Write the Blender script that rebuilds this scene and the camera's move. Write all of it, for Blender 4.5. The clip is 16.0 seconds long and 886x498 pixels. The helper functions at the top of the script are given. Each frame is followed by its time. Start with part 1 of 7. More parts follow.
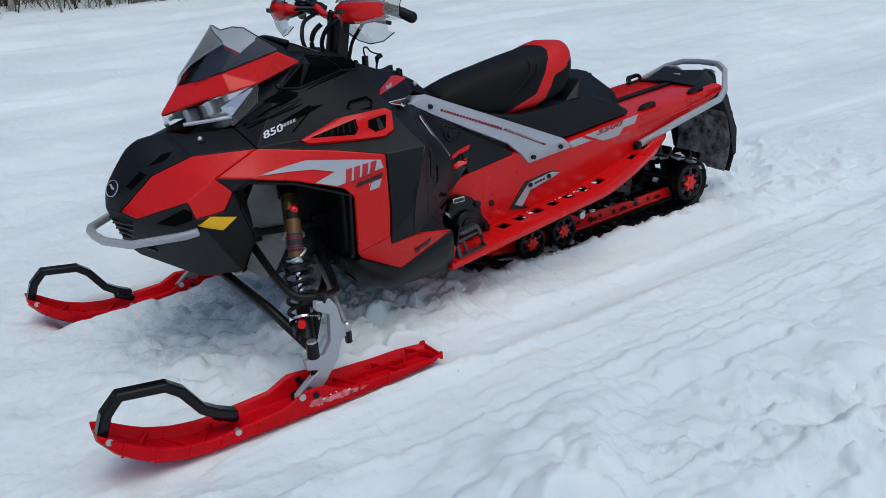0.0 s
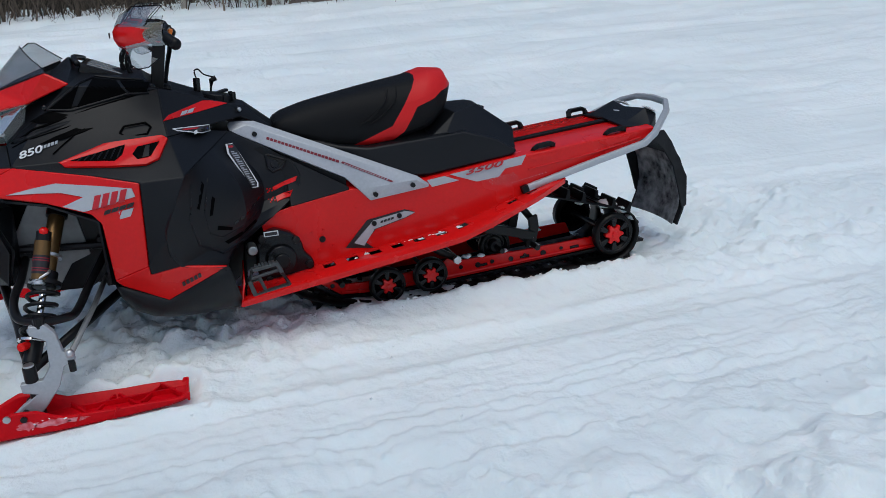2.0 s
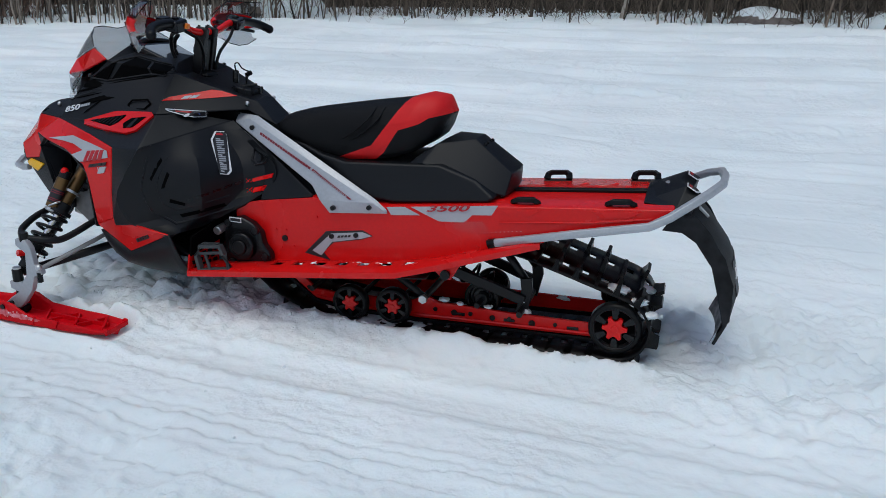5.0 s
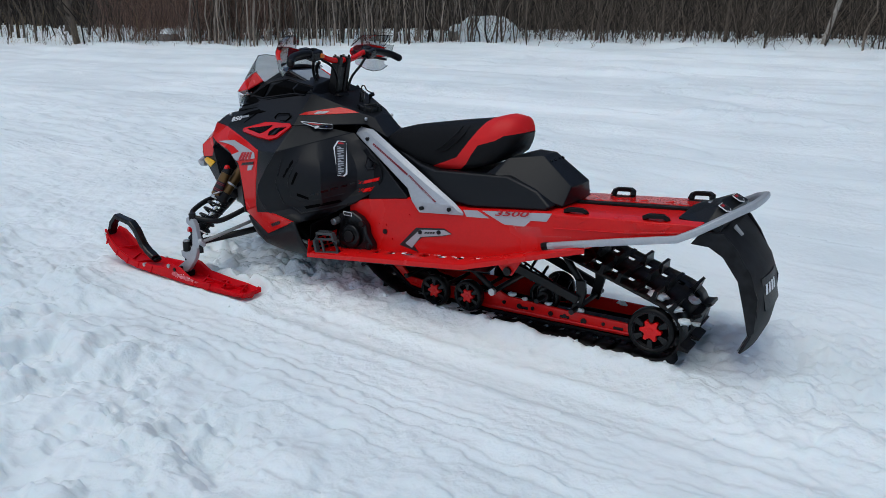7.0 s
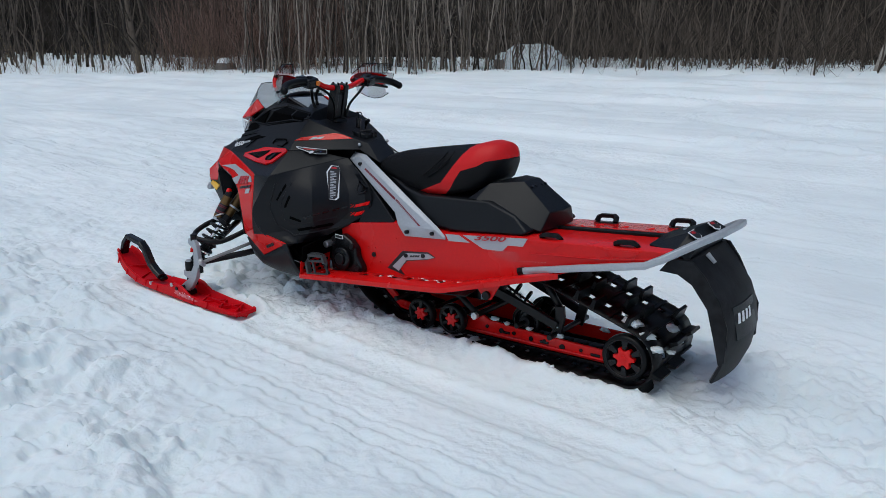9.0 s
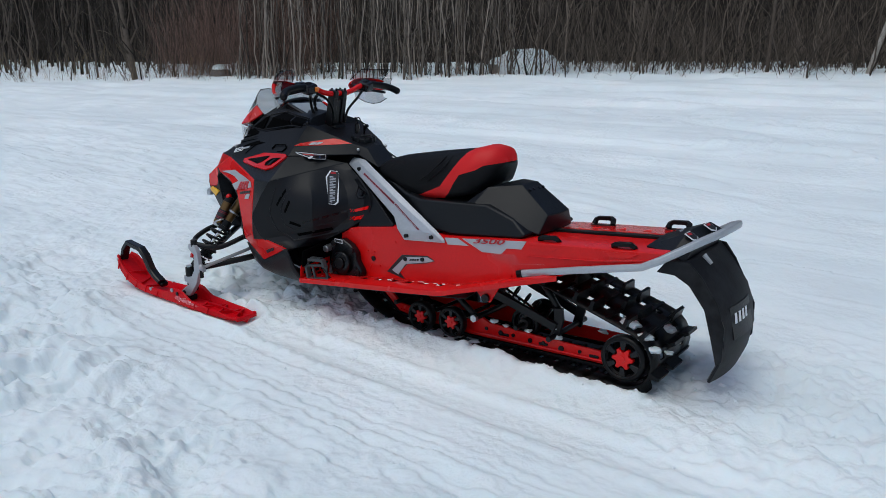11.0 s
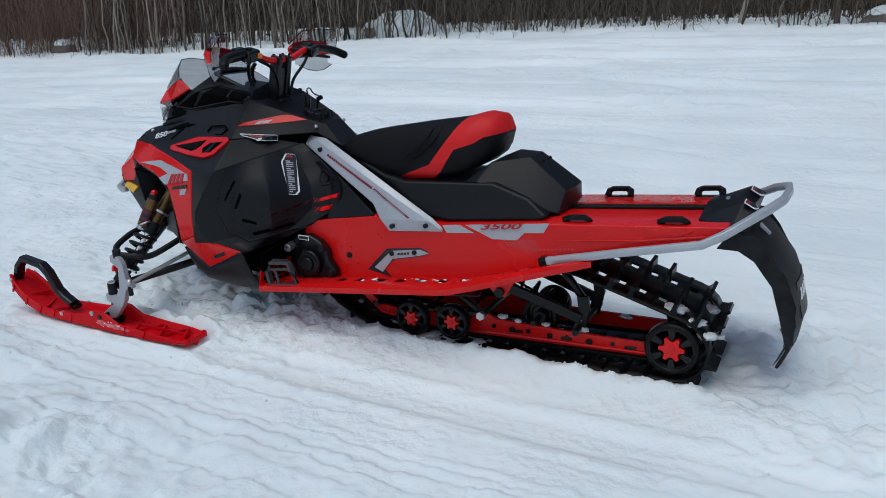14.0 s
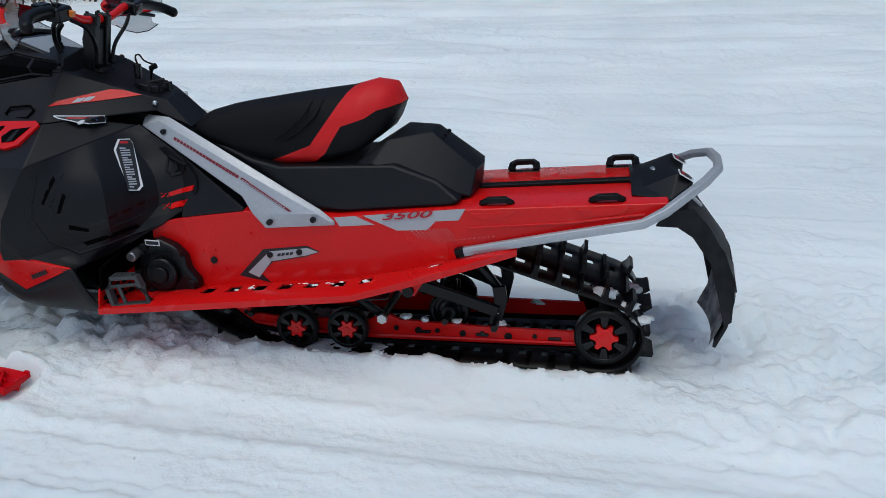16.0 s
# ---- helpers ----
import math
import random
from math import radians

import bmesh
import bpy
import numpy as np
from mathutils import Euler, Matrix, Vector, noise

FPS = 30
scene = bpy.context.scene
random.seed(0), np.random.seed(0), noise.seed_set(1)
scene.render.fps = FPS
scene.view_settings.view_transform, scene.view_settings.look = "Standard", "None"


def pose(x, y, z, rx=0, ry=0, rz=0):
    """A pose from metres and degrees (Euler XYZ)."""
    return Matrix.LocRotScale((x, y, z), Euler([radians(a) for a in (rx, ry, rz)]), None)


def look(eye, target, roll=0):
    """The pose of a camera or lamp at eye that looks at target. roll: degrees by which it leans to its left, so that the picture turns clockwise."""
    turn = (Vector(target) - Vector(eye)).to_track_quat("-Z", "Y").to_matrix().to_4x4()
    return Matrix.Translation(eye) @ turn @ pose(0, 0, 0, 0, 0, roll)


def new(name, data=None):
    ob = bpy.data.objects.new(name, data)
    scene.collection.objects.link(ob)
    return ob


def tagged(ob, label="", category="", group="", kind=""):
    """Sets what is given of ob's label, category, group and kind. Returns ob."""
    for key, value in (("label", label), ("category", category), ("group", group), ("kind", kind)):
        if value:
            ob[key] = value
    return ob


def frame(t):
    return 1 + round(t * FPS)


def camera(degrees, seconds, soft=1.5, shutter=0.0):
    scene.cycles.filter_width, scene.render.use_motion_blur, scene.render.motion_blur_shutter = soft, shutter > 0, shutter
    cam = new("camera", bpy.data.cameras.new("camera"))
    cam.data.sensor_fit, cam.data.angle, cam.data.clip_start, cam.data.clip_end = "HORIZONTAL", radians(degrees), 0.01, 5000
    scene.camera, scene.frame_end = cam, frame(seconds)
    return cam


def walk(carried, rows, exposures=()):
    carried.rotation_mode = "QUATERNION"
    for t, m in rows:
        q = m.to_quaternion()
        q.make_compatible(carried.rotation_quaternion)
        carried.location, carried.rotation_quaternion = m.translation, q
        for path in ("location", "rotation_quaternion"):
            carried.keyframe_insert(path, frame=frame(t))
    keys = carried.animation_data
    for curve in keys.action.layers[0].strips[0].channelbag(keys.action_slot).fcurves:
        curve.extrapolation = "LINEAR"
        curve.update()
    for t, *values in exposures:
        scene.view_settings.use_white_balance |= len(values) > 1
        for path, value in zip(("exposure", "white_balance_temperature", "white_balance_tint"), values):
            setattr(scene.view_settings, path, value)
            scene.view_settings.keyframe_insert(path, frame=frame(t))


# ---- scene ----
cam = camera(59.8, 16.0, soft=0.5)
# seconds, eye in metres, Euler degrees; the machine points to -x, its centre plane is y = 0
ROWS = [
    (0.0, -1.1465, -2.3511, 1.1310, 69.886, 3.516, -34.950),
    (0.5, -0.8544, -2.4525, 1.1334, 69.701, 3.673, -31.884),
    (1.0, -0.5659, -2.5456, 1.1093, 69.891, 3.604, -28.302),
    (1.5, -0.2544, -2.6096, 1.1302, 70.409, 3.211, -24.137),
    (2.0, 0.0872, -2.7302, 1.1301, 70.839, 2.627, -19.426),
    (2.5, 0.3806, -2.7387, 1.1251, 71.114, 1.917, -14.282),
    (3.0, 0.7172, -2.7188, 1.1383, 71.374, 1.213, -8.794),
    (5.5, 2.0255, -2.5302, 1.1490, 72.060, -2.233, 23.819),
    (6.0, 2.2210, -2.5860, 1.1486, 72.232, -2.269, 28.330),
    (6.5, 2.3603, -2.6777, 1.1830, 72.548, -2.053, 31.222),
    (7.0, 2.4194, -2.7468, 1.2177, 72.925, -1.640, 33.346),
    (7.5, 2.5344, -2.7036, 1.2202, 73.512, -1.441, 35.035),
    (8.0, 2.6352, -2.6312, 1.2175, 74.047, -1.368, 36.572),
    (8.5, 2.6822, -2.6022, 1.2251, 74.580, -1.325, 37.676),
    (11.0, 2.6937, -2.6390, 1.2278, 75.144, -0.998, 37.265),
    (11.5, 2.6948, -2.6255, 1.2151, 74.946, -1.026, 36.436),
    (12.0, 2.6505, -2.6070, 1.2141, 74.766, -0.973, 35.237),
    (12.5, 2.4846, -2.5688, 1.2161, 74.518, -0.651, 33.545),
    (13.0, 2.3357, -2.5286, 1.1938, 74.163, -0.131, 31.489),
    (13.5, 2.1895, -2.4442, 1.1819, 73.553, 0.439, 29.203),
    (14.0, 2.0290, -2.4850, 1.1771, 72.742, 0.812, 26.652),
    (14.5, 1.8567, -2.5869, 1.1911, 72.042, 0.825, 23.782),
    (15.0, 1.7844, -2.5590, 1.1755, 71.340, 0.553, 20.325),
    (15.5, 1.7241, -2.3890, 1.1525, 70.591, 0.334, 16.047),
    (16.0, 1.5920, -2.2249, 1.1498, 69.825, 0.118, 11.070),
]
walk(cam, [(t, pose(x, y, z, rx, ry, rz)) for t, x, y, z, rx, ry, rz in ROWS])

# ---- light ----
world = bpy.data.worlds.new("world")
scene.world = world
world.use_nodes = True
wn = world.node_tree
sky = wn.nodes.new("ShaderNodeTexSky")
sky.sky_type = "NISHITA"
sky.sun_disc = False
sky.sun_elevation, sky.sun_rotation = radians(68), radians(188)
sky.air_density, sky.dust_density, sky.ozone_density = 1.0, 2.5, 1.2
wn.links.new(sky.outputs[0], wn.nodes["Background"].inputs[0])
wn.nodes["Background"].inputs[1].default_value = 0.115
sun = new("sun", bpy.data.lights.new("sun", "SUN"))
sun.data.energy, sun.data.angle, sun.data.color = 0.84, radians(50), (0.87, 1.0, 0.97)
sun.matrix_world = look((-0.3, -2.2, 8), (0, 0, 0))
scene.view_settings.exposure = 0.0

# ---- materials ----
def mat(name, colour, rough=0.5, metal=0.0, grain=0.0, scale=60.0, bump=0.0, coat=0.0, spec=0.5, second=None, big=4.0):
    """A surface with two scales of variation: grain (fine) and broad dirt, and a fine relief."""
    m = bpy.data.materials.new(name)
    m.use_nodes = True
    nt = m.node_tree
    b = nt.nodes["Principled BSDF"]
    b.inputs["Roughness"].default_value, b.inputs["Metallic"].default_value = rough, metal
    b.inputs["Coat Weight"].default_value, b.inputs["Coat Roughness"].default_value = coat, 0.08
    b.inputs["Specular IOR Level"].default_value = spec
    b.inputs["Base Color"].default_value = (*colour, 1)
    tc = nt.nodes.new("ShaderNodeTexCoord")
    if grain or second:
        n1, n2 = nt.nodes.new("ShaderNodeTexNoise"), nt.nodes.new("ShaderNodeTexNoise")
        n1.inputs["Scale"].default_value, n2.inputs["Scale"].default_value = scale, big
        n1.inputs["Detail"].default_value = n2.inputs["Detail"].default_value = 6
        for n in (n1, n2):
            nt.links.new(tc.outputs["Object"], n.inputs["Vector"])
        mix = nt.nodes.new("ShaderNodeMath"); mix.operation = "MULTIPLY_ADD"
        mix.inputs[1].default_value = 0.5
        half = nt.nodes.new("ShaderNodeMath"); half.operation = "MULTIPLY"; half.inputs[1].default_value = 0.5
        nt.links.new(n1.outputs[0], mix.inputs[0]); nt.links.new(n2.outputs[0], half.inputs[0]); nt.links.new(half.outputs[0], mix.inputs[2])
        ramp = nt.nodes.new("ShaderNodeValToRGB")
        lo = tuple(c * (1 - grain) for c in colour) if second is None else second
        hi = tuple(min(1, c * (1 + grain)) for c in colour)
        ramp.color_ramp.elements[0].position, ramp.color_ramp.elements[1].position = 0.36, 0.64
        ramp.color_ramp.elements[0].color, ramp.color_ramp.elements[1].color = (*lo, 1), (*hi, 1)
        nt.links.new(mix.outputs[0], ramp.inputs[0]); nt.links.new(ramp.outputs[0], b.inputs["Base Color"])
        rr = nt.nodes.new("ShaderNodeMapRange")
        rr.inputs[3].default_value, rr.inputs[4].default_value = max(0.02, rough - 0.08), min(1, rough + 0.1)
        nt.links.new(n2.outputs[0], rr.inputs[0]); nt.links.new(rr.outputs[0], b.inputs["Roughness"])
    if bump:
        n3 = nt.nodes.new("ShaderNodeTexNoise"); n3.inputs["Scale"].default_value = scale * 4; n3.inputs["Detail"].default_value = 3
        bp = nt.nodes.new("ShaderNodeBump"); bp.inputs["Strength"].default_value = bump; bp.inputs["Distance"].default_value = 0.002
        nt.links.new(tc.outputs["Object"], n3.inputs["Vector"])
        nt.links.new(n3.outputs[0], bp.inputs["Height"]); nt.links.new(bp.outputs[0], b.inputs["Normal"])
    return m


RED = mat("red_paint", (0.66, 0.006, 0.006), 0.25, coat=0.22, spec=0.25, grain=0.06, scale=90, bump=0.015)
RED_PLASTIC = mat("red_plastic", (0.60, 0.002, 0.008), 0.38, spec=0.13, grain=0.12, scale=70, bump=0.12)
RED_VINYL = mat("red_vinyl", (0.62, 0.009, 0.010), 0.5, spec=0.3, grain=0.05, scale=200, bump=0.15)
BLACK = mat("moulded_black_plastic", (0.0034, 0.0042, 0.0060), 0.43, grain=0.15, scale=120, bump=0.25, spec=0.29)
GLOSS = mat("gloss_black_plastic", (0.005, 0.005, 0.006), 0.2, grain=0.1, scale=60, spec=0.3)
VINYL = mat("black_vinyl", (0.0040, 0.0042, 0.005), 0.52, grain=0.15, scale=220, bump=0.35, spec=0.16)
RUBBER = mat("black_rubber", (0.0032, 0.0033, 0.0038), 0.38, grain=0.3, scale=50, bump=0.3, spec=0.2)
FLAP = mat("scuffed_rubber", (0.016, 0.017, 0.019), 0.55, grain=0.3, scale=26, bump=0.4, spec=0.15, second=(0.008, 0.008, 0.009), big=7)
THIN_FROST = mat("thin_frost", (0.58, 0.22, 0.25), 0.55, grain=0.3, scale=60, bump=0.7, spec=0.3, second=(0.60, 0.05, 0.06), big=30)
FROST = mat("frosted_rubber", (0.30, 0.31, 0.32), 0.8, grain=0.3, scale=30, bump=0.6, spec=0.15, second=(0.006, 0.006, 0.007), big=9)
PLATE = mat("dull_aluminium", (0.26, 0.265, 0.265), 0.5, metal=0.3, grain=0.15, scale=40, bump=0.1)
STEEL = mat("black_coated_steel", (0.004, 0.004, 0.005), 0.35, grain=0.1, scale=80, bump=0.05, spec=0.28)
SILVER = mat("silver_paint", (0.42, 0.44, 0.47), 0.42, metal=0.35, grain=0.08, scale=120, bump=0.06)
ALU = mat("bare_aluminium", (0.55, 0.56, 0.57), 0.35, metal=0.9, grain=0.12, scale=60, bump=0.05)
CHROME = mat("bright_metal", (0.8, 0.8, 0.8), 0.12, metal=1.0)
BRONZE = mat("bronze_anodised", (0.17, 0.095, 0.035), 0.33, metal=0.75, grain=0.08, scale=80)
YELLOW = mat("amber_reflector", (0.95, 0.50, 0.0), 0.3, coat=0.12, grain=0.08, scale=150)
ORANGE = mat("orange_plastic", (0.8, 0.2, 0.02), 0.4, grain=0.05, scale=90)
DECAL_GREY = mat("grey_decal", (0.40, 0.42, 0.45), 0.35, coat=0.3, grain=0.04, scale=120)
DECAL_WHITE = mat("white_decal", (0.75, 0.76, 0.78), 0.4, grain=0.03, scale=120)
DECAL_RED = mat("red_decal", (0.46, 0.008, 0.016), 0.4, grain=0.05, scale=120)
DECAL_WINE = mat("dark_red_decal", (0.20, 0.008, 0.018), 0.4, grain=0.05, scale=120)
DECAL_BLACK = mat("black_decal", (0.01, 0.01, 0.012), 0.4, grain=0.05, scale=120)
DECAL_BLUE = mat("blue_decal", (0.05, 0.12, 0.4), 0.4, grain=0.05, scale=120)
DARKGREY = mat("dark_grey_metal", (0.055, 0.06, 0.063), 0.45, metal=0.3, grain=0.1, scale=90)
# near-black that puts the shade of openings, gaps and recesses into colour
SHADE_BLACK = mat("opening_shade", (0.0012, 0.0012, 0.0014), 0.6, grain=0.3, scale=300, spec=0.03)
SCREEN = mat("grey_display", (0.30, 0.33, 0.35), 0.15, grain=0.05, scale=40)
def bark(name, dark, light):
    """Bark whose tone differs from stem to stem."""
    m = mat(name, light, 0.92, spec=0.2)
    nt = m.node_tree
    geo, ramp, tc, n = nt.nodes.new("ShaderNodeNewGeometry"), nt.nodes.new("ShaderNodeValToRGB"), nt.nodes.new("ShaderNodeTexCoord"), nt.nodes.new("ShaderNodeTexNoise")
    n.inputs["Scale"].default_value, n.inputs["Detail"].default_value = 9, 5
    add_ = nt.nodes.new("ShaderNodeMath"); add_.operation = "MULTIPLY_ADD"; add_.inputs[1].default_value = 0.45
    less = nt.nodes.new("ShaderNodeMath"); less.operation = "MULTIPLY_ADD"; less.inputs[1].default_value = 0.75; less.inputs[2].default_value = -0.1
    nt.links.new(tc.outputs["Object"], n.inputs["Vector"])
    nt.links.new(geo.outputs["Random Per Island"], less.inputs[0])
    nt.links.new(n.outputs[0], add_.inputs[0]); nt.links.new(less.outputs[0], add_.inputs[2])
    ramp.color_ramp.elements[0].color, ramp.color_ramp.elements[1].color = (*dark, 1), (*light, 1)
    ramp.color_ramp.elements[0].position, ramp.color_ramp.elements[1].position = 0.25, 0.95
    nt.links.new(add_.outputs[0], ramp.inputs[0]); nt.links.new(ramp.outputs[0], nt.nodes["Principled BSDF"].inputs["Base Color"])
    return m


BARK = bark("grey_brown_bark", (0.045, 0.037, 0.031), (0.42, 0.35, 0.29))
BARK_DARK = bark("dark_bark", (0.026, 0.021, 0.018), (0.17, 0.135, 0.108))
# bark darkened to hold the shade deep in the wood
BARK_SHADED = bark("shaded_wood_bark", (0.016, 0.013, 0.011), (0.085, 0.068, 0.055))
BARK_MID = bark("brown_bark", (0.035, 0.028, 0.023), (0.27, 0.215, 0.17))
BARK_RED = bark("reddish_twigs", (0.09, 0.055, 0.043), (0.34, 0.21, 0.165))
BARK_PALE = mat("pale_bark", (0.42, 0.38, 0.33), 0.85, grain=0.35, scale=9, bump=0.4, big=1.2)
DRYGRASS = mat("dry_grass", (0.28, 0.2, 0.1), 0.9, grain=0.3, scale=9)
ROCK = mat("boulder_stone", (0.14, 0.12, 0.11), 0.85, grain=0.4, scale=9, bump=0.5, big=2)


def glass(name, tint, gloss):
    """Thin acrylic: tinted see-through sheet with a mirror gloss."""
    m = bpy.data.materials.new(name)
    m.use_nodes = True
    nt = m.node_tree
    nt.nodes.remove(nt.nodes["Principled BSDF"])
    see, shine, mix = nt.nodes.new("ShaderNodeBsdfTransparent"), nt.nodes.new("ShaderNodeBsdfGlossy"), nt.nodes.new("ShaderNodeMixShader")
    noise_, bp = nt.nodes.new("ShaderNodeTexNoise"), nt.nodes.new("ShaderNodeBump")
    mix.inputs[0].default_value = gloss
    noise_.inputs["Scale"].default_value = 14
    bp.inputs["Strength"].default_value, bp.inputs["Distance"].default_value = 0.03, 0.01
    see.inputs[0].default_value = (*tint, 1)
    shine.inputs["Roughness"].default_value = 0.06
    nt.links.new(noise_.outputs[0], bp.inputs["Height"]); nt.links.new(bp.outputs[0], shine.inputs["Normal"])
    nt.links.new(see.outputs[0], mix.inputs[1]); nt.links.new(shine.outputs[0], mix.inputs[2])
    nt.links.new(mix.outputs[0], nt.nodes["Material Output"].inputs["Surface"])
    return m


SMOKE = glass("smoked_acrylic", (0.72, 0.725, 0.735), 0.09)
GUARD = glass("tinted_guard_acrylic", (0.68, 0.69, 0.71), 0.26)
CLEAR = glass("clear_acrylic", (0.91, 0.92, 0.93), 0.10)


def snow_material():
    m = bpy.data.materials.new("snow")
    m.use_nodes = True
    nt = m.node_tree
    b = nt.nodes["Principled BSDF"]
    b.inputs["Roughness"].default_value = 0.75
    b.inputs["Specular IOR Level"].default_value = 0.25
    b.inputs["Subsurface Weight"].default_value, b.inputs["Subsurface Scale"].default_value = 0.45, 0.012
    b.inputs["Subsurface Radius"].default_value = (0.7, 0.9, 1.0)
    tc = nt.nodes.new("ShaderNodeTexCoord")

    def tex(kind, scale, detail=8, stretch=None):
        n = nt.nodes.new(kind)
        n.inputs["Scale"].default_value = scale
        if kind == "ShaderNodeTexNoise":
            n.inputs["Detail"].default_value = detail
        src = tc.outputs["Object"]
        if stretch:
            mp = nt.nodes.new("ShaderNodeMapping")
            mp.inputs["Scale"].default_value = stretch
            nt.links.new(src, mp.inputs["Vector"])
            src = mp.outputs[0]
        nt.links.new(src, n.inputs["Vector"])
        return n

    def op(kind, a, b_, c=0.0):
        n = nt.nodes.new("ShaderNodeMath")
        n.operation = kind
        for i, v in enumerate((a, b_, c)):
            if isinstance(v, float):
                n.inputs[i].default_value = v
            else:
                nt.links.new(v, n.inputs[i])
        return n.outputs[0]
    tone, patch = tex("ShaderNodeTexNoise", 1.3), tex("ShaderNodeTexNoise", 1.7, 4)
    crumb, clod = tex("ShaderNodeTexNoise", 26), tex("ShaderNodeTexVoronoi", 15)
    drag = tex("ShaderNodeTexNoise", 1.0, 7, (1.1, 30.0, 4.0))
    # crumbly patches between smoother packed ones, and fine drag lines along the tracks
    mask = nt.nodes.new("ShaderNodeMapRange")
    mask.inputs[1].default_value, mask.inputs[2].default_value = 0.44, 0.60
    nt.links.new(patch.outputs[0], mask.inputs[0])
    rough = op("MULTIPLY_ADD", mask.outputs[0], 0.9, 0.30)
    h = op("MULTIPLY", crumb.outputs[0], rough)
    h = op("MULTIPLY_ADD", op("MULTIPLY", clod.outputs["Distance"], mask.outputs[0]), -0.35, h)
    h = op("MULTIPLY_ADD", op("MULTIPLY", drag.outputs[0], op("SUBTRACT", 1.1, mask.outputs[0])), 0.030, h)
    ramp = nt.nodes.new("ShaderNodeValToRGB")
    ramp.color_ramp.elements[0].position, ramp.color_ramp.elements[1].position = 0.3, 0.7
    ramp.color_ramp.elements[0].color = (0.670, 0.738, 0.762, 1)
    ramp.color_ramp.elements[1].color = (0.885, 0.942, 0.955, 1)
    band = tex("ShaderNodeTexNoise", 0.9, 5, (0.22, 1.5, 1.0))
    nt.links.new(op("MULTIPLY_ADD", tone.outputs[0], 0.4, op("MULTIPLY", band.outputs[0], 0.6)), ramp.inputs[0])
    nt.links.new(ramp.outputs[0], b.inputs["Base Color"])
    bp = nt.nodes.new("ShaderNodeBump")
    bp.inputs["Strength"].default_value, bp.inputs["Distance"].default_value = 0.55, 0.022
    nt.links.new(h, bp.inputs["Height"])
    nt.links.new(bp.outputs[0], b.inputs["Normal"])
    return m


SNOW = snow_material()

# ---- building helpers ----
def mesh_of(name, bm, material, smooth=False):
    me = bpy.data.meshes.new(name)
    bm.normal_update()
    if not smooth:
        # soft folds shade smoothly, sharp ones stay crisp
        for e in bm.edges:
            e.smooth = len(e.link_faces) == 2 and e.calc_face_angle(3.0) < radians(24)
        for f in bm.faces:
            f.smooth = True
    bm.to_mesh(me)
    bm.free()
    for m in material if isinstance(material, (list, tuple)) else [material]:
        me.materials.append(m)
    if smooth:
        me.shade_smooth()
    return me


def part(name, bm, material, parent=None, label="", smooth=False, bevel=0.0, thick=0.0, seg=2, sub=0):
    """Links a bmesh as one mesh object, under its thing or part."""
    ob = new(name, mesh_of(name, bm, material, smooth))
    ob.parent = parent
    if label:
        ob["label"] = label
    if sub:
        md = ob.modifiers.new("round", "SUBSURF"); md.levels = md.render_levels = sub
    if thick:
        md = ob.modifiers.new("thickness", "SOLIDIFY"); md.thickness, md.offset = thick, -1
    if bevel:
        md = ob.modifiers.new("edges", "BEVEL"); md.width, md.segments, md.limit_method, md.angle_limit = bevel, seg, "ANGLE", radians(25)
        md.harden_normals = True
    return ob


def empty(name, parent=None, at=(0, 0, 0)):
    ob = new(name)
    ob.location = at
    ob.parent = parent
    return ob


def faces(polys, bm=None, mirror=False):
    """Polygons given by their corners; equal corners are shared. mirror: the same on the other side of y = 0."""
    bm = bm or bmesh.new()
    seen = {}

    def v(p):
        k = tuple(round(c, 4) for c in p)
        if k not in seen:
            seen[k] = bm.verts.new(p)
        return seen[k]
    for poly in polys:
        for s in ((1, -1) if mirror else (1,)):
            vs = []
            for p in poly:
                q = v((p[0], p[1] * s, p[2]))
                if q not in vs:
                    vs.append(q)
            if len(vs) < 3:
                continue
            try:
                bm.faces.new(vs if s == 1 else vs[::-1])
            except ValueError:
                pass
    bm.normal_update()
    bmesh.ops.triangulate(bm, faces=[f for f in bm.faces if len(f.verts) > 4])
    bmesh.ops.recalc_face_normals(bm, faces=bm.faces)
    return bm


def flip(p):
    return (p[0], -p[1], p[2])


def box(sx, sy, sz, m=None, bm=None):
    bm = bm or bmesh.new()
    bmesh.ops.create_cube(bm, size=1, matrix=(m or Matrix()) @ Matrix.Diagonal((sx, sy, sz, 1)))
    return bm


def cyl(r, a, b, n=16, r2=None, bm=None, caps=True):
    bm = bm or bmesh.new()
    a, b = Vector(a), Vector(b)
    d = b - a
    m = Matrix.Translation((a + b) / 2) @ d.to_track_quat("Z", "Y").to_matrix().to_4x4()
    bmesh.ops.create_cone(bm, cap_ends=caps, segments=n, radius1=r, radius2=r if r2 is None else r2, depth=d.length, matrix=m)
    return bm


def ball(r, at, bm=None, u=14, v=9, scale=(1, 1, 1)):
    bm = bm or bmesh.new()
    bmesh.ops.create_uvsphere(bm, u_segments=u, v_segments=v, radius=r, matrix=Matrix.Translation(at) @ Matrix.Diagonal((*scale, 1)))
    return bm


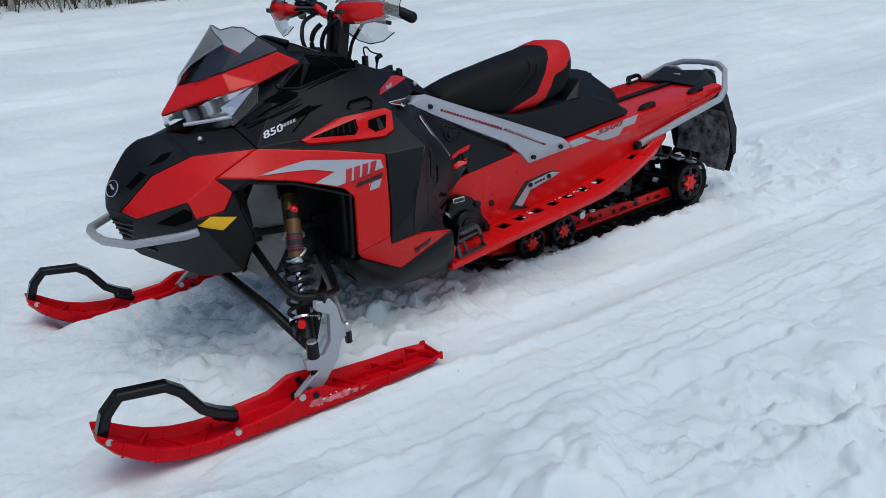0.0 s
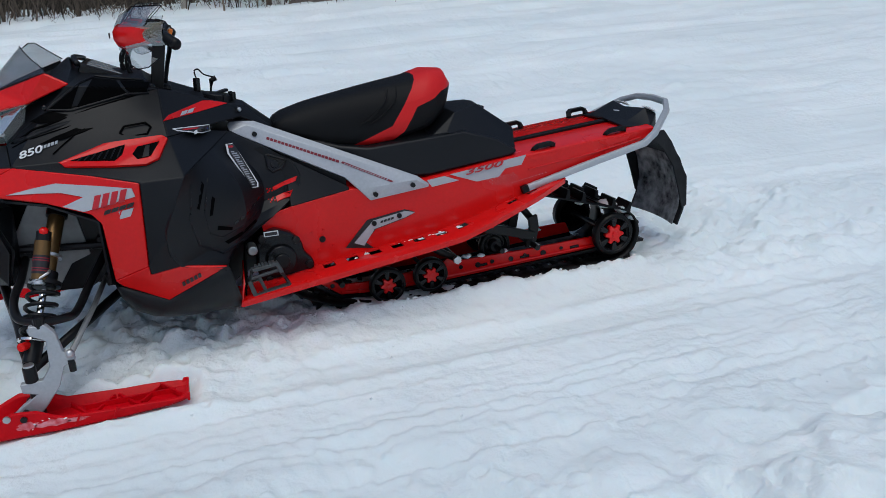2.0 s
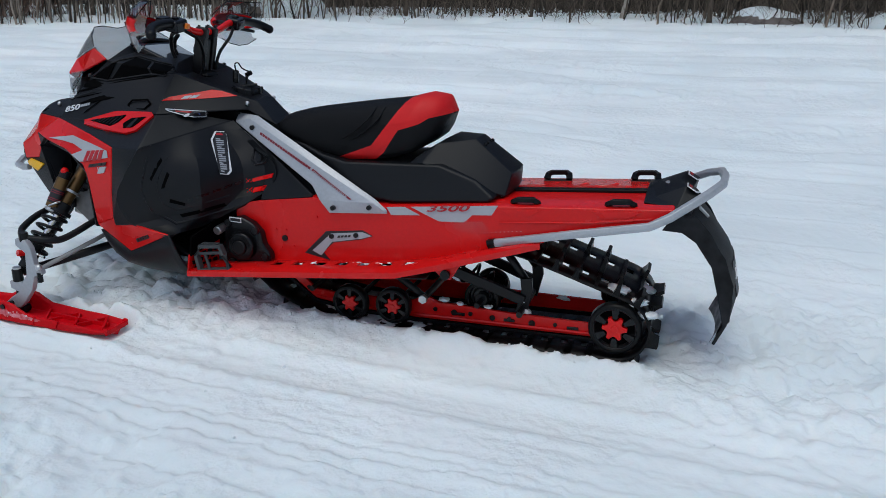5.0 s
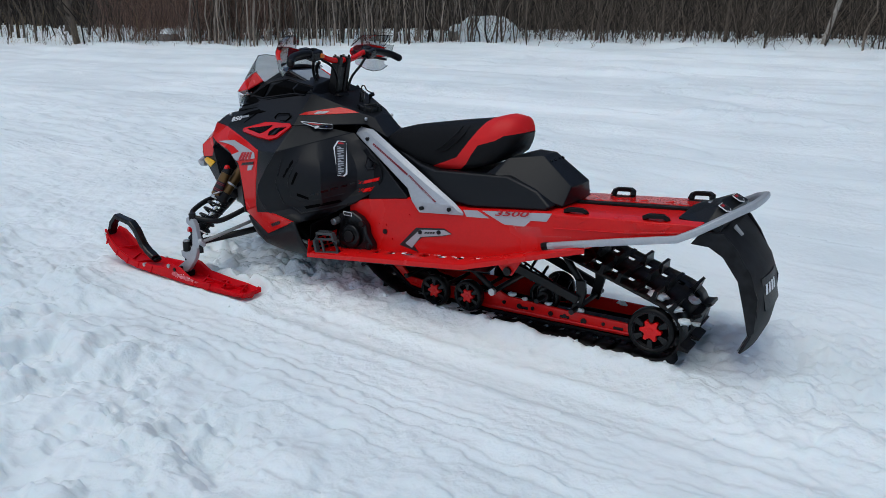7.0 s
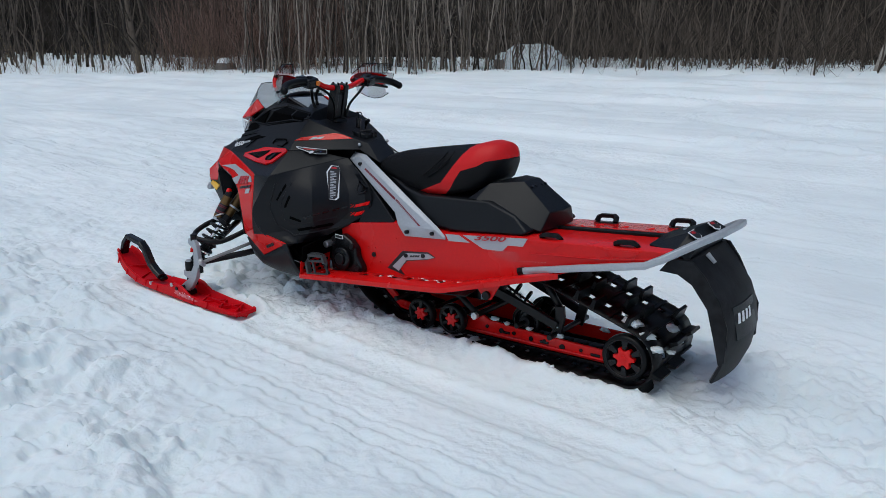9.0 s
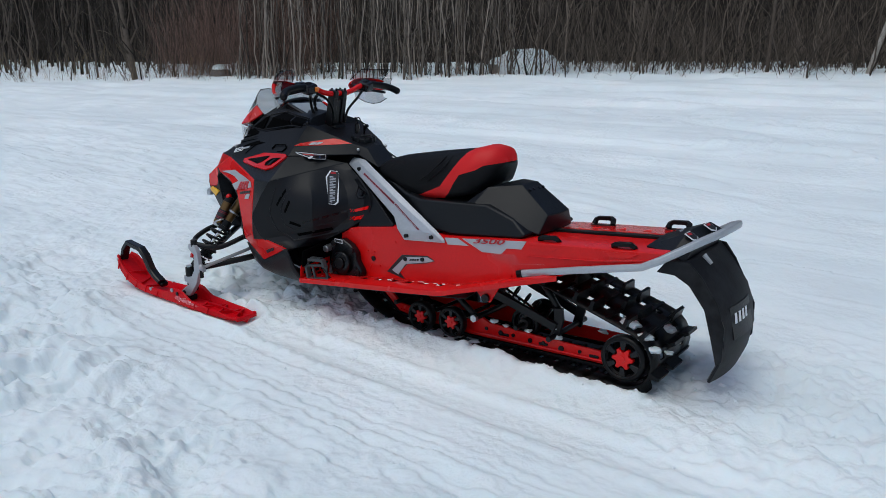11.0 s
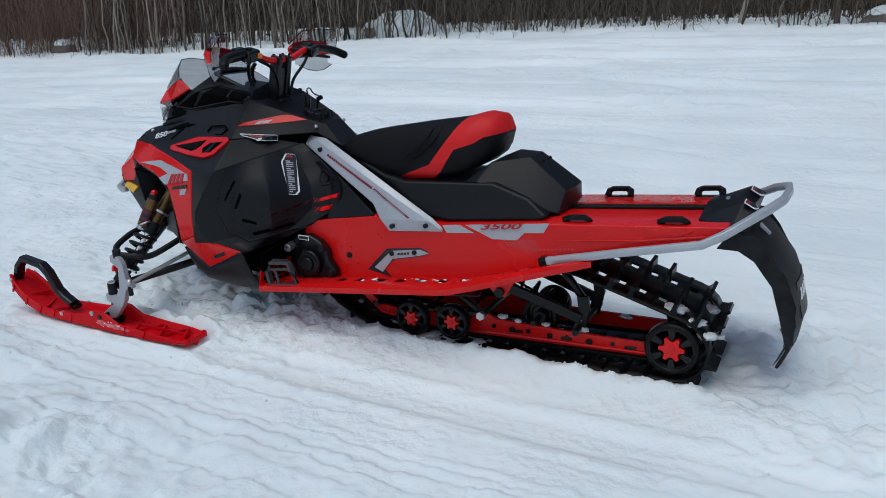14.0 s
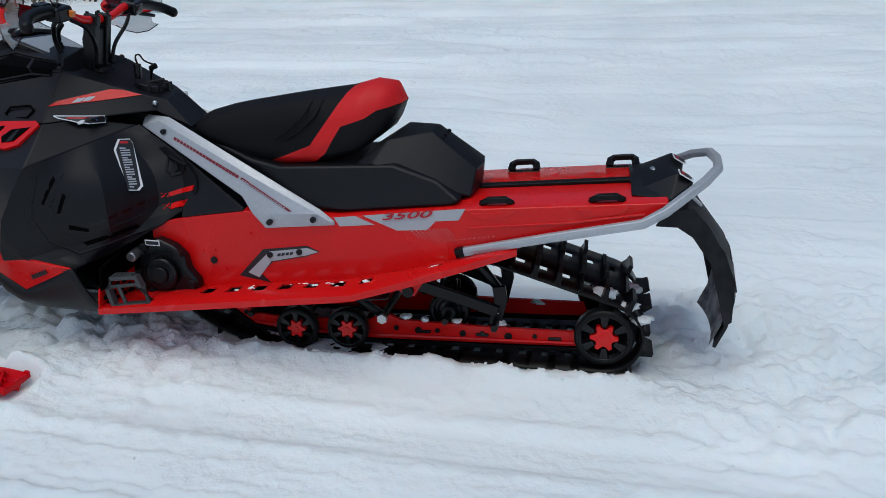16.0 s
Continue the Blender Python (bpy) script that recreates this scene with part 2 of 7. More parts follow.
def prism(outline, y0, y1, bm=None):
    """An outline in x and z, drawn out along y."""
    bm = bm or bmesh.new()
    a = [bm.verts.new((x, y0, z)) for x, z in outline]
    b = [bm.verts.new((x, y1, z)) for x, z in outline]
    fs = [bm.faces.new(a), bm.faces.new(b[::-1])]
    for i in range(len(a)):
        j = (i + 1) % len(a)
        fs.append(bm.faces.new((a[j], a[i], b[i], b[j])))
    bm.normal_update()
    bmesh.ops.triangulate(bm, faces=fs[:2])
    bmesh.ops.recalc_face_normals(bm, faces=bm.faces)
    return bm


def loft(rings, bm=None, caps=True, closed=True):
    bm = bm or bmesh.new()
    vs = [[bm.verts.new(p) for p in r] for r in rings]
    n = len(vs[0])
    for a, b in zip(vs, vs[1:]):
        for i in range(n if closed else n - 1):
            j = (i + 1) % n
            bm.faces.new((a[i], a[j], b[j], b[i]))
    if caps and closed:
        bm.faces.new(vs[0][::-1]), bm.faces.new(vs[-1])
    bmesh.ops.recalc_face_normals(bm, faces=bm.faces)
    return bm


def curve_points(pts, n=6):
    """A smooth line through the points."""
    pts = [Vector(p) for p in pts]
    out = []
    for i in range(len(pts) - 1):
        p0, p1, p2, p3 = pts[max(i - 1, 0)], pts[i], pts[i + 1], pts[min(i + 2, len(pts) - 1)]
        for k in range(n):
            t = k / n
            out.append(0.5 * ((2 * p1) + (p2 - p0) * t + (2 * p0 - 5 * p1 + 4 * p2 - p3) * t * t + (3 * p1 - p0 - 3 * p2 + p3) * t ** 3))
    return out + [pts[-1]]


def tube(pts, r, n=10, smooth=0, bm=None, section=None, r2=None, up=(0, 0, 1)):
    """A pipe along the points; section: corners (across, up) in place of a circle; r2: the radius at its end."""
    pts = curve_points(pts, smooth) if smooth else [Vector(p) for p in pts]
    up = Vector(up)
    rings = []
    for i, p in enumerate(pts):
        d = ((pts[min(i + 1, len(pts) - 1)] - p).normalized() + (p - pts[max(i - 1, 0)]).normalized()).normalized()
        u = up if abs(d.dot(up)) < 0.97 else Vector((1, 0, 0))
        a = d.cross(u).normalized()
        b = a.cross(d).normalized()
        k = r if r2 is None else r + (r2 - r) * i / (len(pts) - 1)
        ring = section or [(k * math.cos(2 * math.pi * j / n), k * math.sin(2 * math.pi * j / n)) for j in range(n)]
        rings.append([p + a * s + b * t for s, t in ring])
    return loft(rings, bm)


def on_plane(origin, ux, uz, pts, lift=0.0):
    """Points (a, b) of a plane as places."""
    o, u, w = Vector(origin), Vector(ux).normalized(), Vector(uz)
    w = (w - u * w.dot(u)).normalized()
    n = u.cross(w)
    return [tuple(o + u * a + w * b + n * lift) for a, b in pts]


def decal(name, origin, ux, uz, outline, material, parent, lift=0.003, label=""):
    """A thin raised sticker on a plane: u x w points out of the surface."""
    top = on_plane(origin, ux, uz, outline, lift)
    low = on_plane(origin, ux, uz, outline, -0.004)
    bm = loft([low, top])
    return part(name, bm, material, parent, label)


def slab(poly, depth):
    """A closed block from a polygon in space, pushed back along its normal."""
    p = [Vector(q) for q in poly]
    n = Vector((0, 0, 0))
    for i in range(len(p)):
        a, b = p[i], p[(i + 1) % len(p)]
        n += a.cross(b)
    n.normalize()
    return loft([[tuple(q - n * depth) for q in p], [tuple(q) for q in p]])


# ---- the snow field ----
def hashed(i, j, seed):
    """A repeatable random number from 0 to 1 for each whole cell."""
    h = (i.astype(np.int64) * 374761393 + j.astype(np.int64) * 668265263 + seed * 2147483647) & 0xFFFFFFFF
    h = ((h ^ (h >> 13)) * 1274126177) & 0xFFFFFFFF
    h = ((h ^ (h >> 16)) * 2246822519) & 0xFFFFFFFF
    return ((h ^ (h >> 15)) & 0xFFFFFF) / float(0x1000000)


def ripple(x, y, seed):
    """Smooth noise between about -0.7 and 0.7."""
    i, j = np.floor(x), np.floor(y)
    u, v = x - i, y - j

    def corner(a, b):
        t = hashed(i + a, j + b, seed) * 6.28318
        return np.cos(t) * (u - a) + np.sin(t) * (v - b)
    fu, fv = u * u * u * (u * (u * 6 - 15) + 10), v * v * v * (v * (v * 6 - 15) + 10)
    p, q = corner(0, 0), corner(0, 1)
    p, q = p + fu * (corner(1, 0) - p), q + fu * (corner(1, 1) - q)
    return p + fv * (q - p)


def layers(x, y, seed, count, gain=0.5, step=2.03):
    out, a, f = 0.0, 1.0, 1.0
    for k in range(count):
        out = out + a * ripple(x * f + 5.3 * k, y * f - 2.7 * k, seed + k)
        a, f = a * gain, f * step
    return out


def clods(x, y, size, seed, sharp=16.0, puff=0.6):
    """Broken pieces of crust of about that size, each at its own height and tilt, with rounded tops; from 0 to about 1."""
    u, v = x / size, y / size
    u, v = u + 0.42 * ripple(u * 1.3, v * 1.3, seed + 71) + 0.16 * ripple(u * 3.7, v * 3.7, seed + 73), v + 0.42 * ripple(u * 1.3, v * 1.3, seed + 72) + 0.16 * ripple(u * 3.7, v * 3.7, seed + 74)
    i, j = np.floor(u), np.floor(v)
    total, weight = 0.0, 1e-9
    for a in (-1, 0, 1):
        for b in (-1, 0, 1):
            ci, cj = i + a, j + b
            du, dv = u - ci - 0.1 - 0.8 * hashed(ci, cj, seed), v - cj - 0.1 - 0.8 * hashed(ci, cj, seed + 1)
            d2 = du * du + dv * dv
            h = hashed(ci, cj, seed + 2) ** 1.6 + (hashed(ci, cj, seed + 3) - 0.5) * du + (hashed(ci, cj, seed + 4) - 0.5) * dv - puff * d2
            w = np.exp(-sharp * np.sqrt(d2 + 0.004))
            total, weight = total + w * h, weight + w
    return total / weight + 0.15


def ease(a, b, v):
    t = np.clip((v - a) / (b - a), 0, 1)
    return t * t * (3 - 2 * t)


def bell(v, w):
    return np.exp(-(v / w) ** 2)


def rut_lines():
    """Ledges left by runs along the field: line, width, depth, slant, seed."""
    r = random.Random(21)
    out = [(-0.62, 0.03, 0.008, 0.0), (-0.655, 0.02, 0.007, -0.006), (-0.73, 0.022, 0.009, 0.010), (-0.82, 0.024, 0.010, 0.004), (-0.94, 0.03, 0.012, -0.008), (-1.10, 0.035, 0.014, 0.006), (-0.69, 0.03, 0.009, 0.004), (-0.77, 0.04, 0.011, -0.004), (-0.87, 0.05, 0.013, 0.006), (-1.00, 0.06, 0.013, 0.0), (-1.22, 0.06, 0.014, 0.02), (-1.42, 0.05, 0.010, -0.01)]
    y = 0.72
    while y < 12:
        out.append((y, r.uniform(0.03, 0.09) * (1 + 0.14 * y), r.uniform(0.008, 0.026) * (1 + 0.10 * y), r.gauss(0, 0.014)))
        y += r.uniform(0.14, 0.46) * (1 + 0.11 * y)
    return [(*q, 100 + k) for k, q in enumerate(out)]


def footprints():
    """Prints of boots in the trampled snow: place, heading, depth."""
    r = random.Random(33)
    return [(r.uniform(-2.0, 3.3), r.uniform(-2.7, -1.12), r.uniform(0, 3.14), r.uniform(0.012, 0.034)) for _ in range(40)]


def snow_height(x, y):
    """Packed snow: a gentle rise to the wood, ruts along the machine's line, trampled clods in front of it."""
    z = np.where(y > 0, 0.075 * y, 0.02 * y) - 0.012
    z = z + 0.025 * np.clip(x, -40, 40) * np.clip((y - 0.8) / 3, 0, 1) ** 1.5
    wave = 0.92 + 0.18 * np.sin(x * 1.3 + 1) + 0.22 * ripple(x * 1.7, y * 0.4, 9)
    near = np.exp(-((x - 0.2) / 5.0) ** 2) * (0.04 + 0.96 / (1 + np.exp(np.clip(7 * (y + wave), -40, 40))))
    z = z + 0.045 * layers(x * 0.3, y * 0.55, 1, 2) * np.minimum(1, 0.2 + np.abs(y) * 0.12)
    # ruts along the field, each with one crisp broken edge
    for yc, w, d, tilt, seed in RUTS:
        line_y = yc + tilt * (x - 0.5) + 0.02 * np.sin(x * 0.4 + yc * 3)
        m = np.abs(y - line_y) < 5 * w
        if not m.any():
            continue
        a, b = x[m], y[m]
        s = line_y[m] + 0.030 * ripple(a * 1.6, a * 0 + seed, 3) + 0.020 * ripple(a * 7, a * 0 + seed, 4) + 0.016 * ripple(a * 19, b * 8, 5) + 0.010 * ripple(a * 43, b * 20, 6)
        u = (b - s) / w
        here = np.clip(0.50 + 1.7 * ripple(a * 0.5, a * 0 + seed * 1.7, 7) + 0.8 * ripple(a * 2.9, a * 0 + seed * 2.3, 8), 0, 1)
        edge = 1 / (1 + np.exp(-np.clip(u * 16, -40, 40)))
        z[m] -= d * (1 - 0.6 * np.clip((-0.9 - b) * 2.0, 0, 1) * ease(1.1, 0.5, a)) * here * (edge * np.exp(-np.maximum(0, u) * 1.2) - 0.35 * np.exp(-(u + 0.35) ** 2 * 6)) * ease(5, 4, np.abs(u))
    # ledges of wind and drag in the open field, stretched along it
    far = ease(0.7, 1.4, y)
    drag = layers(x * 0.28 + 2, y * 1.5 + 0.3 * np.sin(x * 0.5), 40, 4, 0.5)
    z = z + far * (0.016 + 0.005 * np.minimum(y, 12)) * (ease(-0.14, 0.10, drag) - 0.55)
    rough = layers(x * 0.42, y * 0.9, 44, 3)
    patch = far * ease(0.02, 0.34, rough + 0.10 * ease(1.5, 3.5, x))
    z = z + patch * (0.024 * clods(x, y * 1.2, 0.19, 50, 10.0) + 0.009 * clods(x, y, 0.08, 55))
    z = z + far * 0.006 * layers(x * 0.8, y * 2.4, 47, 2)
    # old soft lumps before the machine
    worn = ease(-0.35, -1.1, x) * ease(-1.0, -0.5, y) * ease(5.0, 2.0, y)
    z = z + worn * (0.024 * clods(x, y, 0.21, 58, 9.0, 0.5) + 0.007 * clods(x, y, 0.09, 59, 10.0) + 0.005 * ease(-0.08, 0.12, layers(x * 6, y * 6.5, 49, 4, 0.6)) - 0.018)
    # trampled, clumpy snow
    gate = 0.55 + 0.45 * ease(-0.25, 0.25, layers(x * 1.1, y * 1.3, 20, 2))
    lumps = 0.070 * clods(x, y, 0.34, 60, 10.0, 0.5) + gate * (0.050 * clods(x, y, 0.18, 65, 12.0) + 0.012 * clods(x, y, 0.072, 70, 12.0) + 0.005 * clods(x, y, 0.040, 75, 13.0))
    lumps = lumps + 0.022 * ease(-0.08, 0.14, layers(x * 3.6, y * 3.9, 91, 5, 0.60)) + 0.003 * ease(-0.06, 0.12, layers(x * 13, y * 14, 96, 4, 0.62))
    # churned where boots went to and fro, only scraped beside the track
    churn = 0.62 + 0.72 * ease(1.3, 0.5, x + 0.5 * ripple(x * 1.5, y * 1.5, 37))
    z = z + near * (churn * (lumps - 0.044) + 0.010 * layers(x * 2.0, y * 2.2, 26, 2))
    for px, py, a, d in PRINTS:
        m = (np.abs(x - px) < 0.34) & (np.abs(y - py) < 0.34)
        if not m.any():
            continue
        u, v = x[m] - px, y[m] - py
        c, s = math.cos(a), math.sin(a)
        u, v = u * c + v * s, v * c - u * s
        rim = np.hypot(u / 0.155, v / 0.068) + 0.34 * layers(x[m] * 9, y[m] * 9, 80, 3, 0.6)
        z[m] += near[m] * d * (0.30 * bell(rim - 1.18, 0.22) - ease(1.08, 0.82, rim))
    z = z + (0.0012 + 0.003 * near) * layers(x * 12, y * 13, 28, 4, 0.65)
    # the bed under the track and the ski prints
    fine = layers(x * 17, y * 17, 30, 4, 0.6)
    bed = bell(np.maximum(0, np.abs(y) - 0.24), 0.13) * bell(np.maximum(0, np.abs(x - 1.15) - 0.62), 0.2)
    z = z * (1 - 0.85 * bed) + bed * (0.020 + 0.012 * fine)
    small = 0.65 * clods(x, y, 0.085, 85, 16.0, 0.45) + 0.35 * clods(x, y, 0.045, 88, 14.0, 0.45)
    free = 1.0
    for s in (-1, 1):
        # snow pressed up against the flanks, most of all at the tail
        z = z + bell(np.maximum(0, np.abs(y - 0.535 * s) - 0.08), 0.06) * ease(-0.85, -0.55, x) * (ease(0.16, -0.02, x) * (0.012 + 0.016 * ease(-0.5, -0.05, x)))
        ski = bell(np.maximum(0, np.abs(y - 0.535 * s) - 0.062), 0.016) * bell(np.maximum(0, np.abs(x + 0.44) - 0.445), 0.03)
        z = z * (1 - ski) + (-0.012 + 0.003 * fine) * ski
        free = free * (1 - ski)
        # prints drawn behind the skis, with a low crumbled bank along them
        k = np.clip((x + 0.06) * 6, 0, 1)
        z = z - 0.014 * np.exp(-((y - 0.535 * s) / 0.07) ** 6) * k * (1 + 0.3 * layers(x * 2, y * 26, 31, 3))
        z = z + 0.012 * bell(np.abs(y - 0.535 * s) - 0.105, 0.022) * np.clip((x + 0.75) * 3, 0, 1) * ease(0.0, 0.9, small + 0.8 * ripple(x * 2.2, y * 0 + s, 33)) * free
    # crumbly rim pushed up along the track
    rim = bell(np.abs(y) - 0.240, 0.038) * bell(np.maximum(0, np.abs(x - 1.1) - 0.55), 0.12)
    z = z + rim * (0.014 + 0.016 * bell(x - 1.05, 0.22) + 0.022 * np.clip(x - 0.9, 0, 0.8) + 0.034 * small * ease(-0.3, 0.2, ripple(x * 5, y * 0, 34)))
    # crumbled snow heaped below the belly and before the track
    heap = free * bell(x - 0.05, 0.45) * bell(y + 0.05, 0.42)
    z = z + heap * (0.036 + 0.052 * small + 0.014 * ease(-0.03, 0.06, layers(x * 15, y * 15, 97, 4, 0.6)) + 0.010 * fine)
    z = z + free * bell(x + 0.50, 0.55) * bell(y + 0.02, 0.46) * (0.012 + 0.050 * small)
    # broken snow behind the track
    k = np.clip((x - 1.6) * 3, 0, 1)
    z = z + k * (0.035 * bell(y - 0.26, 0.16) + 0.016 * bell(y + 0.30, 0.10)) * (0.7 + 0.8 * layers(x * 6, y * 6, 35, 4, 0.6))
    wake = k * np.exp(-(np.maximum(0, x - 2.6) / 0.8) ** 2) * bell(y - 0.05, 0.55)
    return z + wake * (0.040 * clods(x, y, 0.13, 90, 13.0) + 0.038 * small + 0.008 * ease(-0.03, 0.06, layers(x * 10, y * 10, 93, 4, 0.6)) - 0.010)


def axis(lo, hi, fine0, fine1, step, grow, reach=16.0):
    """Places of a grid's lines: even between fine0 and fine1, wider and wider outside, coarse past reach."""
    out = list(np.arange(fine0, fine1, step))
    for way, end in ((1, hi), (-1, lo)):
        v, s = (out[-1] if way == 1 else fine0), step
        more = []
        while abs(v) < abs(end):
            s *= grow if abs(v) < reach else 1.25
            v += s * way
            more.append(v)
        out = out + more if way == 1 else more[::-1] + out
    return np.array(out)


RUTS, PRINTS = rut_lines(), footprints()
GX, GY = axis(-400, 400, -2.1, 3.0, 0.0115, 1.024), axis(-400, 500, -2.25, 0.95, 0.0095, 1.0125)
GRID = np.meshgrid(np.clip(GX, -45, 45), np.clip(GY, -30, 12.8))
GZ = snow_height(GRID[0].ravel(), GRID[1].ravel()).reshape(GRID[0].shape)


def ground_height(x, y):
    i, j = min(len(GX) - 2, max(0, int(np.searchsorted(GX, x)) - 1)), min(len(GY) - 2, max(0, int(np.searchsorted(GY, y)) - 1))
    u, v = (x - GX[i]) / (GX[i + 1] - GX[i]), (y - GY[j]) / (GY[j + 1] - GY[j])
    return float((GZ[j, i] * (1 - u) + GZ[j, i + 1] * u) * (1 - v) + (GZ[j + 1, i] * (1 - u) + GZ[j + 1, i + 1] * u) * v)


def build_ground():
    n, rows = len(GX), len(GY)
    flat_x, flat_y = np.meshgrid(GX, GY)
    verts = np.stack([flat_x, flat_y, GZ], -1).reshape(-1, 3)
    c = (np.arange(rows - 1)[:, None] * n + np.arange(n - 1)[None, :]).ravel()
    quads = np.stack([c, c + 1, c + n + 1, c + n], -1)
    me = bpy.data.meshes.new("ground")
    me.vertices.add(len(verts))
    me.vertices.foreach_set("co", verts.astype(np.float32).ravel())
    me.loops.add(quads.size)
    me.loops.foreach_set("vertex_index", quads.astype(np.int32).ravel())
    me.polygons.add(len(quads))
    me.polygons.foreach_set("loop_start", np.arange(0, quads.size, 4, dtype=np.int32))
    me.update(calc_edges=True)
    me.materials.append(SNOW)
    me.shade_smooth()
    tagged(new("ground", me), "packed white snow with ruts and trampled lumps", "snow", kind="structure")


build_ground()


def build_crumbs():
    """Loose crumbs of snow under the belly, along the track, the skis and the trodden part."""
    r = random.Random(8)
    bm = bmesh.new()
    for _ in range(330):
        k = r.random()
        if k < 0.42:
            x, y = r.gauss(0.02, 0.32), r.gauss(-0.12, 0.26)
        elif k < 0.72:
            x, y = r.uniform(0.3, 1.8), -0.20 - abs(r.gauss(0, 0.035))
        elif k < 0.86:
            x, y = r.uniform(1.7, 2.3), r.gauss(0.05, 0.25)
        else:
            x, y = r.uniform(-1.8, 3.0), -0.9 - abs(r.gauss(0, 0.55))
        s = r.uniform(0.0025, 0.007) * (1.9 if r.random() < 0.15 else 1)
        m = Matrix.Translation((x, y, ground_height(x, y) - s * 0.15)) @ Euler((r.random() * 6, r.random() * 6, 0)).to_matrix().to_4x4() @ Matrix.Diagonal((s * r.uniform(0.8, 1.5), s, s * r.uniform(0.6, 1), 1))
        geo = bmesh.ops.create_icosphere(bm, subdivisions=1, radius=1, matrix=m)["verts"]
        for v in geo:
            v.co += Vector((r.gauss(0, 0.13), r.gauss(0, 0.13), r.gauss(0, 0.13))) * s
    tagged(part("snow_crumbs", bm, SNOW, None, "loose crumbs of white snow on the packed field"), "loose crumbs of white snow on the packed field", "snow", kind="stuff")


build_crumbs()


# ---- the wood behind the field ----
def tree_line(x):
    edge = ((-40, 2.0), (-19.7, 7.0), (-16.3, 8.6), (-12.8, 9.2), (-8.5, 10.3), (-4.7, 10.8), (-1.7, 11.6), (0.4, 11.6), (3.0, 10.8), (6.6, 9.8), (30, 4.0))
    for (a, u), (b, v) in zip(edge, edge[1:]):
        if x <= b:
            return u + (v - u) * (x - a) / (b - a)
    return 4.0


rng = random.Random(4)


def stem(bm, x, y, z, h, r, lean, n=5, steps=4, twist=0.08):
    pts = []
    a = rng.uniform(0, 6.28)
    for i in range(steps + 1):
        t = i / steps
        pts.append((x + lean * h * t * math.cos(a) + twist * rng.uniform(-1, 1) * t, y + lean * h * t * math.sin(a) + twist * rng.uniform(-1, 1) * t, z + h * t))
    tube(pts, r, n, bm=bm, r2=r * 0.45)
    return pts


def thicket(count, x0, x1, d0, d1, h0, h1, r0, r1, lean, twigs, material, name, label, category, bow=0.05):
    verts, polys = [], []

    def pipe(pts, r, r2, n):
        base = len(verts)
        for i, p in enumerate(pts):
            k = r + (r2 - r) * i / (len(pts) - 1)
            for j in range(n):
                verts.append((p[0] + k * math.cos(6.283 * j / n), p[1] + k * math.sin(6.283 * j / n), p[2]))
        for i in range(len(pts) - 1):
            for j in range(n):
                polys.append((base + i * n + j, base + i * n + (j + 1) % n, base + (i + 1) * n + (j + 1) % n, base + (i + 1) * n + j))
    for _ in range(count):
        x = rng.uniform(x0, x1)
        y = tree_line(x) + rng.uniform(d0, d1)
        z = ground_height(x, y) - 0.05
        h, r = rng.uniform(h0, h1), rng.uniform(r0, r1) * rng.uniform(0.6, 1)
        a, l = rng.uniform(0, 6.283), lean * rng.uniform(0, 1) ** 2
        pts = [Vector((x + l * h * t * math.cos(a) + rng.gauss(0, bow) * min(1, t * 5), y + l * h * t * math.sin(a), z + h * t)) for t in (0, 0.10, 0.2, 0.32, 0.5, 0.72, 1)]
        pipe(pts, r, r * 0.5, 5)
        for _ in range(twigs):
            i = rng.randrange(0, 6)
            p = pts[i].lerp(pts[i + 1], rng.random())
            b = rng.uniform(0, 6.283)
            ln = rng.uniform(0.25, 0.9)
            d = Vector((math.cos(b), math.sin(b) * 0.6, rng.uniform(0.1, 1.4))).normalized()
            q = p + d * ln * 0.5
            e = p + d * ln + Vector((0, 0, rng.uniform(0.0, 0.25)))
            pipe([p, q, e], r * 0.35, 0.002, 3)
    me = bpy.data.meshes.new(name)
    me.from_pydata([tuple(v) for v in verts], [], polys)
    me.materials.append(material)
    me.shade_smooth()
    return tagged(new(name, me), label, category, kind="stuff")


thicket(230, -12.5, -5.8, -0.5, 1.4, 2.4, 5.0, 0.009, 0.026, 0.12, 5, BARK, "bare_saplings", "dense bare grey-brown saplings at the field's edge", "saplings", 0.06)
thicket(430, -6.2, 30, -0.4, 1.8, 1.8, 5.0, 0.007, 0.022, 0.30, 9, BARK_MID, "bare_saplings", "thin tangled dark brown saplings at the field's edge", "saplings", 0.10)
thicket(60, -38, -12, -0.2, 3.0, 2.5, 5.5, 0.014, 0.036, 0.40, 8, BARK_DARK, "bare_saplings", "sparse crooked dark saplings at the field's edge", "saplings", 0.15)
# the wood dims towards its depth by darker bark colours in place of shade
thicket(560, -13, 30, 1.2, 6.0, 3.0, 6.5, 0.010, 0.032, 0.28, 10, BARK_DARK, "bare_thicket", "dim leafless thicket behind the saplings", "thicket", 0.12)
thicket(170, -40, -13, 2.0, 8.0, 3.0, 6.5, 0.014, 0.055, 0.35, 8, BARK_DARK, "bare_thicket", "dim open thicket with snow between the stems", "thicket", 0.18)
thicket(520, -44, 34, 6.0, 13.0, 4.5, 8.5, 0.03, 0.10, 0.14, 8, BARK_SHADED, "bare_woodland", "leafless woodland behind the thicket, shade put into its bark", "woods", 0.12)
thicket(900, -44, 34, 5.0, 12.0, 2.0, 5.5, 0.012, 0.03, 0.6, 8, BARK_SHADED, "shaded_brush", "tangled brush deep in the wood, shade put into its bark", "bushes", 0.25)
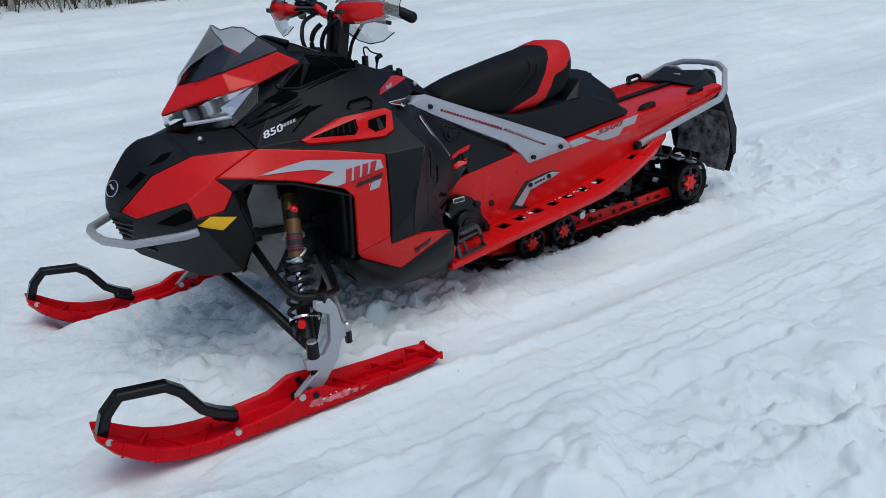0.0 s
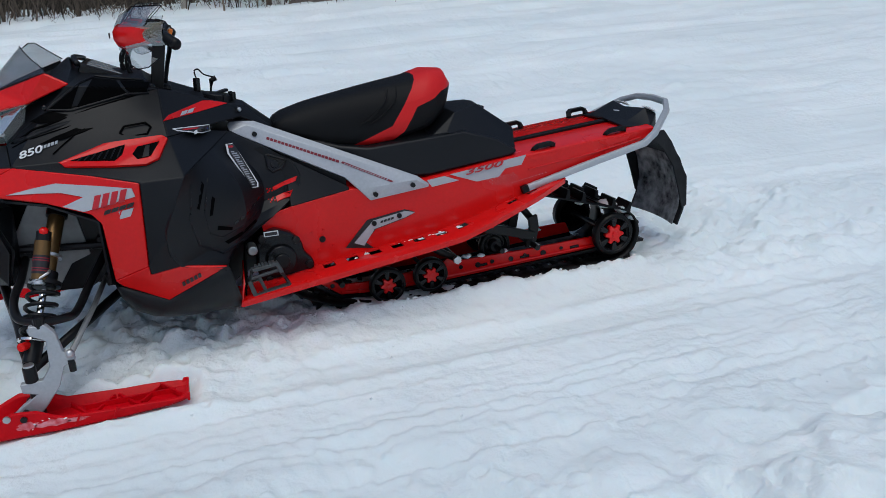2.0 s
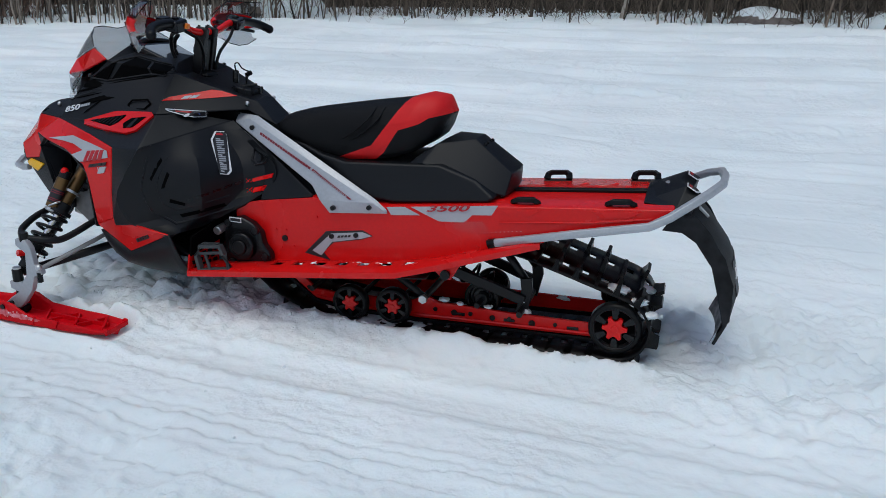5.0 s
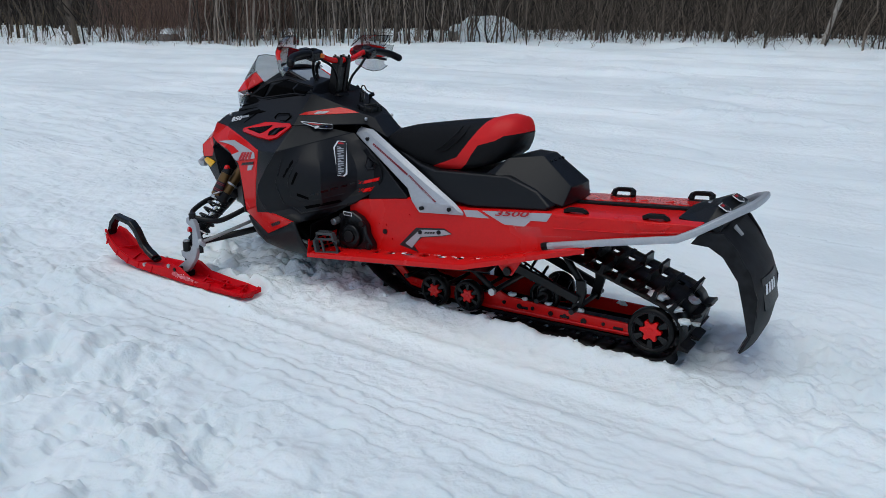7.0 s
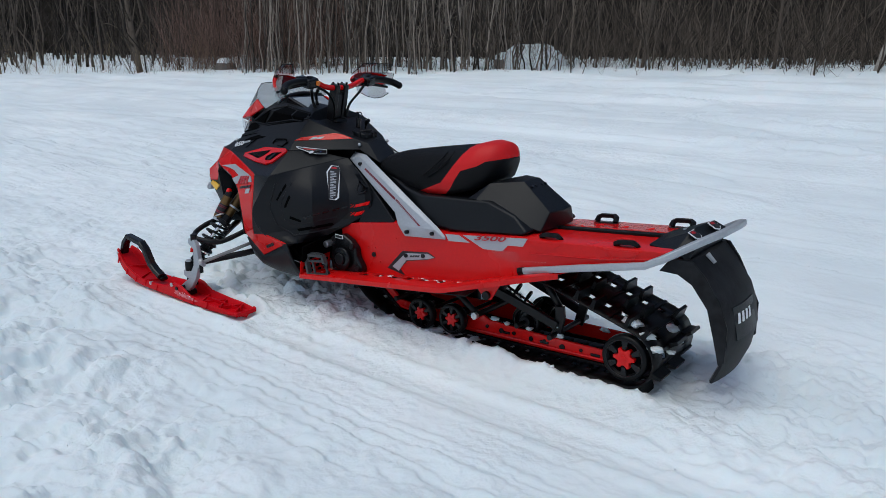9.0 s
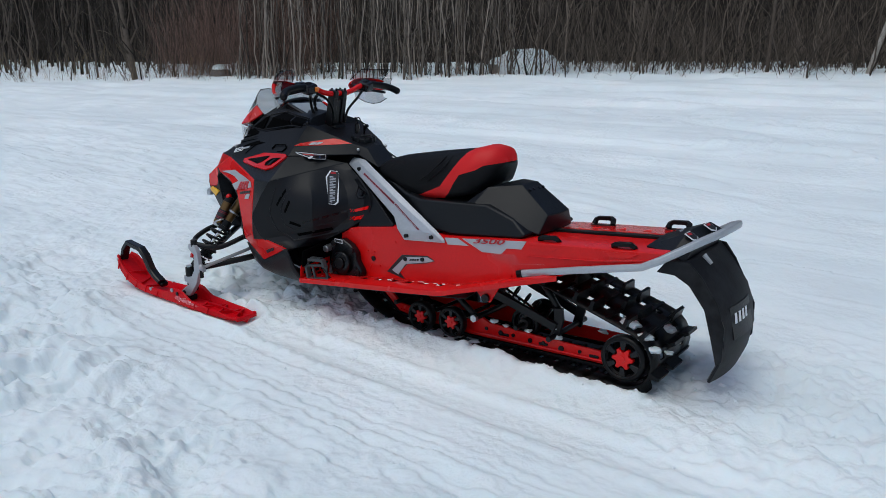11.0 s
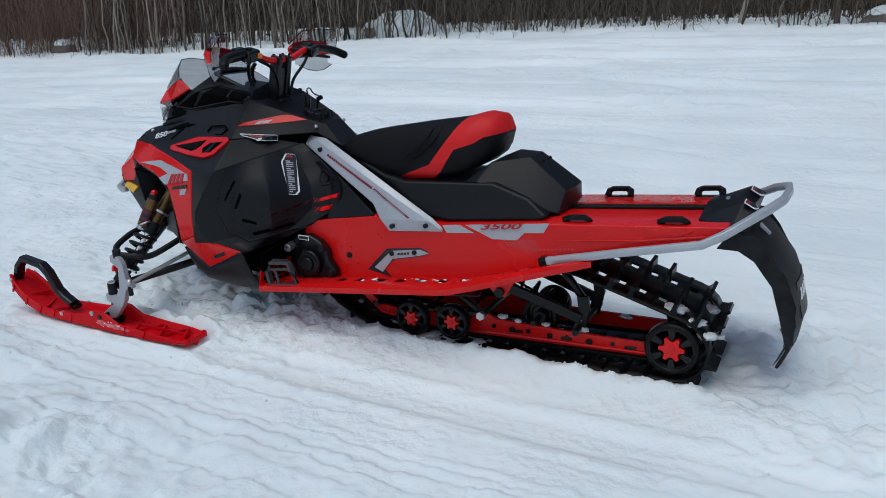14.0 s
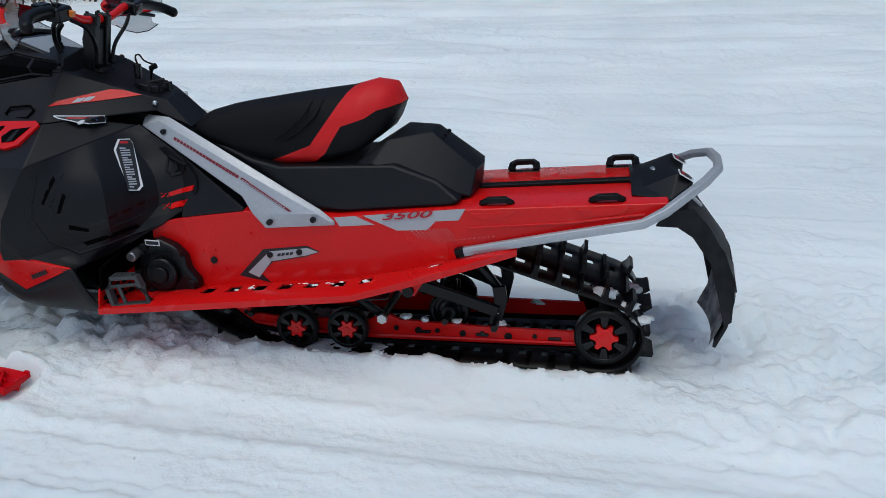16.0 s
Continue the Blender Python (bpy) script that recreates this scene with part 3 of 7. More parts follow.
thicket(420, -15.2, -10.6, 0.0, 1.6, 0.8, 2.3, 0.003, 0.008, 0.5, 12, BARK_RED, "red_brush", "reddish leafless brush at the wood's edge", "bushes")
thicket(700, -36, 30, -0.55, 1.4, 0.25, 1.1, 0.003, 0.008, 0.8, 5, BARK_DARK, "undergrowth", "thin bare twigs poking out of the snow", "undergrowth")
thicket(14, -6.6, -5.0, -0.3, 0.2, 2.0, 4.5, 0.010, 0.026, 0.2, 6, BARK_DARK, "bare_saplings", "bare saplings in front of the snow-capped boulder", "saplings", 0.09)
thicket(560, -18, 12, -0.3, 2.6, 0.5, 1.9, 0.004, 0.011, 0.6, 5, BARK_DARK, "bare_brush", "leafless brown brush between the stems", "bushes", 0.05)
thicket(900, -5.5, 14, -0.3, 3.0, 0.4, 1.6, 0.004, 0.012, 0.7, 6, BARK_MID, "brown_brush", "tangled brown brush under the saplings", "bushes", 0.08)
thicket(420, -30, -13, -0.3, 0.8, 0.12, 0.4, 0.002, 0.004, 0.7, 1, DRYGRASS, "dry_grass", "pale dry grass tufts poking through snow", "grass")


# upright sheet behind the stems; its dark brown stands in for the wood's shade
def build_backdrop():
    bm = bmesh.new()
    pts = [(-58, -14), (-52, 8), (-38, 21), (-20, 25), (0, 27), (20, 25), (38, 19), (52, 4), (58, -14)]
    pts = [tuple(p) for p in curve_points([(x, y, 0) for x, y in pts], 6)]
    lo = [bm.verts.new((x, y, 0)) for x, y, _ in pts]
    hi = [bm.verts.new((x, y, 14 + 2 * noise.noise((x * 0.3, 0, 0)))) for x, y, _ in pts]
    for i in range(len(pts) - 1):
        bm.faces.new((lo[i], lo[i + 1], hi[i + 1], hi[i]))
    ob = part("backdrop", bm, WOOD_SHADE)
    tagged(ob, "dark brown sheet standing in for the wood's shaded depth", "backdrop", kind="structure")


# the shade deep in the wood, put into the sheet's colour
WOOD_SHADE = mat("deep_wood", (0.030, 0.025, 0.021), 0.95, grain=0.5, scale=3, big=0.6, spec=0.1)
build_backdrop()


def build_tree(x, y, h, r, lean, material, label, limbs=6):
    z = ground_height(x, y) - 0.1
    root = empty("tree", None, (x, y, z))
    pts = [Vector((lean * h * t + rng.gauss(0, 0.05) * t, rng.gauss(0, 0.05) * t, h * t)) for t in (0, 0.08, 0.2, 0.4, 0.65, 1)]
    bm = tube(pts, r, 9, 4, r2=r * 0.3)
    part("trunk", bm, material, root, smooth=True)
    for k in range(limbs):
        i = rng.randrange(1, 5)
        p = pts[i].lerp(pts[i + 1] if i < 5 else pts[i], rng.random())
        b = rng.uniform(0, 6.283)
        ln = rng.uniform(0.8, 2.0)
        d = Vector((math.cos(b), math.sin(b), rng.uniform(0.5, 1.5))).normalized()
        q = [p, p + d * ln * 0.4, p + d * ln + Vector((0, 0, 0.3))]
        bm = tube(q, r * 0.4, 6, 3, r2=0.006)
        for _ in range(5):
            s = q[1].lerp(q[2], rng.random())
            e = s + Vector((rng.uniform(-0.4, 0.4), rng.uniform(-0.4, 0.4), rng.uniform(0.0, 0.5)))
            tube([s, (s + e) / 2 + Vector((0, 0, 0.04)), e], 0.008, 4, bm=bm, r2=0.003)
        part("limb", bm, material, root, smooth=True)
    tagged(root, label, "tree", "trees at the field's edge")


build_tree(0.45, 11.5, 6, 0.046, 0.20, BARK_PALE, "pale barked leafless tree leaning at the wood's edge", 4)
build_tree(-16.0, 8.8, 7, 0.085, -0.20, BARK_MID, "grey-brown leafless tree with forked trunk", 9)
build_tree(-16.2, 8.9, 7, 0.055, -0.34, BARK_MID, "grey-brown leafless tree with forked trunk", 7)
for tx in (-22, -17.5, -9.8, -6.6, -5.2, -3.6, -2.3, -1.2, 1.9, 3.0, 5.2, 7.5, 10):
    build_tree(tx, tree_line(tx) + rng.uniform(0.1, 1.2), rng.uniform(6, 8), rng.uniform(0.028, 0.055), rng.uniform(-0.06, 0.08), BARK_MID, "slender brown leafless tree", 7)


def boulder(x, y, sx, sy, sz, cap, label):
    z = ground_height(x, y)
    root = empty("boulder", None, (x, y, z - 0.05))
    bm = bmesh.new()
    bmesh.ops.create_icosphere(bm, subdivisions=4, radius=1)
    cp = bmesh.new()
    bmesh.ops.create_icosphere(cp, subdivisions=4, radius=1)
    for b, k in ((bm, 1.0), (cp, cap)):
        for v in b.verts:
            n = noise.fractal(v.co * 1.3 + Vector((x, y, 0)), 0.8, 2.0, 4)
            v.co = Vector((v.co.x * sx, v.co.y * sy, max(-0.1, v.co.z) * sz)) * (1 + 0.12 * n)
    for v in cp.verts:
        v.co.x *= 1.03
        v.co.y *= 1.03
        v.co.z = v.co.z * 1.0 + 0.05 if v.co.z > sz * (1 - cap) else v.co.z - 0.12
    part("stone", bm, ROCK, root, smooth=True)
    part("snow_cap", cp, SNOW, root, "soft white snow cap", smooth=True)
    tagged(root, label, "boulder", "boulders at the field's edge")


boulder(-5.7, 11.3, 0.66, 0.5, 0.46, 0.95, "large boulder buried under a thick snow cap")
boulder(-6.38, 11.25, 0.30, 0.25, 0.27, 0.30, "dark boulder wedged beside a snow-capped one")
boulder(-6.75, 11.1, 0.28, 0.25, 0.2, 0.9, "small boulder wholly covered by snow")
boulder(-13.3, 9.45, 0.28, 0.25, 0.30, 0.28, "grey boulder with a snow cap")
boulder(2.75, 11.2, 0.55, 0.4, 0.26, 0.35, "brown low boulder half covered by snow")
boulder(4.6, 10.8, 0.5, 0.4, 0.22, 0.9, "low boulder wholly covered by snow")

# ---- the snowmobile ----
SLED = empty("snowmobile")
tagged(SLED, "red and black snowmobile with silver struts parked on packed snow", "snowmobile")


def add(name, bm, material, parent=None, label="", **k):
    return part(name, bm, material, parent or SLED, label, **k)


# corners of the left flank; the right one mirrors it
NOSE0, NOSE1, NOSE2, NOSE3 = (-0.752, 0, 0.530), (-0.735, 0, 0.585), (-0.644, 0, 0.690), (-0.545, 0, 0.722)
A0, A1, A2, A3 = (-0.726, -0.055, 0.526), (-0.640, -0.135, 0.630), (-0.542, -0.209, 0.680), (-0.379, -0.290, 0.686)
FEND = (-0.506, -0.275, 0.620)
FV, FV2, FR1, FR2 = (-0.576, -0.276, 0.516), (-0.590, -0.268, 0.568), (-0.498, -0.290, 0.527), (-0.469, -0.300, 0.578)
CTOP, LTR, CR2, PBOT, CBOT = (-0.169, -0.378, 0.656), (-0.042, -0.426, 0.629), (-0.050, -0.440, 0.462), (-0.056, -0.437, 0.379), (-0.156, -0.405, 0.340)
AR1, AR2, AR3, AR4 = (-0.160, -0.428, 0.525), (-0.184, -0.414, 0.552), (-0.301, -0.360, 0.587), (-0.422, -0.326, 0.611)
C1, C2, C3, C4, R5 = (0.082, -0.449, 0.636), (0.039, -0.472, 0.549), (0.008, -0.485, 0.466), (0.034, -0.448, 0.369), (-0.054, -0.434, 0.353)
INL, INR = (-0.253, -0.298, 0.687), (0.054, -0.304, 0.731)
T0, D0, D2, D3, D4 = (0.135, -0.235, 0.735), (0.243, -0.124, 0.702), (0.445, -0.190, 0.560), (0.400, -0.195, 0.435), (0.255, -0.340, 0.385)
ROTR, RLOW, CORB, BREAR, BEL2 = (0.166, -0.438, 0.344), (-0.139, -0.395, 0.318), (-0.016, -0.410, 0.256), (0.205, -0.392, 0.186), (-0.085, -0.400, 0.215)
K1, HXF, CONS, POD, VTR, VISR = (-0.275, -0.238, 0.822), (-0.215, -0.272, 0.760), (0.045, -0.172, 0.860), (0.010, -0.105, 0.890), (-0.190, -0.125, 0.938), (-0.205, -0.215, 0.893)
REL, RER, CAPB = (0.049, -0.262, 0.770), (0.258, -0.092, 0.785), (0.285, -0.092, 0.740)
LITR, LIT0 = (-0.398, -0.180, 0.735), (-0.500, -0.100, 0.722)


def bend(table, x):
    for (a, u), (b, v) in zip(table, table[1:]):
        if x <= b:
            return u + (v - u) * max(0, (x - a)) / (b - a)
    return table[-1][1]


def build_body():
    mid = curve_points([NOSE0, NOSE1, NOSE2, NOSE3], 6)
    corners = [Vector(A0), Vector(A0).lerp(Vector(A1), 0.42), Vector(A1), Vector(A2)]
    rim = [corners[min(i // 6, 2)].lerp(corners[min(i // 6, 2) + 1], i / 6 - min(i // 6, 2)) for i in range(19)]
    rows = []
    for i, (p, q) in enumerate(zip(mid, rim)):
        half = [p.lerp(q, u) + Vector((-0.4, -0.2, 0.9)).normalized() * 0.020 * (1 - (2 * u - 1) ** 2) * min(1, i / 5) * min(1, (18 - i) / 4) for u in (0, 0.15, 0.3, 0.5, 0.7, 0.85, 1)]
        rows.append([tuple(h) for h in half[::-1]] + [flip(h) for h in half[1:]])
    add("nose_cover", loft(rows, caps=False, closed=False), BLACK, None, "satin black moulded nose", thick=0.008)
    brow = faces([(NOSE3, LIT0, A2), (LIT0, LITR, A3, A2)], mirror=True)
    add("nose_cover", brow, BLACK, None, "satin black cover before the headlight", thick=0.008, bevel=0.008)
    vt2 = (-0.168, -0.125, 0.917)
    pod = faces([(K1, VISR, VTR, vt2, POD, CONS), (VTR, (-0.205, 0, 0.962), (-0.175, 0, 0.928), vt2), (vt2, (-0.175, 0, 0.928), (0.0, 0, 0.91), POD), (VISR, (-0.30, -0.12, 0.87), (-0.32, 0, 0.88), (-0.205, 0, 0.962), VTR),
                 (LITR, (-0.41, -0.15, 0.80), VISR, K1)], mirror=True)
    add("instrument_cowl", pod, BLACK, None, "black cowl round the dash", thick=0.006, bevel=0.008)
    POD2 = (0.035, -0.095, 0.850)
    console = faces([(CONS, POD2, (0.20, -0.045, 0.797), RER, REL), (POD2, (0.025, 0, 0.858), (0.20, 0, 0.810), (0.20, -0.045, 0.797)), (CONS, POD, POD2), (POD, (0.0, 0, 0.91), (0.025, 0, 0.858), POD2),
                     ((0.20, -0.045, 0.797), (0.20, 0, 0.810), (0.305, 0, 0.780), (0.305, -0.058, 0.768), RER),
                     (RER, (0.305, -0.058, 0.768), (0.385, -0.07, 0.690), CAPB), ((0.305, -0.058, 0.768), (0.305, 0, 0.780), (0.40, 0, 0.70), (0.385, -0.07, 0.690)),
                     (REL, RER, CAPB, T0, INR)], mirror=True)
    add("console", console, BLACK, None, "black tank console", thick=0.006, bevel=0.008)
    for s in (1, -1):
        def side(polys, inner=False):
            bm = faces([[(p[0], p[1] * s, p[2]) for p in q] for q in polys])
            c = Vector((0, 0, 0.5))
            for f in bm.faces:
                if f.normal.dot(f.calc_center_median() - c) < 0:
                    f.normal_flip()
            return bm
        add("hood_side", side([(LITR, K1, HXF, INL, A3), (K1, CONS, REL, HXF), (HXF, REL, INR, INL), (A3, INL, CTOP)]), BLACK, None, "matt black hood", thick=0.008, bevel=0.008)
        add("fender", side([(A0, A1, FV2, (-0.70, -0.12, 0.512)), (A1, A2, FEND, FV2), (A2, A3, FEND), (FEND, FR2, FR1, FV, FV2)]), RED, None, "glossy red front fender", thick=0.012, bevel=0.014, seg=3)
        add("upper_panel", side([(FEND, A3, CTOP, AR3, AR4), (CTOP, LTR, AR2, AR3), (LTR, CR2, AR1, AR2), (CR2, PBOT, CBOT, AR1)]), RED, None, "glossy red wheel-arch panel", thick=0.012, bevel=0.006)
        shoulder = side([(A3, INL, INR, C1, LTR, CTOP), (INR, T0, D0, C1), (LTR, C1, C2, C3, CR2), (CR2, C3, C4, R5, PBOT)])
        add("shoulder_panel", shoulder, BLACK, None, "matt black panel shoulder", thick=0.012, bevel=0.006)
        front, rear = (C1, C2, C3, C4, ROTR), (D0, (0.388, -0.166, 0.612), (0.446, -0.188, 0.545), (0.405, -0.208, 0.468), (0.190, -0.280, 0.335))
        a, b = curve_points(front, 3), curve_points(rear, 3)
        rows = []
        for p, q in zip(a, b):
            rows.append([])
            for u in (0, 0.13, 0.26, 0.38, 0.44, 0.48, 0.51, 0.545, 0.58, 0.62, 0.66, 0.69, 0.72, 0.79, 0.89, 1):
                # a steep taper from the crease, then flat along the tunnel
                bow = bend(((0, 0), (0.25, 0.012), (0.45, 0.028), (0.545, 0.028), (0.66, -0.045), (0.72, -0.070), (0.86, -0.055), (1, 0)), u) * min(1, (a[0].z - p.z) / 0.06) * min(1, max(0, (p.z - 0.335) / 0.06))
                k = p.lerp(q, u) + Vector((0.0, -bow, 0))
                rows[-1].append((k.x, k.y * s, k.z))
        skin = loft(rows, caps=False, closed=False)
        for f in skin.faces:
            if f.normal.y * s > 0:
                f.normal_flip()
        add("side_panel", skin, BLACK, None, "large matt black side panel", thick=0.012)
        add("lower_corner", side([(RLOW, R5, C4, ROTR, CORB), (CBOT, PBOT, R5, RLOW)]), RED, None, "glossy red lower corner panel", thick=0.01, bevel=0.004)
        top = (RLOW, (-0.100, -0.400, 0.298), (-0.060, -0.405, 0.278), CORB, (0.050, -0.420, 0.288), (0.110, -0.430, 0.317), ROTR, (0.173, -0.434, 0.332))
        keel = ((-0.166, -0.320, 0.312), (-0.156, -0.325, 0.262), (-0.124, -0.330, 0.213), (-0.070, -0.332, 0.184), (0.0, -0.334, 0.168), (0.080, -0.335, 0.166), (0.160, -0.335, 0.168), (0.205, -0.340, 0.172))
        rows = []
        for a, b in zip(top, keel):
            a, b = Vector(a), Vector(b)
            m = Vector((a.x + (b.x - a.x) * 0.8, -0.412, b.z + (a.z - b.z) * 0.22))
            curve = [a * (1 - u) ** 2 + m * (2 * u * (1 - u)) + b * u * u for u in (0, 0.17, 0.34, 0.5, 0.66, 0.82, 1)] + [Vector((b.x + 0.02, -0.20, b.z - 0.012))]
            rows.append([(q.x, q.y * s, q.z) for q in curve])
        hull = loft(rows, caps=False, closed=False)
        for f in hull.faces:
            if f.normal.y * s > 0 or f.normal.z > 0.6:
                f.normal_flip()
        add("belly_side", hull, BLACK, None, "black rounded belly pan side", thick=0.008, smooth=True)
        add("flank_cover", side([((0.285, -0.108, 0.672), (0.605, -0.2215, 0.485), (0.600, -0.2225, 0.4775), (0.40, -0.2225, 0.4455), (0.40, -0.18, 0.53))]), BLACK, None, "black triangular flank cover", thick=0.012, bevel=0.006)
        add("under_strut_cover", side([((0.235, -0.070, 0.690), (0.60, -0.178, 0.525), (0.60, -0.195, 0.470), (0.30, -0.085, 0.600))]), BLACK, None, "black cover under the strut", thick=0.008)
        add("front_lower_cowl", side([((-0.70, -0.12, 0.512), FV2, FV, FR1, FR2, (-0.43, -0.30, 0.44), (-0.462, -0.255, 0.325), (-0.55, -0.14, 0.30), (-0.70, -0.08, 0.395)),
                                      (NOSE0, A0, (-0.70, -0.12, 0.512), (-0.70, -0.08, 0.395), (-0.715, 0, 0.405)), ((-0.715, 0, 0.405), (-0.70, -0.08, 0.395), (-0.55, -0.14, 0.30), (-0.56, 0, 0.30)),
                                      ((-0.43, -0.30, 0.44), FR2, FEND, AR4, (-0.42, -0.22, 0.56), (-0.44, -0.2, 0.32), (-0.462, -0.255, 0.325))]), BLACK, None, "black lower front cowl", thick=0.01, bevel=0.008)
    core = prism([(-0.62, 0.36), (-0.66, 0.54), (-0.52, 0.66), (-0.3, 0.76), (-0.12, 0.86), (0.0, 0.86), (0.25, 0.72), (0.42, 0.62), (0.42, 0.3), (0.2, 0.17), (-0.1, 0.2), (-0.42, 0.29)], -0.085, 0.085)
    add("engine_bay", core, STEEL, None, "dark engine bay")
    core = prism([(-0.15, 0.24), (-0.15, 0.60), (0.06, 0.60), (0.03, 0.45), (0.06, 0.30), (0.18, 0.22)], -0.32, 0.32)
    add("bulkhead", core, BLACK, None, bevel=0.02)


build_body()


def build_tunnel():
    side0 = [(0.30, 0.19), (0.30, 0.42), (0.40, 0.444), (0.60, 0.476), (0.88, 0.472), (1.27, 0.519), (1.80, 0.567), (1.80, 0.545), (1.70, 0.505), (1.46, 0.44), (1.41, 0.415), (1.25, 0.372), (1.09, 0.322), (0.92, 0.282), (0.6, 0.242)]
    for s in (1, -1):
        add("tunnel_side", prism(side0, -0.222 * s, -0.214 * s), RED, None, "glossy red tunnel side", bevel=0.002)
    rows = [[(x, -0.2225, z), (x, -0.208, z + 0.006), (x, 0.208, z + 0.006), (x, 0.2225, z)] for x, z in ((0.60, 0.476), (0.88, 0.472), (1.27, 0.519), (1.80, 0.567))]
    top = loft(rows, caps=False, closed=False)
    add("tunnel_top", top, RED, None, "glossy red tunnel top", thick=0.008, bevel=0.006)


build_tunnel()


def build_footboard(s):
    # outer and inner edge, from toe to heel
    xs = [0.195 + i * 0.0405 for i in range(31)]

    def lane(table, x):
        for (a, u), (b, v) in zip(table, table[1:]):
            if x <= b:
                return u + (v - u) * (x - a) / (b - a)
        return table[-1][1]

    bm = bmesh.new()
    rows = []
    for x in xs:
        zb = lane(((0.195, 0.184), (0.96, 0.277), (1.10, 0.320), (1.27, 0.370), (1.41, 0.402)), x)
        yo = lane(((0.195, -0.388), (0.90, -0.366), (1.10, -0.352), (1.27, -0.315), (1.41, -0.246)), x)
        zi = lane(((0.195, 0.196), (0.416, 0.222), (0.609, 0.249), (0.921, 0.288), (1.086, 0.329), (1.242, 0.376), (1.41, 0.424)), x)
        yi = -0.2215
        m = (yo + 0.022, zb + 0.026)
        rows.append([bm.verts.new((x, s * y, z)) for y, z in ((yo, zb), (yo - 0.002, zb + 0.020), m, (m[0] + (yi - m[0]) * 0.36, m[1] + (zi - m[1]) * 0.18), (m[0] + (yi - m[0]) * 0.78, m[1] + (zi - m[1]) * 0.48), (yi, zi))])
    for i in range(len(rows) - 1):
        for j in range(5):
            if j == 3 and 7 <= i <= 20 and i % 2 == 1:
                continue
            if j == 3 and 24 <= i <= 27 and i % 2 == 0:
                continue
            bm.faces.new((rows[i][j], rows[i + 1][j], rows[i + 1][j + 1], rows[i][j + 1]))
    bmesh.ops.recalc_face_normals(bm, faces=bm.faces)
    # added plate below the drain holes; its black stands for the shadow under the board
    pan = faces([((0.44, -0.228 * s, 0.205), (1.06, -0.228 * s, 0.290), (1.06, -0.320 * s, 0.275), (0.44, -0.330 * s, 0.195))])
    add("hole_shade_plate", pan, BLACK, None, "added black plate that darkens the running board's holes", thick=0.004)
    return add("footboard", bm, RED, None, "red running board with drain holes", thick=0.006, bevel=0.003)


for sgn in (1, -1):
    build_footboard(sgn)


# ---- seat and tank box ----
def inside(poly, x, z):
    c = False
    for i in range(len(poly)):
        (a, b), (p, q) = poly[i], poly[i - 1]
        if (b > z) != (q > z) and x < (p - a) * (z - b) / (q - b) + a:
            c = not c
    return c


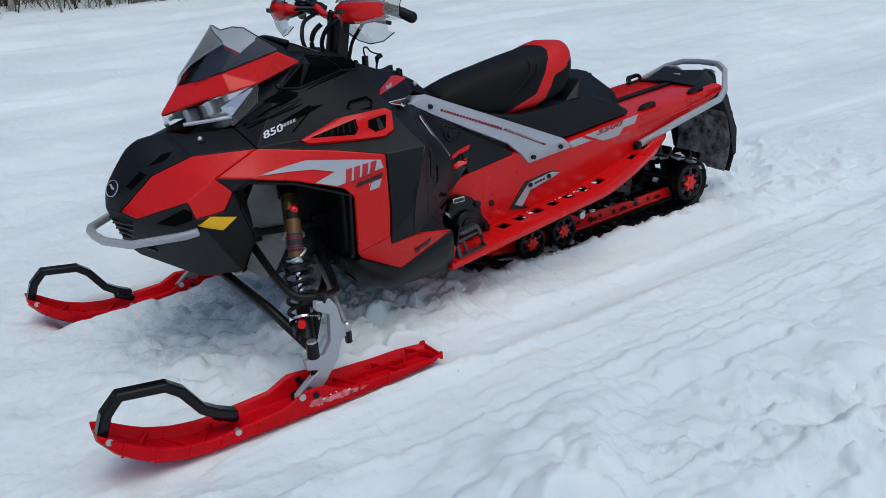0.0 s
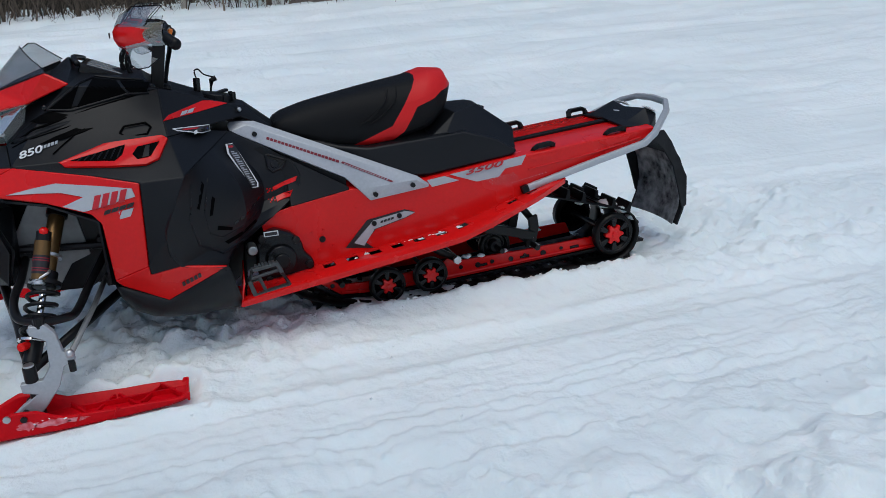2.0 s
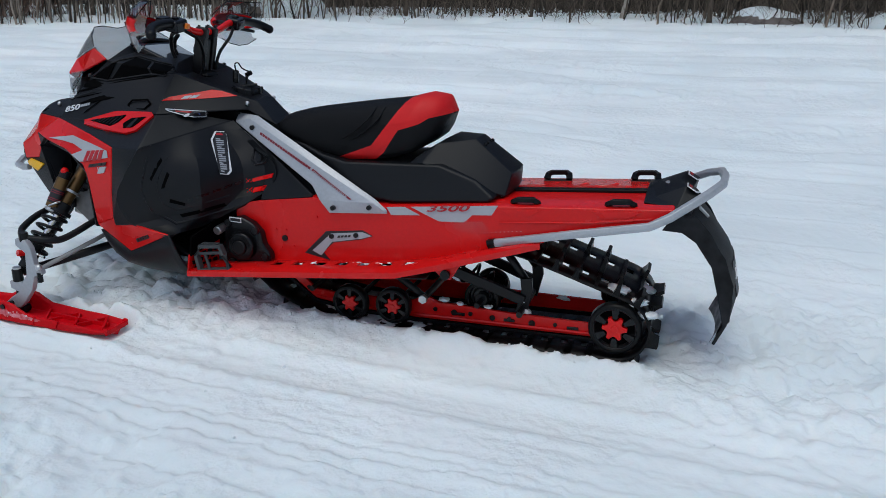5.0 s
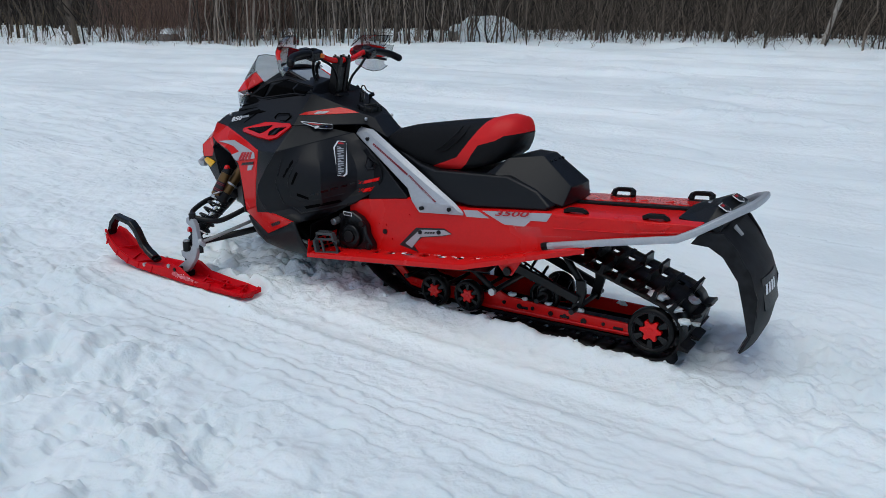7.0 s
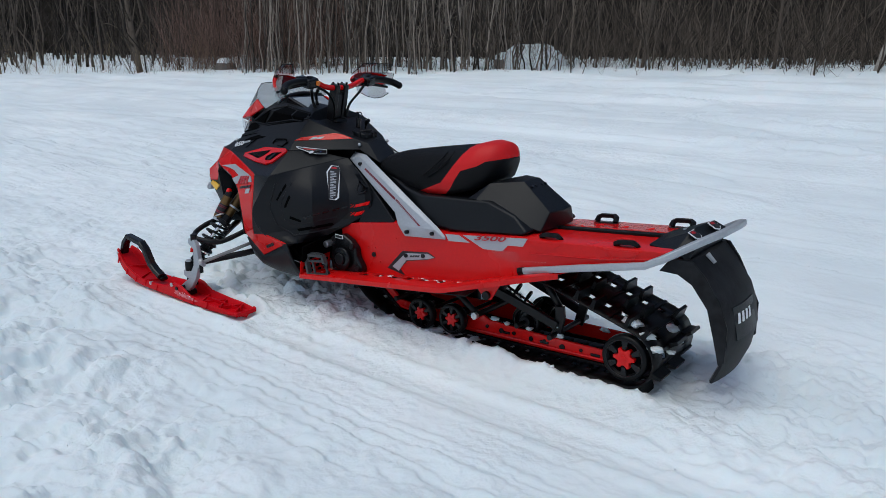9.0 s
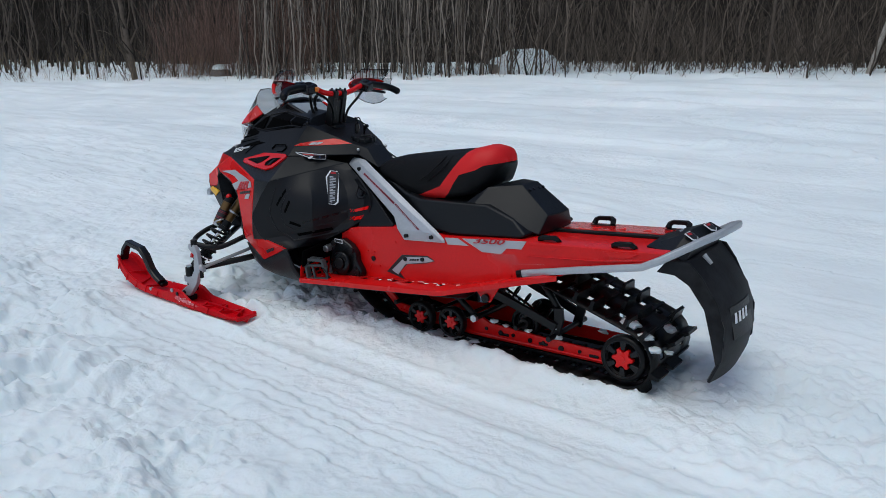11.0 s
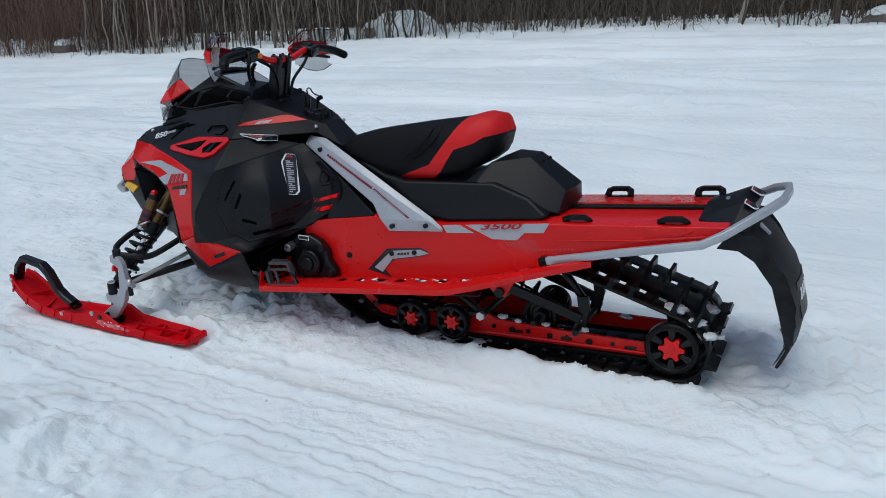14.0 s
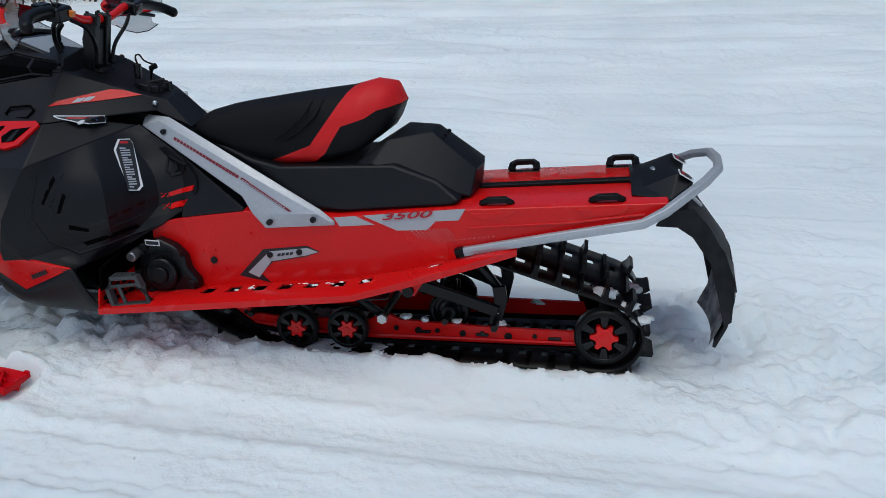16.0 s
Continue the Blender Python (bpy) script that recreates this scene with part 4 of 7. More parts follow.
def build_seat():
    top = [(0.392, 0.700), (0.402, 0.718), (0.43, 0.732), (0.514, 0.756), (0.718, 0.792), (0.88, 0.817), (0.953, 0.838), (1.016, 0.833), (1.043, 0.785)]
    low = [(0.392, 0.682), (0.402, 0.665), (0.47, 0.632), (0.56, 0.598), (0.70, 0.60), (0.83, 0.615), (0.93, 0.645), (1.0, 0.695), (1.043, 0.775)]
    half = [(0.392, 0.05), (0.402, 0.08), (0.43, 0.095), (0.5, 0.105), (0.6, 0.118), (0.8, 0.145), (0.93, 0.15), (0.99, 0.12), (1.02, 0.09), (1.043, 0.04)]
    rings = []
    xs = [0.392, 0.396, 0.402, 0.414, 0.43, 0.46, 0.5, 0.55, 0.6, 0.65, 0.7, 0.75, 0.8, 0.85, 0.88, 0.91, 0.935, 0.953, 0.97, 0.99, 1.016, 1.03, 1.040, 1.043]
    for x in xs:
        t, l, h = bend(top, x), bend(low, x), bend(half, x)
        m = (t + l) / 2
        ring = []
        for y, z in ((0, t), (0.35, t - 0.002), (0.62, t - 0.012), (0.80, t - 0.035 * min(1, (t - l) / 0.15)), (0.93, m + 0.1 * (t - l)), (1.0, m - 0.2 * (t - l)), (0.97, l + 0.02 * min(1, (t - l) / 0.1)), (0.85, l)):
            ring.append((x, -h * y, z))
        ring = ring + [(x, -y, z) for x, y, z in ring[::-1][:-1] if True]
        rings.append(ring)
    bm = loft(rings)
    band = [(0.60, 0.58), (0.655, 0.605), (0.79, 0.662), (0.845, 0.738), (0.935, 0.87), (1.10, 0.87), (1.10, 0.79), (0.985, 0.765), (0.955, 0.745), (0.885, 0.720), (0.835, 0.640), (0.80, 0.612), (0.70, 0.58)]
    for (a, b), (c, d) in zip(band[1:5], band[2:6]):
        bmesh.ops.bisect_plane(bm, geom=bm.verts[:] + bm.edges[:] + bm.faces[:], plane_co=(a, 0, b), plane_no=(-(d - b), 0, c - a))
    for (a, b), (c, d) in zip(band[6:11], band[7:12]):
        bmesh.ops.bisect_plane(bm, geom=bm.verts[:] + bm.edges[:] + bm.faces[:], plane_co=(a, 0, b), plane_no=(-(d - b), 0, c - a))
    for f in bm.faces:
        c = f.calc_center_median()
        f.material_index = 1 if inside(band, c.x, c.z) else 0
    red = bm.copy()
    bmesh.ops.delete(red, geom=[f for f in red.faces if f.material_index == 0], context="FACES")
    bmesh.ops.delete(bm, geom=[f for f in bm.faces if f.material_index == 1], context="FACES")
    for f in red.faces:
        f.material_index = 0
    seat = add("seat", bm, VINYL, None, "black vinyl seat cover", smooth=True)
    part("seat_band", red, RED_VINYL, seat, "red vinyl band", smooth=True)
    for k in (0, 0.035):
        seam = [(0.79 + k, 0.1, bend(top, 0.79 + k) - 0.02), (0.77 + k, 0.135, 0.745), (0.72 + k, 0.14, 0.70), (0.68 + k, 0.135, 0.675)]
        for s in (1, -1):
            part("seam", tube([(x, -y * s * 1.0, z) for x, y, z in seam], 0.003, 6, 4), VINYL, seat)


build_seat()


def build_box():
    # black moulded body below and behind the seat
    low = prism([(0.40, 0.61), (0.43, 0.665), (0.60, 0.615), (0.70, 0.60), (1.05, 0.625), (1.17, 0.585), (1.245, 0.535), (1.22, 0.52), (0.90, 0.485), (0.80, 0.488)], -0.20, 0.20)
    for v in low.verts:
        v.co.y *= bend(((0.40, 0.42), (0.43, 0.46), (0.60, 0.80), (0.80, 1.0), (1.3, 1.0)), v.co.x) * (0.88 if v.co.z > 0.57 else 1)
    add("seat_base", low, BLACK, None, "black moulded seat base", bevel=0.012)
    sf, p, t, r, rb, sb = (0.98, -0.168, 0.622), (1.025, -0.138, 0.688), (1.135, -0.060, 0.700), (1.272, -0.085, 0.600), (1.262, -0.130, 0.530), (1.185, -0.182, 0.560)
    up = faces([(sf, p, t, sb), (t, r, rb, sb), (r, (1.282, 0, 0.600), (1.275, 0, 0.530), rb), (t, (1.14, 0, 0.703), (1.282, 0, 0.600), r), (p, (1.025, 0, 0.690), (1.14, 0, 0.703), t),
                (sf, (0.93, -0.15, 0.615), (0.93, 0, 0.63), (1.025, 0, 0.690), p)], mirror=True)
    add("storage_box", up, BLACK, None, "black moulded box behind the seat", thick=0.01, bevel=0.020, seg=4)
    for y in (-0.05, -0.02, 0.02, 0.05):
        q = Vector((1.165, y, 0.680))
        add("box_plug", cyl(0.006, q - Vector((0.003, 0, 0.004)), q + Vector((0.0035, 0, 0.005)), 10), GLOSS, None, bevel=0.001)


build_box()


# ---- silver struts and bumpers ----
def build_strut(s):
    l0, t0, u0, u1, r, r2, b, l1 = (0.243, -0.112, 0.696), (0.238, -0.075, 0.725), (0.327, -0.092, 0.721), (0.845, -0.2285, 0.497), (0.884, -0.2285, 0.465), (0.885, -0.2285, 0.453), (0.671, -0.2285, 0.431), (0.594, -0.205, 0.517)
    lx = (0.634, -0.2300, 0.474)
    e0, em, e1, e2 = (0.300, -0.110, 0.713), (0.620, -0.192, 0.577), (0.835, -0.2365, 0.486), (0.872, -0.2365, 0.463)
    bm = faces([[(p[0], p[1] * s, p[2]) for p in q] for q in ((t0, u0, e0), (u0, u1, e1, em, e0), (u1, r, e2, e1), (r, r2, e2), (l0, t0, e0), (l0, e0, em, l1), (l1, em, e1, lx), (lx, e1, b), (b, e1, e2, r2))])
    for f in bm.faces:
        if f.normal.y * s > 0:
            f.normal_flip()
    strut = add("strut", bm, SILVER, None, "silver painted side strut", thick=0.014, bevel=0.005)
    for x, y, z in ((0.321, -0.124, 0.682), (0.689, -0.235, 0.453), (0.823, -0.236, 0.469)):
        part("bolt", cyl(0.0085, (x, (y + 0.01) * s, z), (x, (y - 0.008) * s, z), 10), STEEL, strut)
    return strut


STRUTS = [build_strut(1), build_strut(-1)]
SQ = [(-0.0095, -0.0125), (0.0095, -0.0125), (0.0125, 0), (0.0095, 0.0125), (-0.0095, 0.0125), (-0.0125, 0)]
rear_l = [(1.248, -0.235, 0.398), (1.50, -0.247, 0.462), (1.735, -0.262, 0.52), (1.79, -0.245, 0.55), (1.893, -0.165, 0.616), (1.931, -0.10, 0.637), (1.938, 0, 0.641)]
bar_path = rear_l + [flip(p) for p in rear_l[::-1][1:]]
add("rear_bumper", tube(bar_path, 0.02, section=SQ), SILVER, None, "silver grab bar round the tail", bevel=0.004)
for sgn in (1, -1):
    add("bumper_plug", tube([(1.238, -0.235 * sgn, 0.395), (1.262, -0.236 * sgn, 0.402)], 0.02, section=[(a * 1.04, b * 1.03) for a, b in SQ]), RUBBER)
fr_l = [(-0.572, -0.268, 0.480), (-0.61, -0.258, 0.474), (-0.735, -0.165, 0.455), (-0.79, -0.085, 0.460), (-0.802, -0.03, 0.466)]
add("front_bumper", tube(fr_l + [flip(p) for p in fr_l[::-1]], 0.016, section=[(-0.009, -0.011), (0.009, -0.011), (0.012, 0.0), (0.009, 0.011), (-0.009, 0.011), (-0.012, 0)]), SILVER, None, "silver front bumper", bevel=0.004)


# ---- tail ----
def build_tail():
    cowl = faces([((1.706, -0.165, 0.571), (1.741, -0.13, 0.585), (1.826, -0.12, 0.626), (1.866, -0.135, 0.604), (1.806, -0.19, 0.568)), ((1.741, -0.13, 0.585), (1.726, 0, 0.593), (1.806, 0, 0.619), (1.826, -0.12, 0.626)),
                  ((1.706, -0.165, 0.571), (1.706, 0, 0.583), (1.726, 0, 0.593), (1.741, -0.13, 0.585)), ((1.826, -0.12, 0.626), (1.806, 0, 0.619), (1.846, 0, 0.593), (1.866, -0.135, 0.604)),
                  ((1.806, -0.19, 0.568), (1.866, -0.135, 0.604), (1.846, 0, 0.593), (1.846, 0, 0.543), (1.846, -0.17, 0.533))], mirror=True)
    add("tail_cowl", cowl, BLACK, None, "black moulded tail cowl", thick=0.008, bevel=0.006)
    def ring(x, z, h, n=9, bow=0.02):
        return [(x - bow * abs(-1 + 2 * i / (n - 1)) ** 2, h * (-1 + 2 * i / (n - 1)), z) for i in range(n)]
    rows = [ring(1.80, 0.54, 0.20), ring(1.87, 0.545, 0.19), ring(1.92, 0.50, 0.175), ring(1.985, 0.42, 0.17), ring(2.01, 0.36, 0.17), ring(2.025, 0.28, 0.172), ring(2.015, 0.20, 0.172), ring(1.99, 0.135, 0.172)]
    flap = loft(rows, caps=False, closed=False)
    add("snow_flap", flap, FLAP, None, "black rubber snow flap", thick=0.010, bevel=0.003, smooth=True)
    inner = [[(x - 0.0135, y * 0.88, z) for x, y, z in r] for r in rows[3:]]
    add("flap_lining", loft(inner, caps=False, closed=False), FROST, None, "frosted inner face of the snow flap", thick=0.002, smooth=True)
    for s in (1, -1):
        side = faces([((1.772, -0.222 * s, 0.502), (1.80, -0.21 * s, 0.545), (1.87, -0.19 * s, 0.545), (1.915, -0.178 * s, 0.495), (1.965, -0.168 * s, 0.415), (2.000, -0.174 * s, 0.340), (2.004, -0.176 * s, 0.220), (1.985, -0.176 * s, 0.205), (1.958, -0.178 * s, 0.300), (1.930, -0.180 * s, 0.390), (1.875, -0.19 * s, 0.465), (1.83, -0.21 * s, 0.498))])
        add("flap_gusset", side, FLAP, None, thick=0.008, bevel=0.002)


build_tail()

# ---- lamp, visor, windshield ----
def build_front():
    tip, vb = (-0.552, 0, 0.770), (-0.487, 0, 0.850)
    vs, vr, vq, vl, vm = (-0.400, -0.150, 0.886), (-0.253, -0.226, 0.935), (-0.192, -0.241, 0.900), (-0.317, -0.216, 0.852), (-0.400, -0.200, 0.836)
    visor = faces([(tip, vb, vs, (-0.455, -0.12, 0.815)), ((-0.455, -0.12, 0.815), vs, vr, vl, vm), (vr, vq, vl)], mirror=True)
    add("visor", visor, RED, None, "glossy red headlight visor", thick=0.012, bevel=0.006)
    lens = faces([((-0.545, 0, 0.765), (-0.455, -0.125, 0.808), (-0.500, -0.105, 0.728), (-0.540, 0, 0.728)), ((-0.455, -0.125, 0.808), vm, (-0.398, -0.188, 0.740), (-0.500, -0.105, 0.728)), (vm, vl, (-0.330, -0.222, 0.800), (-0.398, -0.188, 0.740))], mirror=True)
    light = add("headlight", lens, CLEAR, None, "clear faceted headlight with bright reflectors")
    back = faces([((-0.47, 0, 0.80), (-0.40, -0.10, 0.83), (-0.42, -0.08, 0.742), (-0.48, 0, 0.735)), ((-0.40, -0.10, 0.83), (-0.33, -0.16, 0.84), (-0.35, -0.14, 0.75), (-0.42, -0.08, 0.742))], mirror=True)
    part("reflector", back, CHROME, light, "bright faceted reflector", thick=0.004, bevel=0.003)
    for s in (1, -1):
        for x, y, z, w in ((-0.475, 0.055, 0.765, 0.05), (-0.43, 0.125, 0.79, 0.055)):
            m = pose(x, -y * s, z, 0, -20, -50 * s if s == 1 else 50)
            lamp = box(0.02, w, 0.042, m)
            part("lamp_module", lamp, SILVER, light, bevel=0.006)
        strip = tube([(-0.505, -0.07 * s, 0.745), (-0.45, -0.13 * s, 0.755), (-0.40, -0.18 * s, 0.765)], 0.006, 6)
        part("light_strip", strip, DECAL_WHITE, light)
        fin = faces([((-0.40, -0.185 * s, 0.765), (-0.33, -0.205 * s, 0.838), (-0.34, -0.195 * s, 0.842), (-0.42, -0.16 * s, 0.79))])
        part("reflector_fin", fin, CHROME, light, thick=0.004)
    low = [(-0.487, 0.0, 0.852), (-0.455, -0.085, 0.866), (-0.400, -0.152, 0.889), (-0.325, -0.195, 0.915), (-0.253, -0.226, 0.937)]
    top = [(-0.330, 0.0, 0.994), (-0.322, -0.085, 1.005), (-0.311, -0.144, 1.002), (-0.285, -0.190, 0.974), (-0.249, -0.2275, 0.942)]
    low, top = [p for p in reversed(low)] + [flip(p) for p in low[1:]], [p for p in reversed(top)] + [flip(p) for p in top[1:]]
    mid = [tuple((Vector(a) * 0.5 + Vector(b) * 0.5) + Vector((-0.002, 0, 0.001))) for a, b in zip(low, top)]
    shield = loft([low, mid, top], caps=False, closed=False)
    ws = add("windshield", shield, SMOKE, None, "low smoked clear windshield with dark rim", thick=0.003)
    inner = faces([((-0.484, 0, 0.842), (-0.32, 0, 0.872), (-0.30, -0.12, 0.862), (-0.398, -0.146, 0.878)), ((-0.398, -0.146, 0.878), (-0.30, -0.12, 0.862), (-0.205, -0.205, 0.888), (-0.252, -0.220, 0.926))], mirror=True)
    rim_in = [(x * 0.95 - 0.014, y * 0.94, z) for x, y, z in low]
    add("shield_liner", loft([[(x, y, z - 0.06) for x, y, z in rim_in], [(x, y, z + 0.001) for x, y, z in rim_in]], caps=False, closed=False), BLACK, None, "black liner inside the visor", thick=0.003)
    add("shield_base", inner, BLACK, None, "black tray below the windshield", thick=0.006)
    part("rim", tube(top, 0.0016, 6), GLOSS, ws, "dark edge")


build_front()


# ---- dash and console fittings ----
def build_dash():
    gauge = add("display", slab([(-0.165, -0.112, 0.948), (-0.030, -0.098, 0.893), (-0.030, 0.098, 0.893), (-0.165, 0.112, 0.948)], 0.034), GLOSS, None, "grey display in a black frame", bevel=0.006)
    part("screen", slab([(-0.146, -0.096, 0.9425), (-0.052, -0.086, 0.9045), (-0.052, 0.086, 0.9045), (-0.146, 0.096, 0.9425)], 0.004), SCREEN, gauge, "grey screen")
    part("visor_lip", tube([(-0.172, -0.116, 0.946), (-0.190, 0, 0.958), (-0.172, 0.116, 0.946)], 0.009, 8, 4), BLACK, gauge, smooth=True)
    cap = add("fuel_cap", cyl(0.052, (0.225, 0, 0.780), (0.231, 0, 0.810), 24), BLACK, None, "ribbed black fuel cap", bevel=0.006)
    for i in range(10):
        a = 2 * math.pi * i / 10
        part("grip_rib", box(0.012, 0.008, 0.024, pose(0.230 + 0.051 * math.cos(a), 0.051 * math.sin(a), 0.797, 0, 0, math.degrees(a))), BLACK, cap)
    part("cap_bar", box(0.07, 0.018, 0.010, pose(0.232, 0, 0.812, 0, -8, 30)), BLACK, cap, bevel=0.003)
    add("switch_post", tube([(0.165, 0.026, 0.80), (0.168, 0.026, 0.862)], 0.012, 10), GLOSS, None, bevel=0.002)
    add("tether_clip", tube([(0.205, 0.026, 0.79), (0.215, 0.026, 0.85), (0.232, 0.026, 0.858)], 0.009, 8), RUBBER)
    add("tether_cord", tube([(0.168, 0.026, 0.862), (0.165, 0.026, 0.885), (0.178, 0.028, 0.89), (0.195, 0.026, 0.872), (0.228, 0.026, 0.86)], 0.0028, 6, 5), RUBBER, None, "thin black tether cord", smooth=True)
    for s in (1, -1):
        add("console_bolt", ball(0.008, (0.285, -0.093 * s, 0.762)), ALU, None, "bright bolt")
        add("console_bolt", ball(0.005, (0.155, -0.190 * s, 0.752)), ALU)
        add("cowl_bolt", ball(0.008, (-0.494, -0.162 * s, 0.714)), ALU)
        add("grille_bolt", ball(0.009, (0.030, -0.160 * s, 0.866)), GLOSS)
        add("grille_bolt", ball(0.009, (-0.268, -0.236 * s, 0.838)), GLOSS)


build_dash()


# ---- handlebar ----
def build_bars():
    for s in (1, -1):
        post = add("riser", tube([(0.040, -0.030 * s, 0.835), (0.068, -0.030 * s, 0.985)], 0.016, section=[(-0.013, -0.020), (0.013, -0.020), (0.013, 0.020), (-0.013, 0.020)]), STEEL, None, "black riser post", bevel=0.003)
        part("clamp", box(0.046, 0.026, 0.036, pose(0.07, -0.028 * s, 0.997, 0, 12, 0)), STEEL, post, bevel=0.006)
        for dx in (-0.016, 0.016):
            part("clamp_bolt", cyl(0.005, (0.072 + dx, -0.028 * s, 1.01), (0.074 + dx, -0.028 * s, 1.022), 8), GLOSS, post)
    add("riser_block", tube([(0.042, 0, 0.840), (0.066, 0, 0.972)], 0.02, section=[(-0.018, -0.012), (0.018, -0.012), (0.018, 0.012), (-0.018, 0.012)]), STEEL, None, "black riser block", bevel=0.004)
    half = [(0.07, 0.0, 0.998), (0.070, 0.055, 0.999), (0.066, 0.10, 1.008), (0.070, 0.155, 1.028), (0.074, 0.225, 1.032)]
    path = [flip(p) for p in half[::-1]] + half[1:]
    add("handlebar", tube(path, 0.0125, 12, 4), RED, None, "red handlebar", smooth=True)
    for s in (1, -1):
        g = [(0.074, 0.210, 1.032), (0.074, 0.250, 1.031), (0.078, 0.300, 1.025), (0.092, 0.344, 1.015), (0.114, 0.373, 0.999)]
        grip = add("grip", tube([(x, -y * s, z) for x, y, z in g], 0.0165, 12, 4), RUBBER, None, "ribbed black rubber grip", smooth=True)
        part("grip_end", ball(0.0172, (0.114, -0.373 * s, 0.999)), RUBBER, grip, smooth=True)
        lever = [(0.056, 0.21, 1.018), (0.030, 0.25, 1.006), (0.030, 0.30, 0.998), (0.050, 0.358, 0.988)]
        add("lever", tube([(x, -y * s, z) for x, y, z in lever], 0.008, 8, 4, r2=0.006), STEEL, None, "black control lever", smooth=True)
        house = add("switch_housing", box(0.058, 0.062, 0.044, pose(0.074, -0.186 * s, 1.026, 10, 10, -8 * s)), GLOSS, None, "black switch housing", bevel=0.01)
        part("switch", box(0.016, 0.018, 0.018, pose(0.106, -0.170 * s, 1.024, 0, 20, 0)), ORANGE if s == 1 else GLOSS, house, bevel=0.003)
        part("switch", box(0.02, 0.022, 0.012, pose(0.075, -0.188 * s, 1.048, 0, 10, 0)), GLOSS, house, bevel=0.003)
        pot = add("brake_reservoir" if s == 1 else "throttle_block", box(0.040, 0.046, 0.024, pose(0.044, -0.212 * s, 1.036, 8, 6, -10 * s)), BLACK, None, "black block on the handlebar", bevel=0.008)
        part("cap", box(0.034, 0.040, 0.006, pose(0.044, -0.212 * s, 1.050, 8, 6, -10 * s)), GLOSS, pot, bevel=0.003)
        # hand guard: a red shell with clear deflectors above and below
        prof = [(0.158, -0.010), (0.186, -0.034), (0.228, -0.047), (0.276, -0.044), (0.313, -0.026), (0.338, 0.004), (0.350, 0.036)]
        tall = [0.30, 0.62, 0.92, 1.0, 1.0, 0.85, 0.6]

        def row(k, fore=0.0):
            """k: from -1 (lower edge) to 1 (upper edge)."""
            return [(x - fore + 0.012 * abs(k) ** 2, -y * s, 1.026 + (0.032 if k > 0 else 0.036) * k * h) for (y, x), h in zip(prof, tall)]
        rows = [row(1.0), row(0.8, 0.004), row(0.3, 0.006), row(-0.3, 0.006), row(-0.8, 0.004), row(-1.0)]
        guard = add("hand_guard", loft(rows, caps=False, closed=False), RED, None, "red hand guard with clear deflectors", thick=0.004, smooth=True)
        inner = loft([[(x + 0.007, y, z) for x, y, z in r] for r in rows], caps=False, closed=False)
        # shade on the red shell's back is put into this darker red
        part("liner", inner, DECAL_WINE, guard, "inner face in dark red for the shell's shaded back", smooth=True)
        wrap = prof[1:] + [(0.356, 0.064), (0.358, 0.084)]

        def sheet(z, back, a=0, b=None):
            return [(x + back, -y * s, z) for y, x in wrap][a:b]
        up = loft([sheet(1.050, 0.002, 0, 6), sheet(1.080, 0.020, 0, 6), sheet(1.103, 0.058, 1, 6)[:1] + sheet(1.103, 0.058, 1, 6)], caps=False, closed=False)
        part("deflector", up, GUARD, guard, "smoked upper deflector", smooth=True)
        part("deflector_rim", tube([sheet(1.050, 0.002, 0, 6)[0]] + sheet(1.1032, 0.058, 1, 6) + [sheet(1.050, 0.002, 0, 6)[-1]], 0.0019, 5), GLOSS, guard)
        dn = loft([sheet(1.006, 0.002, 1, 6), sheet(0.966, 0.010, 1, 6), [(x, y, z + k) for (x, y, z), k in zip(sheet(0.932, 0.030, 1, 6), (0.030, 0.010, 0.0, 0.006, 0.028))]], caps=False, closed=False)
        part("deflector_rim", tube([(x, y, z + k) for (x, y, z), k in zip(sheet(0.932, 0.030, 1, 6), (0.030, 0.010, 0.0, 0.006, 0.028))], 0.0016, 5), GLOSS, guard)
        part("deflector", dn, GUARD, guard, "clear lower deflector", smooth=True)
        wing = loft([sheet(1.060, 0.010, 3, 8), sheet(1.030, 0.0, 3, 8), sheet(0.996, 0.004, 3, 8)], caps=False, closed=False)
        part("deflector_rim", tube([sheet(1.060, 0.010, 3, 8)[-1], sheet(1.030, 0.0, 3, 8)[-1], sheet(0.996, 0.004, 3, 8)[-1]], 0.0016, 5), GLOSS, guard)
        part("deflector", wing, GUARD, guard, "smoked side deflector", smooth=True)
        part("guard_mount", tube([(0.075, -0.150 * s, 1.022), (0.02, -0.165 * s, 1.028), (-0.015, -0.200 * s, 1.026)], 0.008, 8, 3), STEEL, guard, smooth=True)
        for k in range(4):
            part("brand_mark", slab([(x, -y * s, z) for x, y, z in ((-0.0590 + k * 0.0006, 0.230 + k * 0.014, 1.020), (-0.0590 + k * 0.0006, 0.239 + k * 0.014, 1.020), (-0.0585 + k * 0.0006, 0.242 + k * 0.014, 1.034), (-0.0585 + k * 0.0006, 0.233 + k * 0.014, 1.034))][::-s], 0.003), DECAL_BLACK, guard)
        # cables
        add("brake_hose", tube([(0.055, -0.15 * s, 1.005), (-0.01, -0.10 * s, 0.985), (-0.035, -0.07 * s, 0.93), (-0.015, -0.06 * s, 0.875)], 0.007, 8, 6), RUBBER, None, "black hose", smooth=True)
        add("cable", tube([(0.085, -0.15 * s, 1.005), (0.10, -0.10 * s, 0.975), (0.085, -0.05 * s, 0.92), (0.07, -0.04 * s, 0.86)], 0.006, 8, 6), RUBBER, None, "black cable", smooth=True)
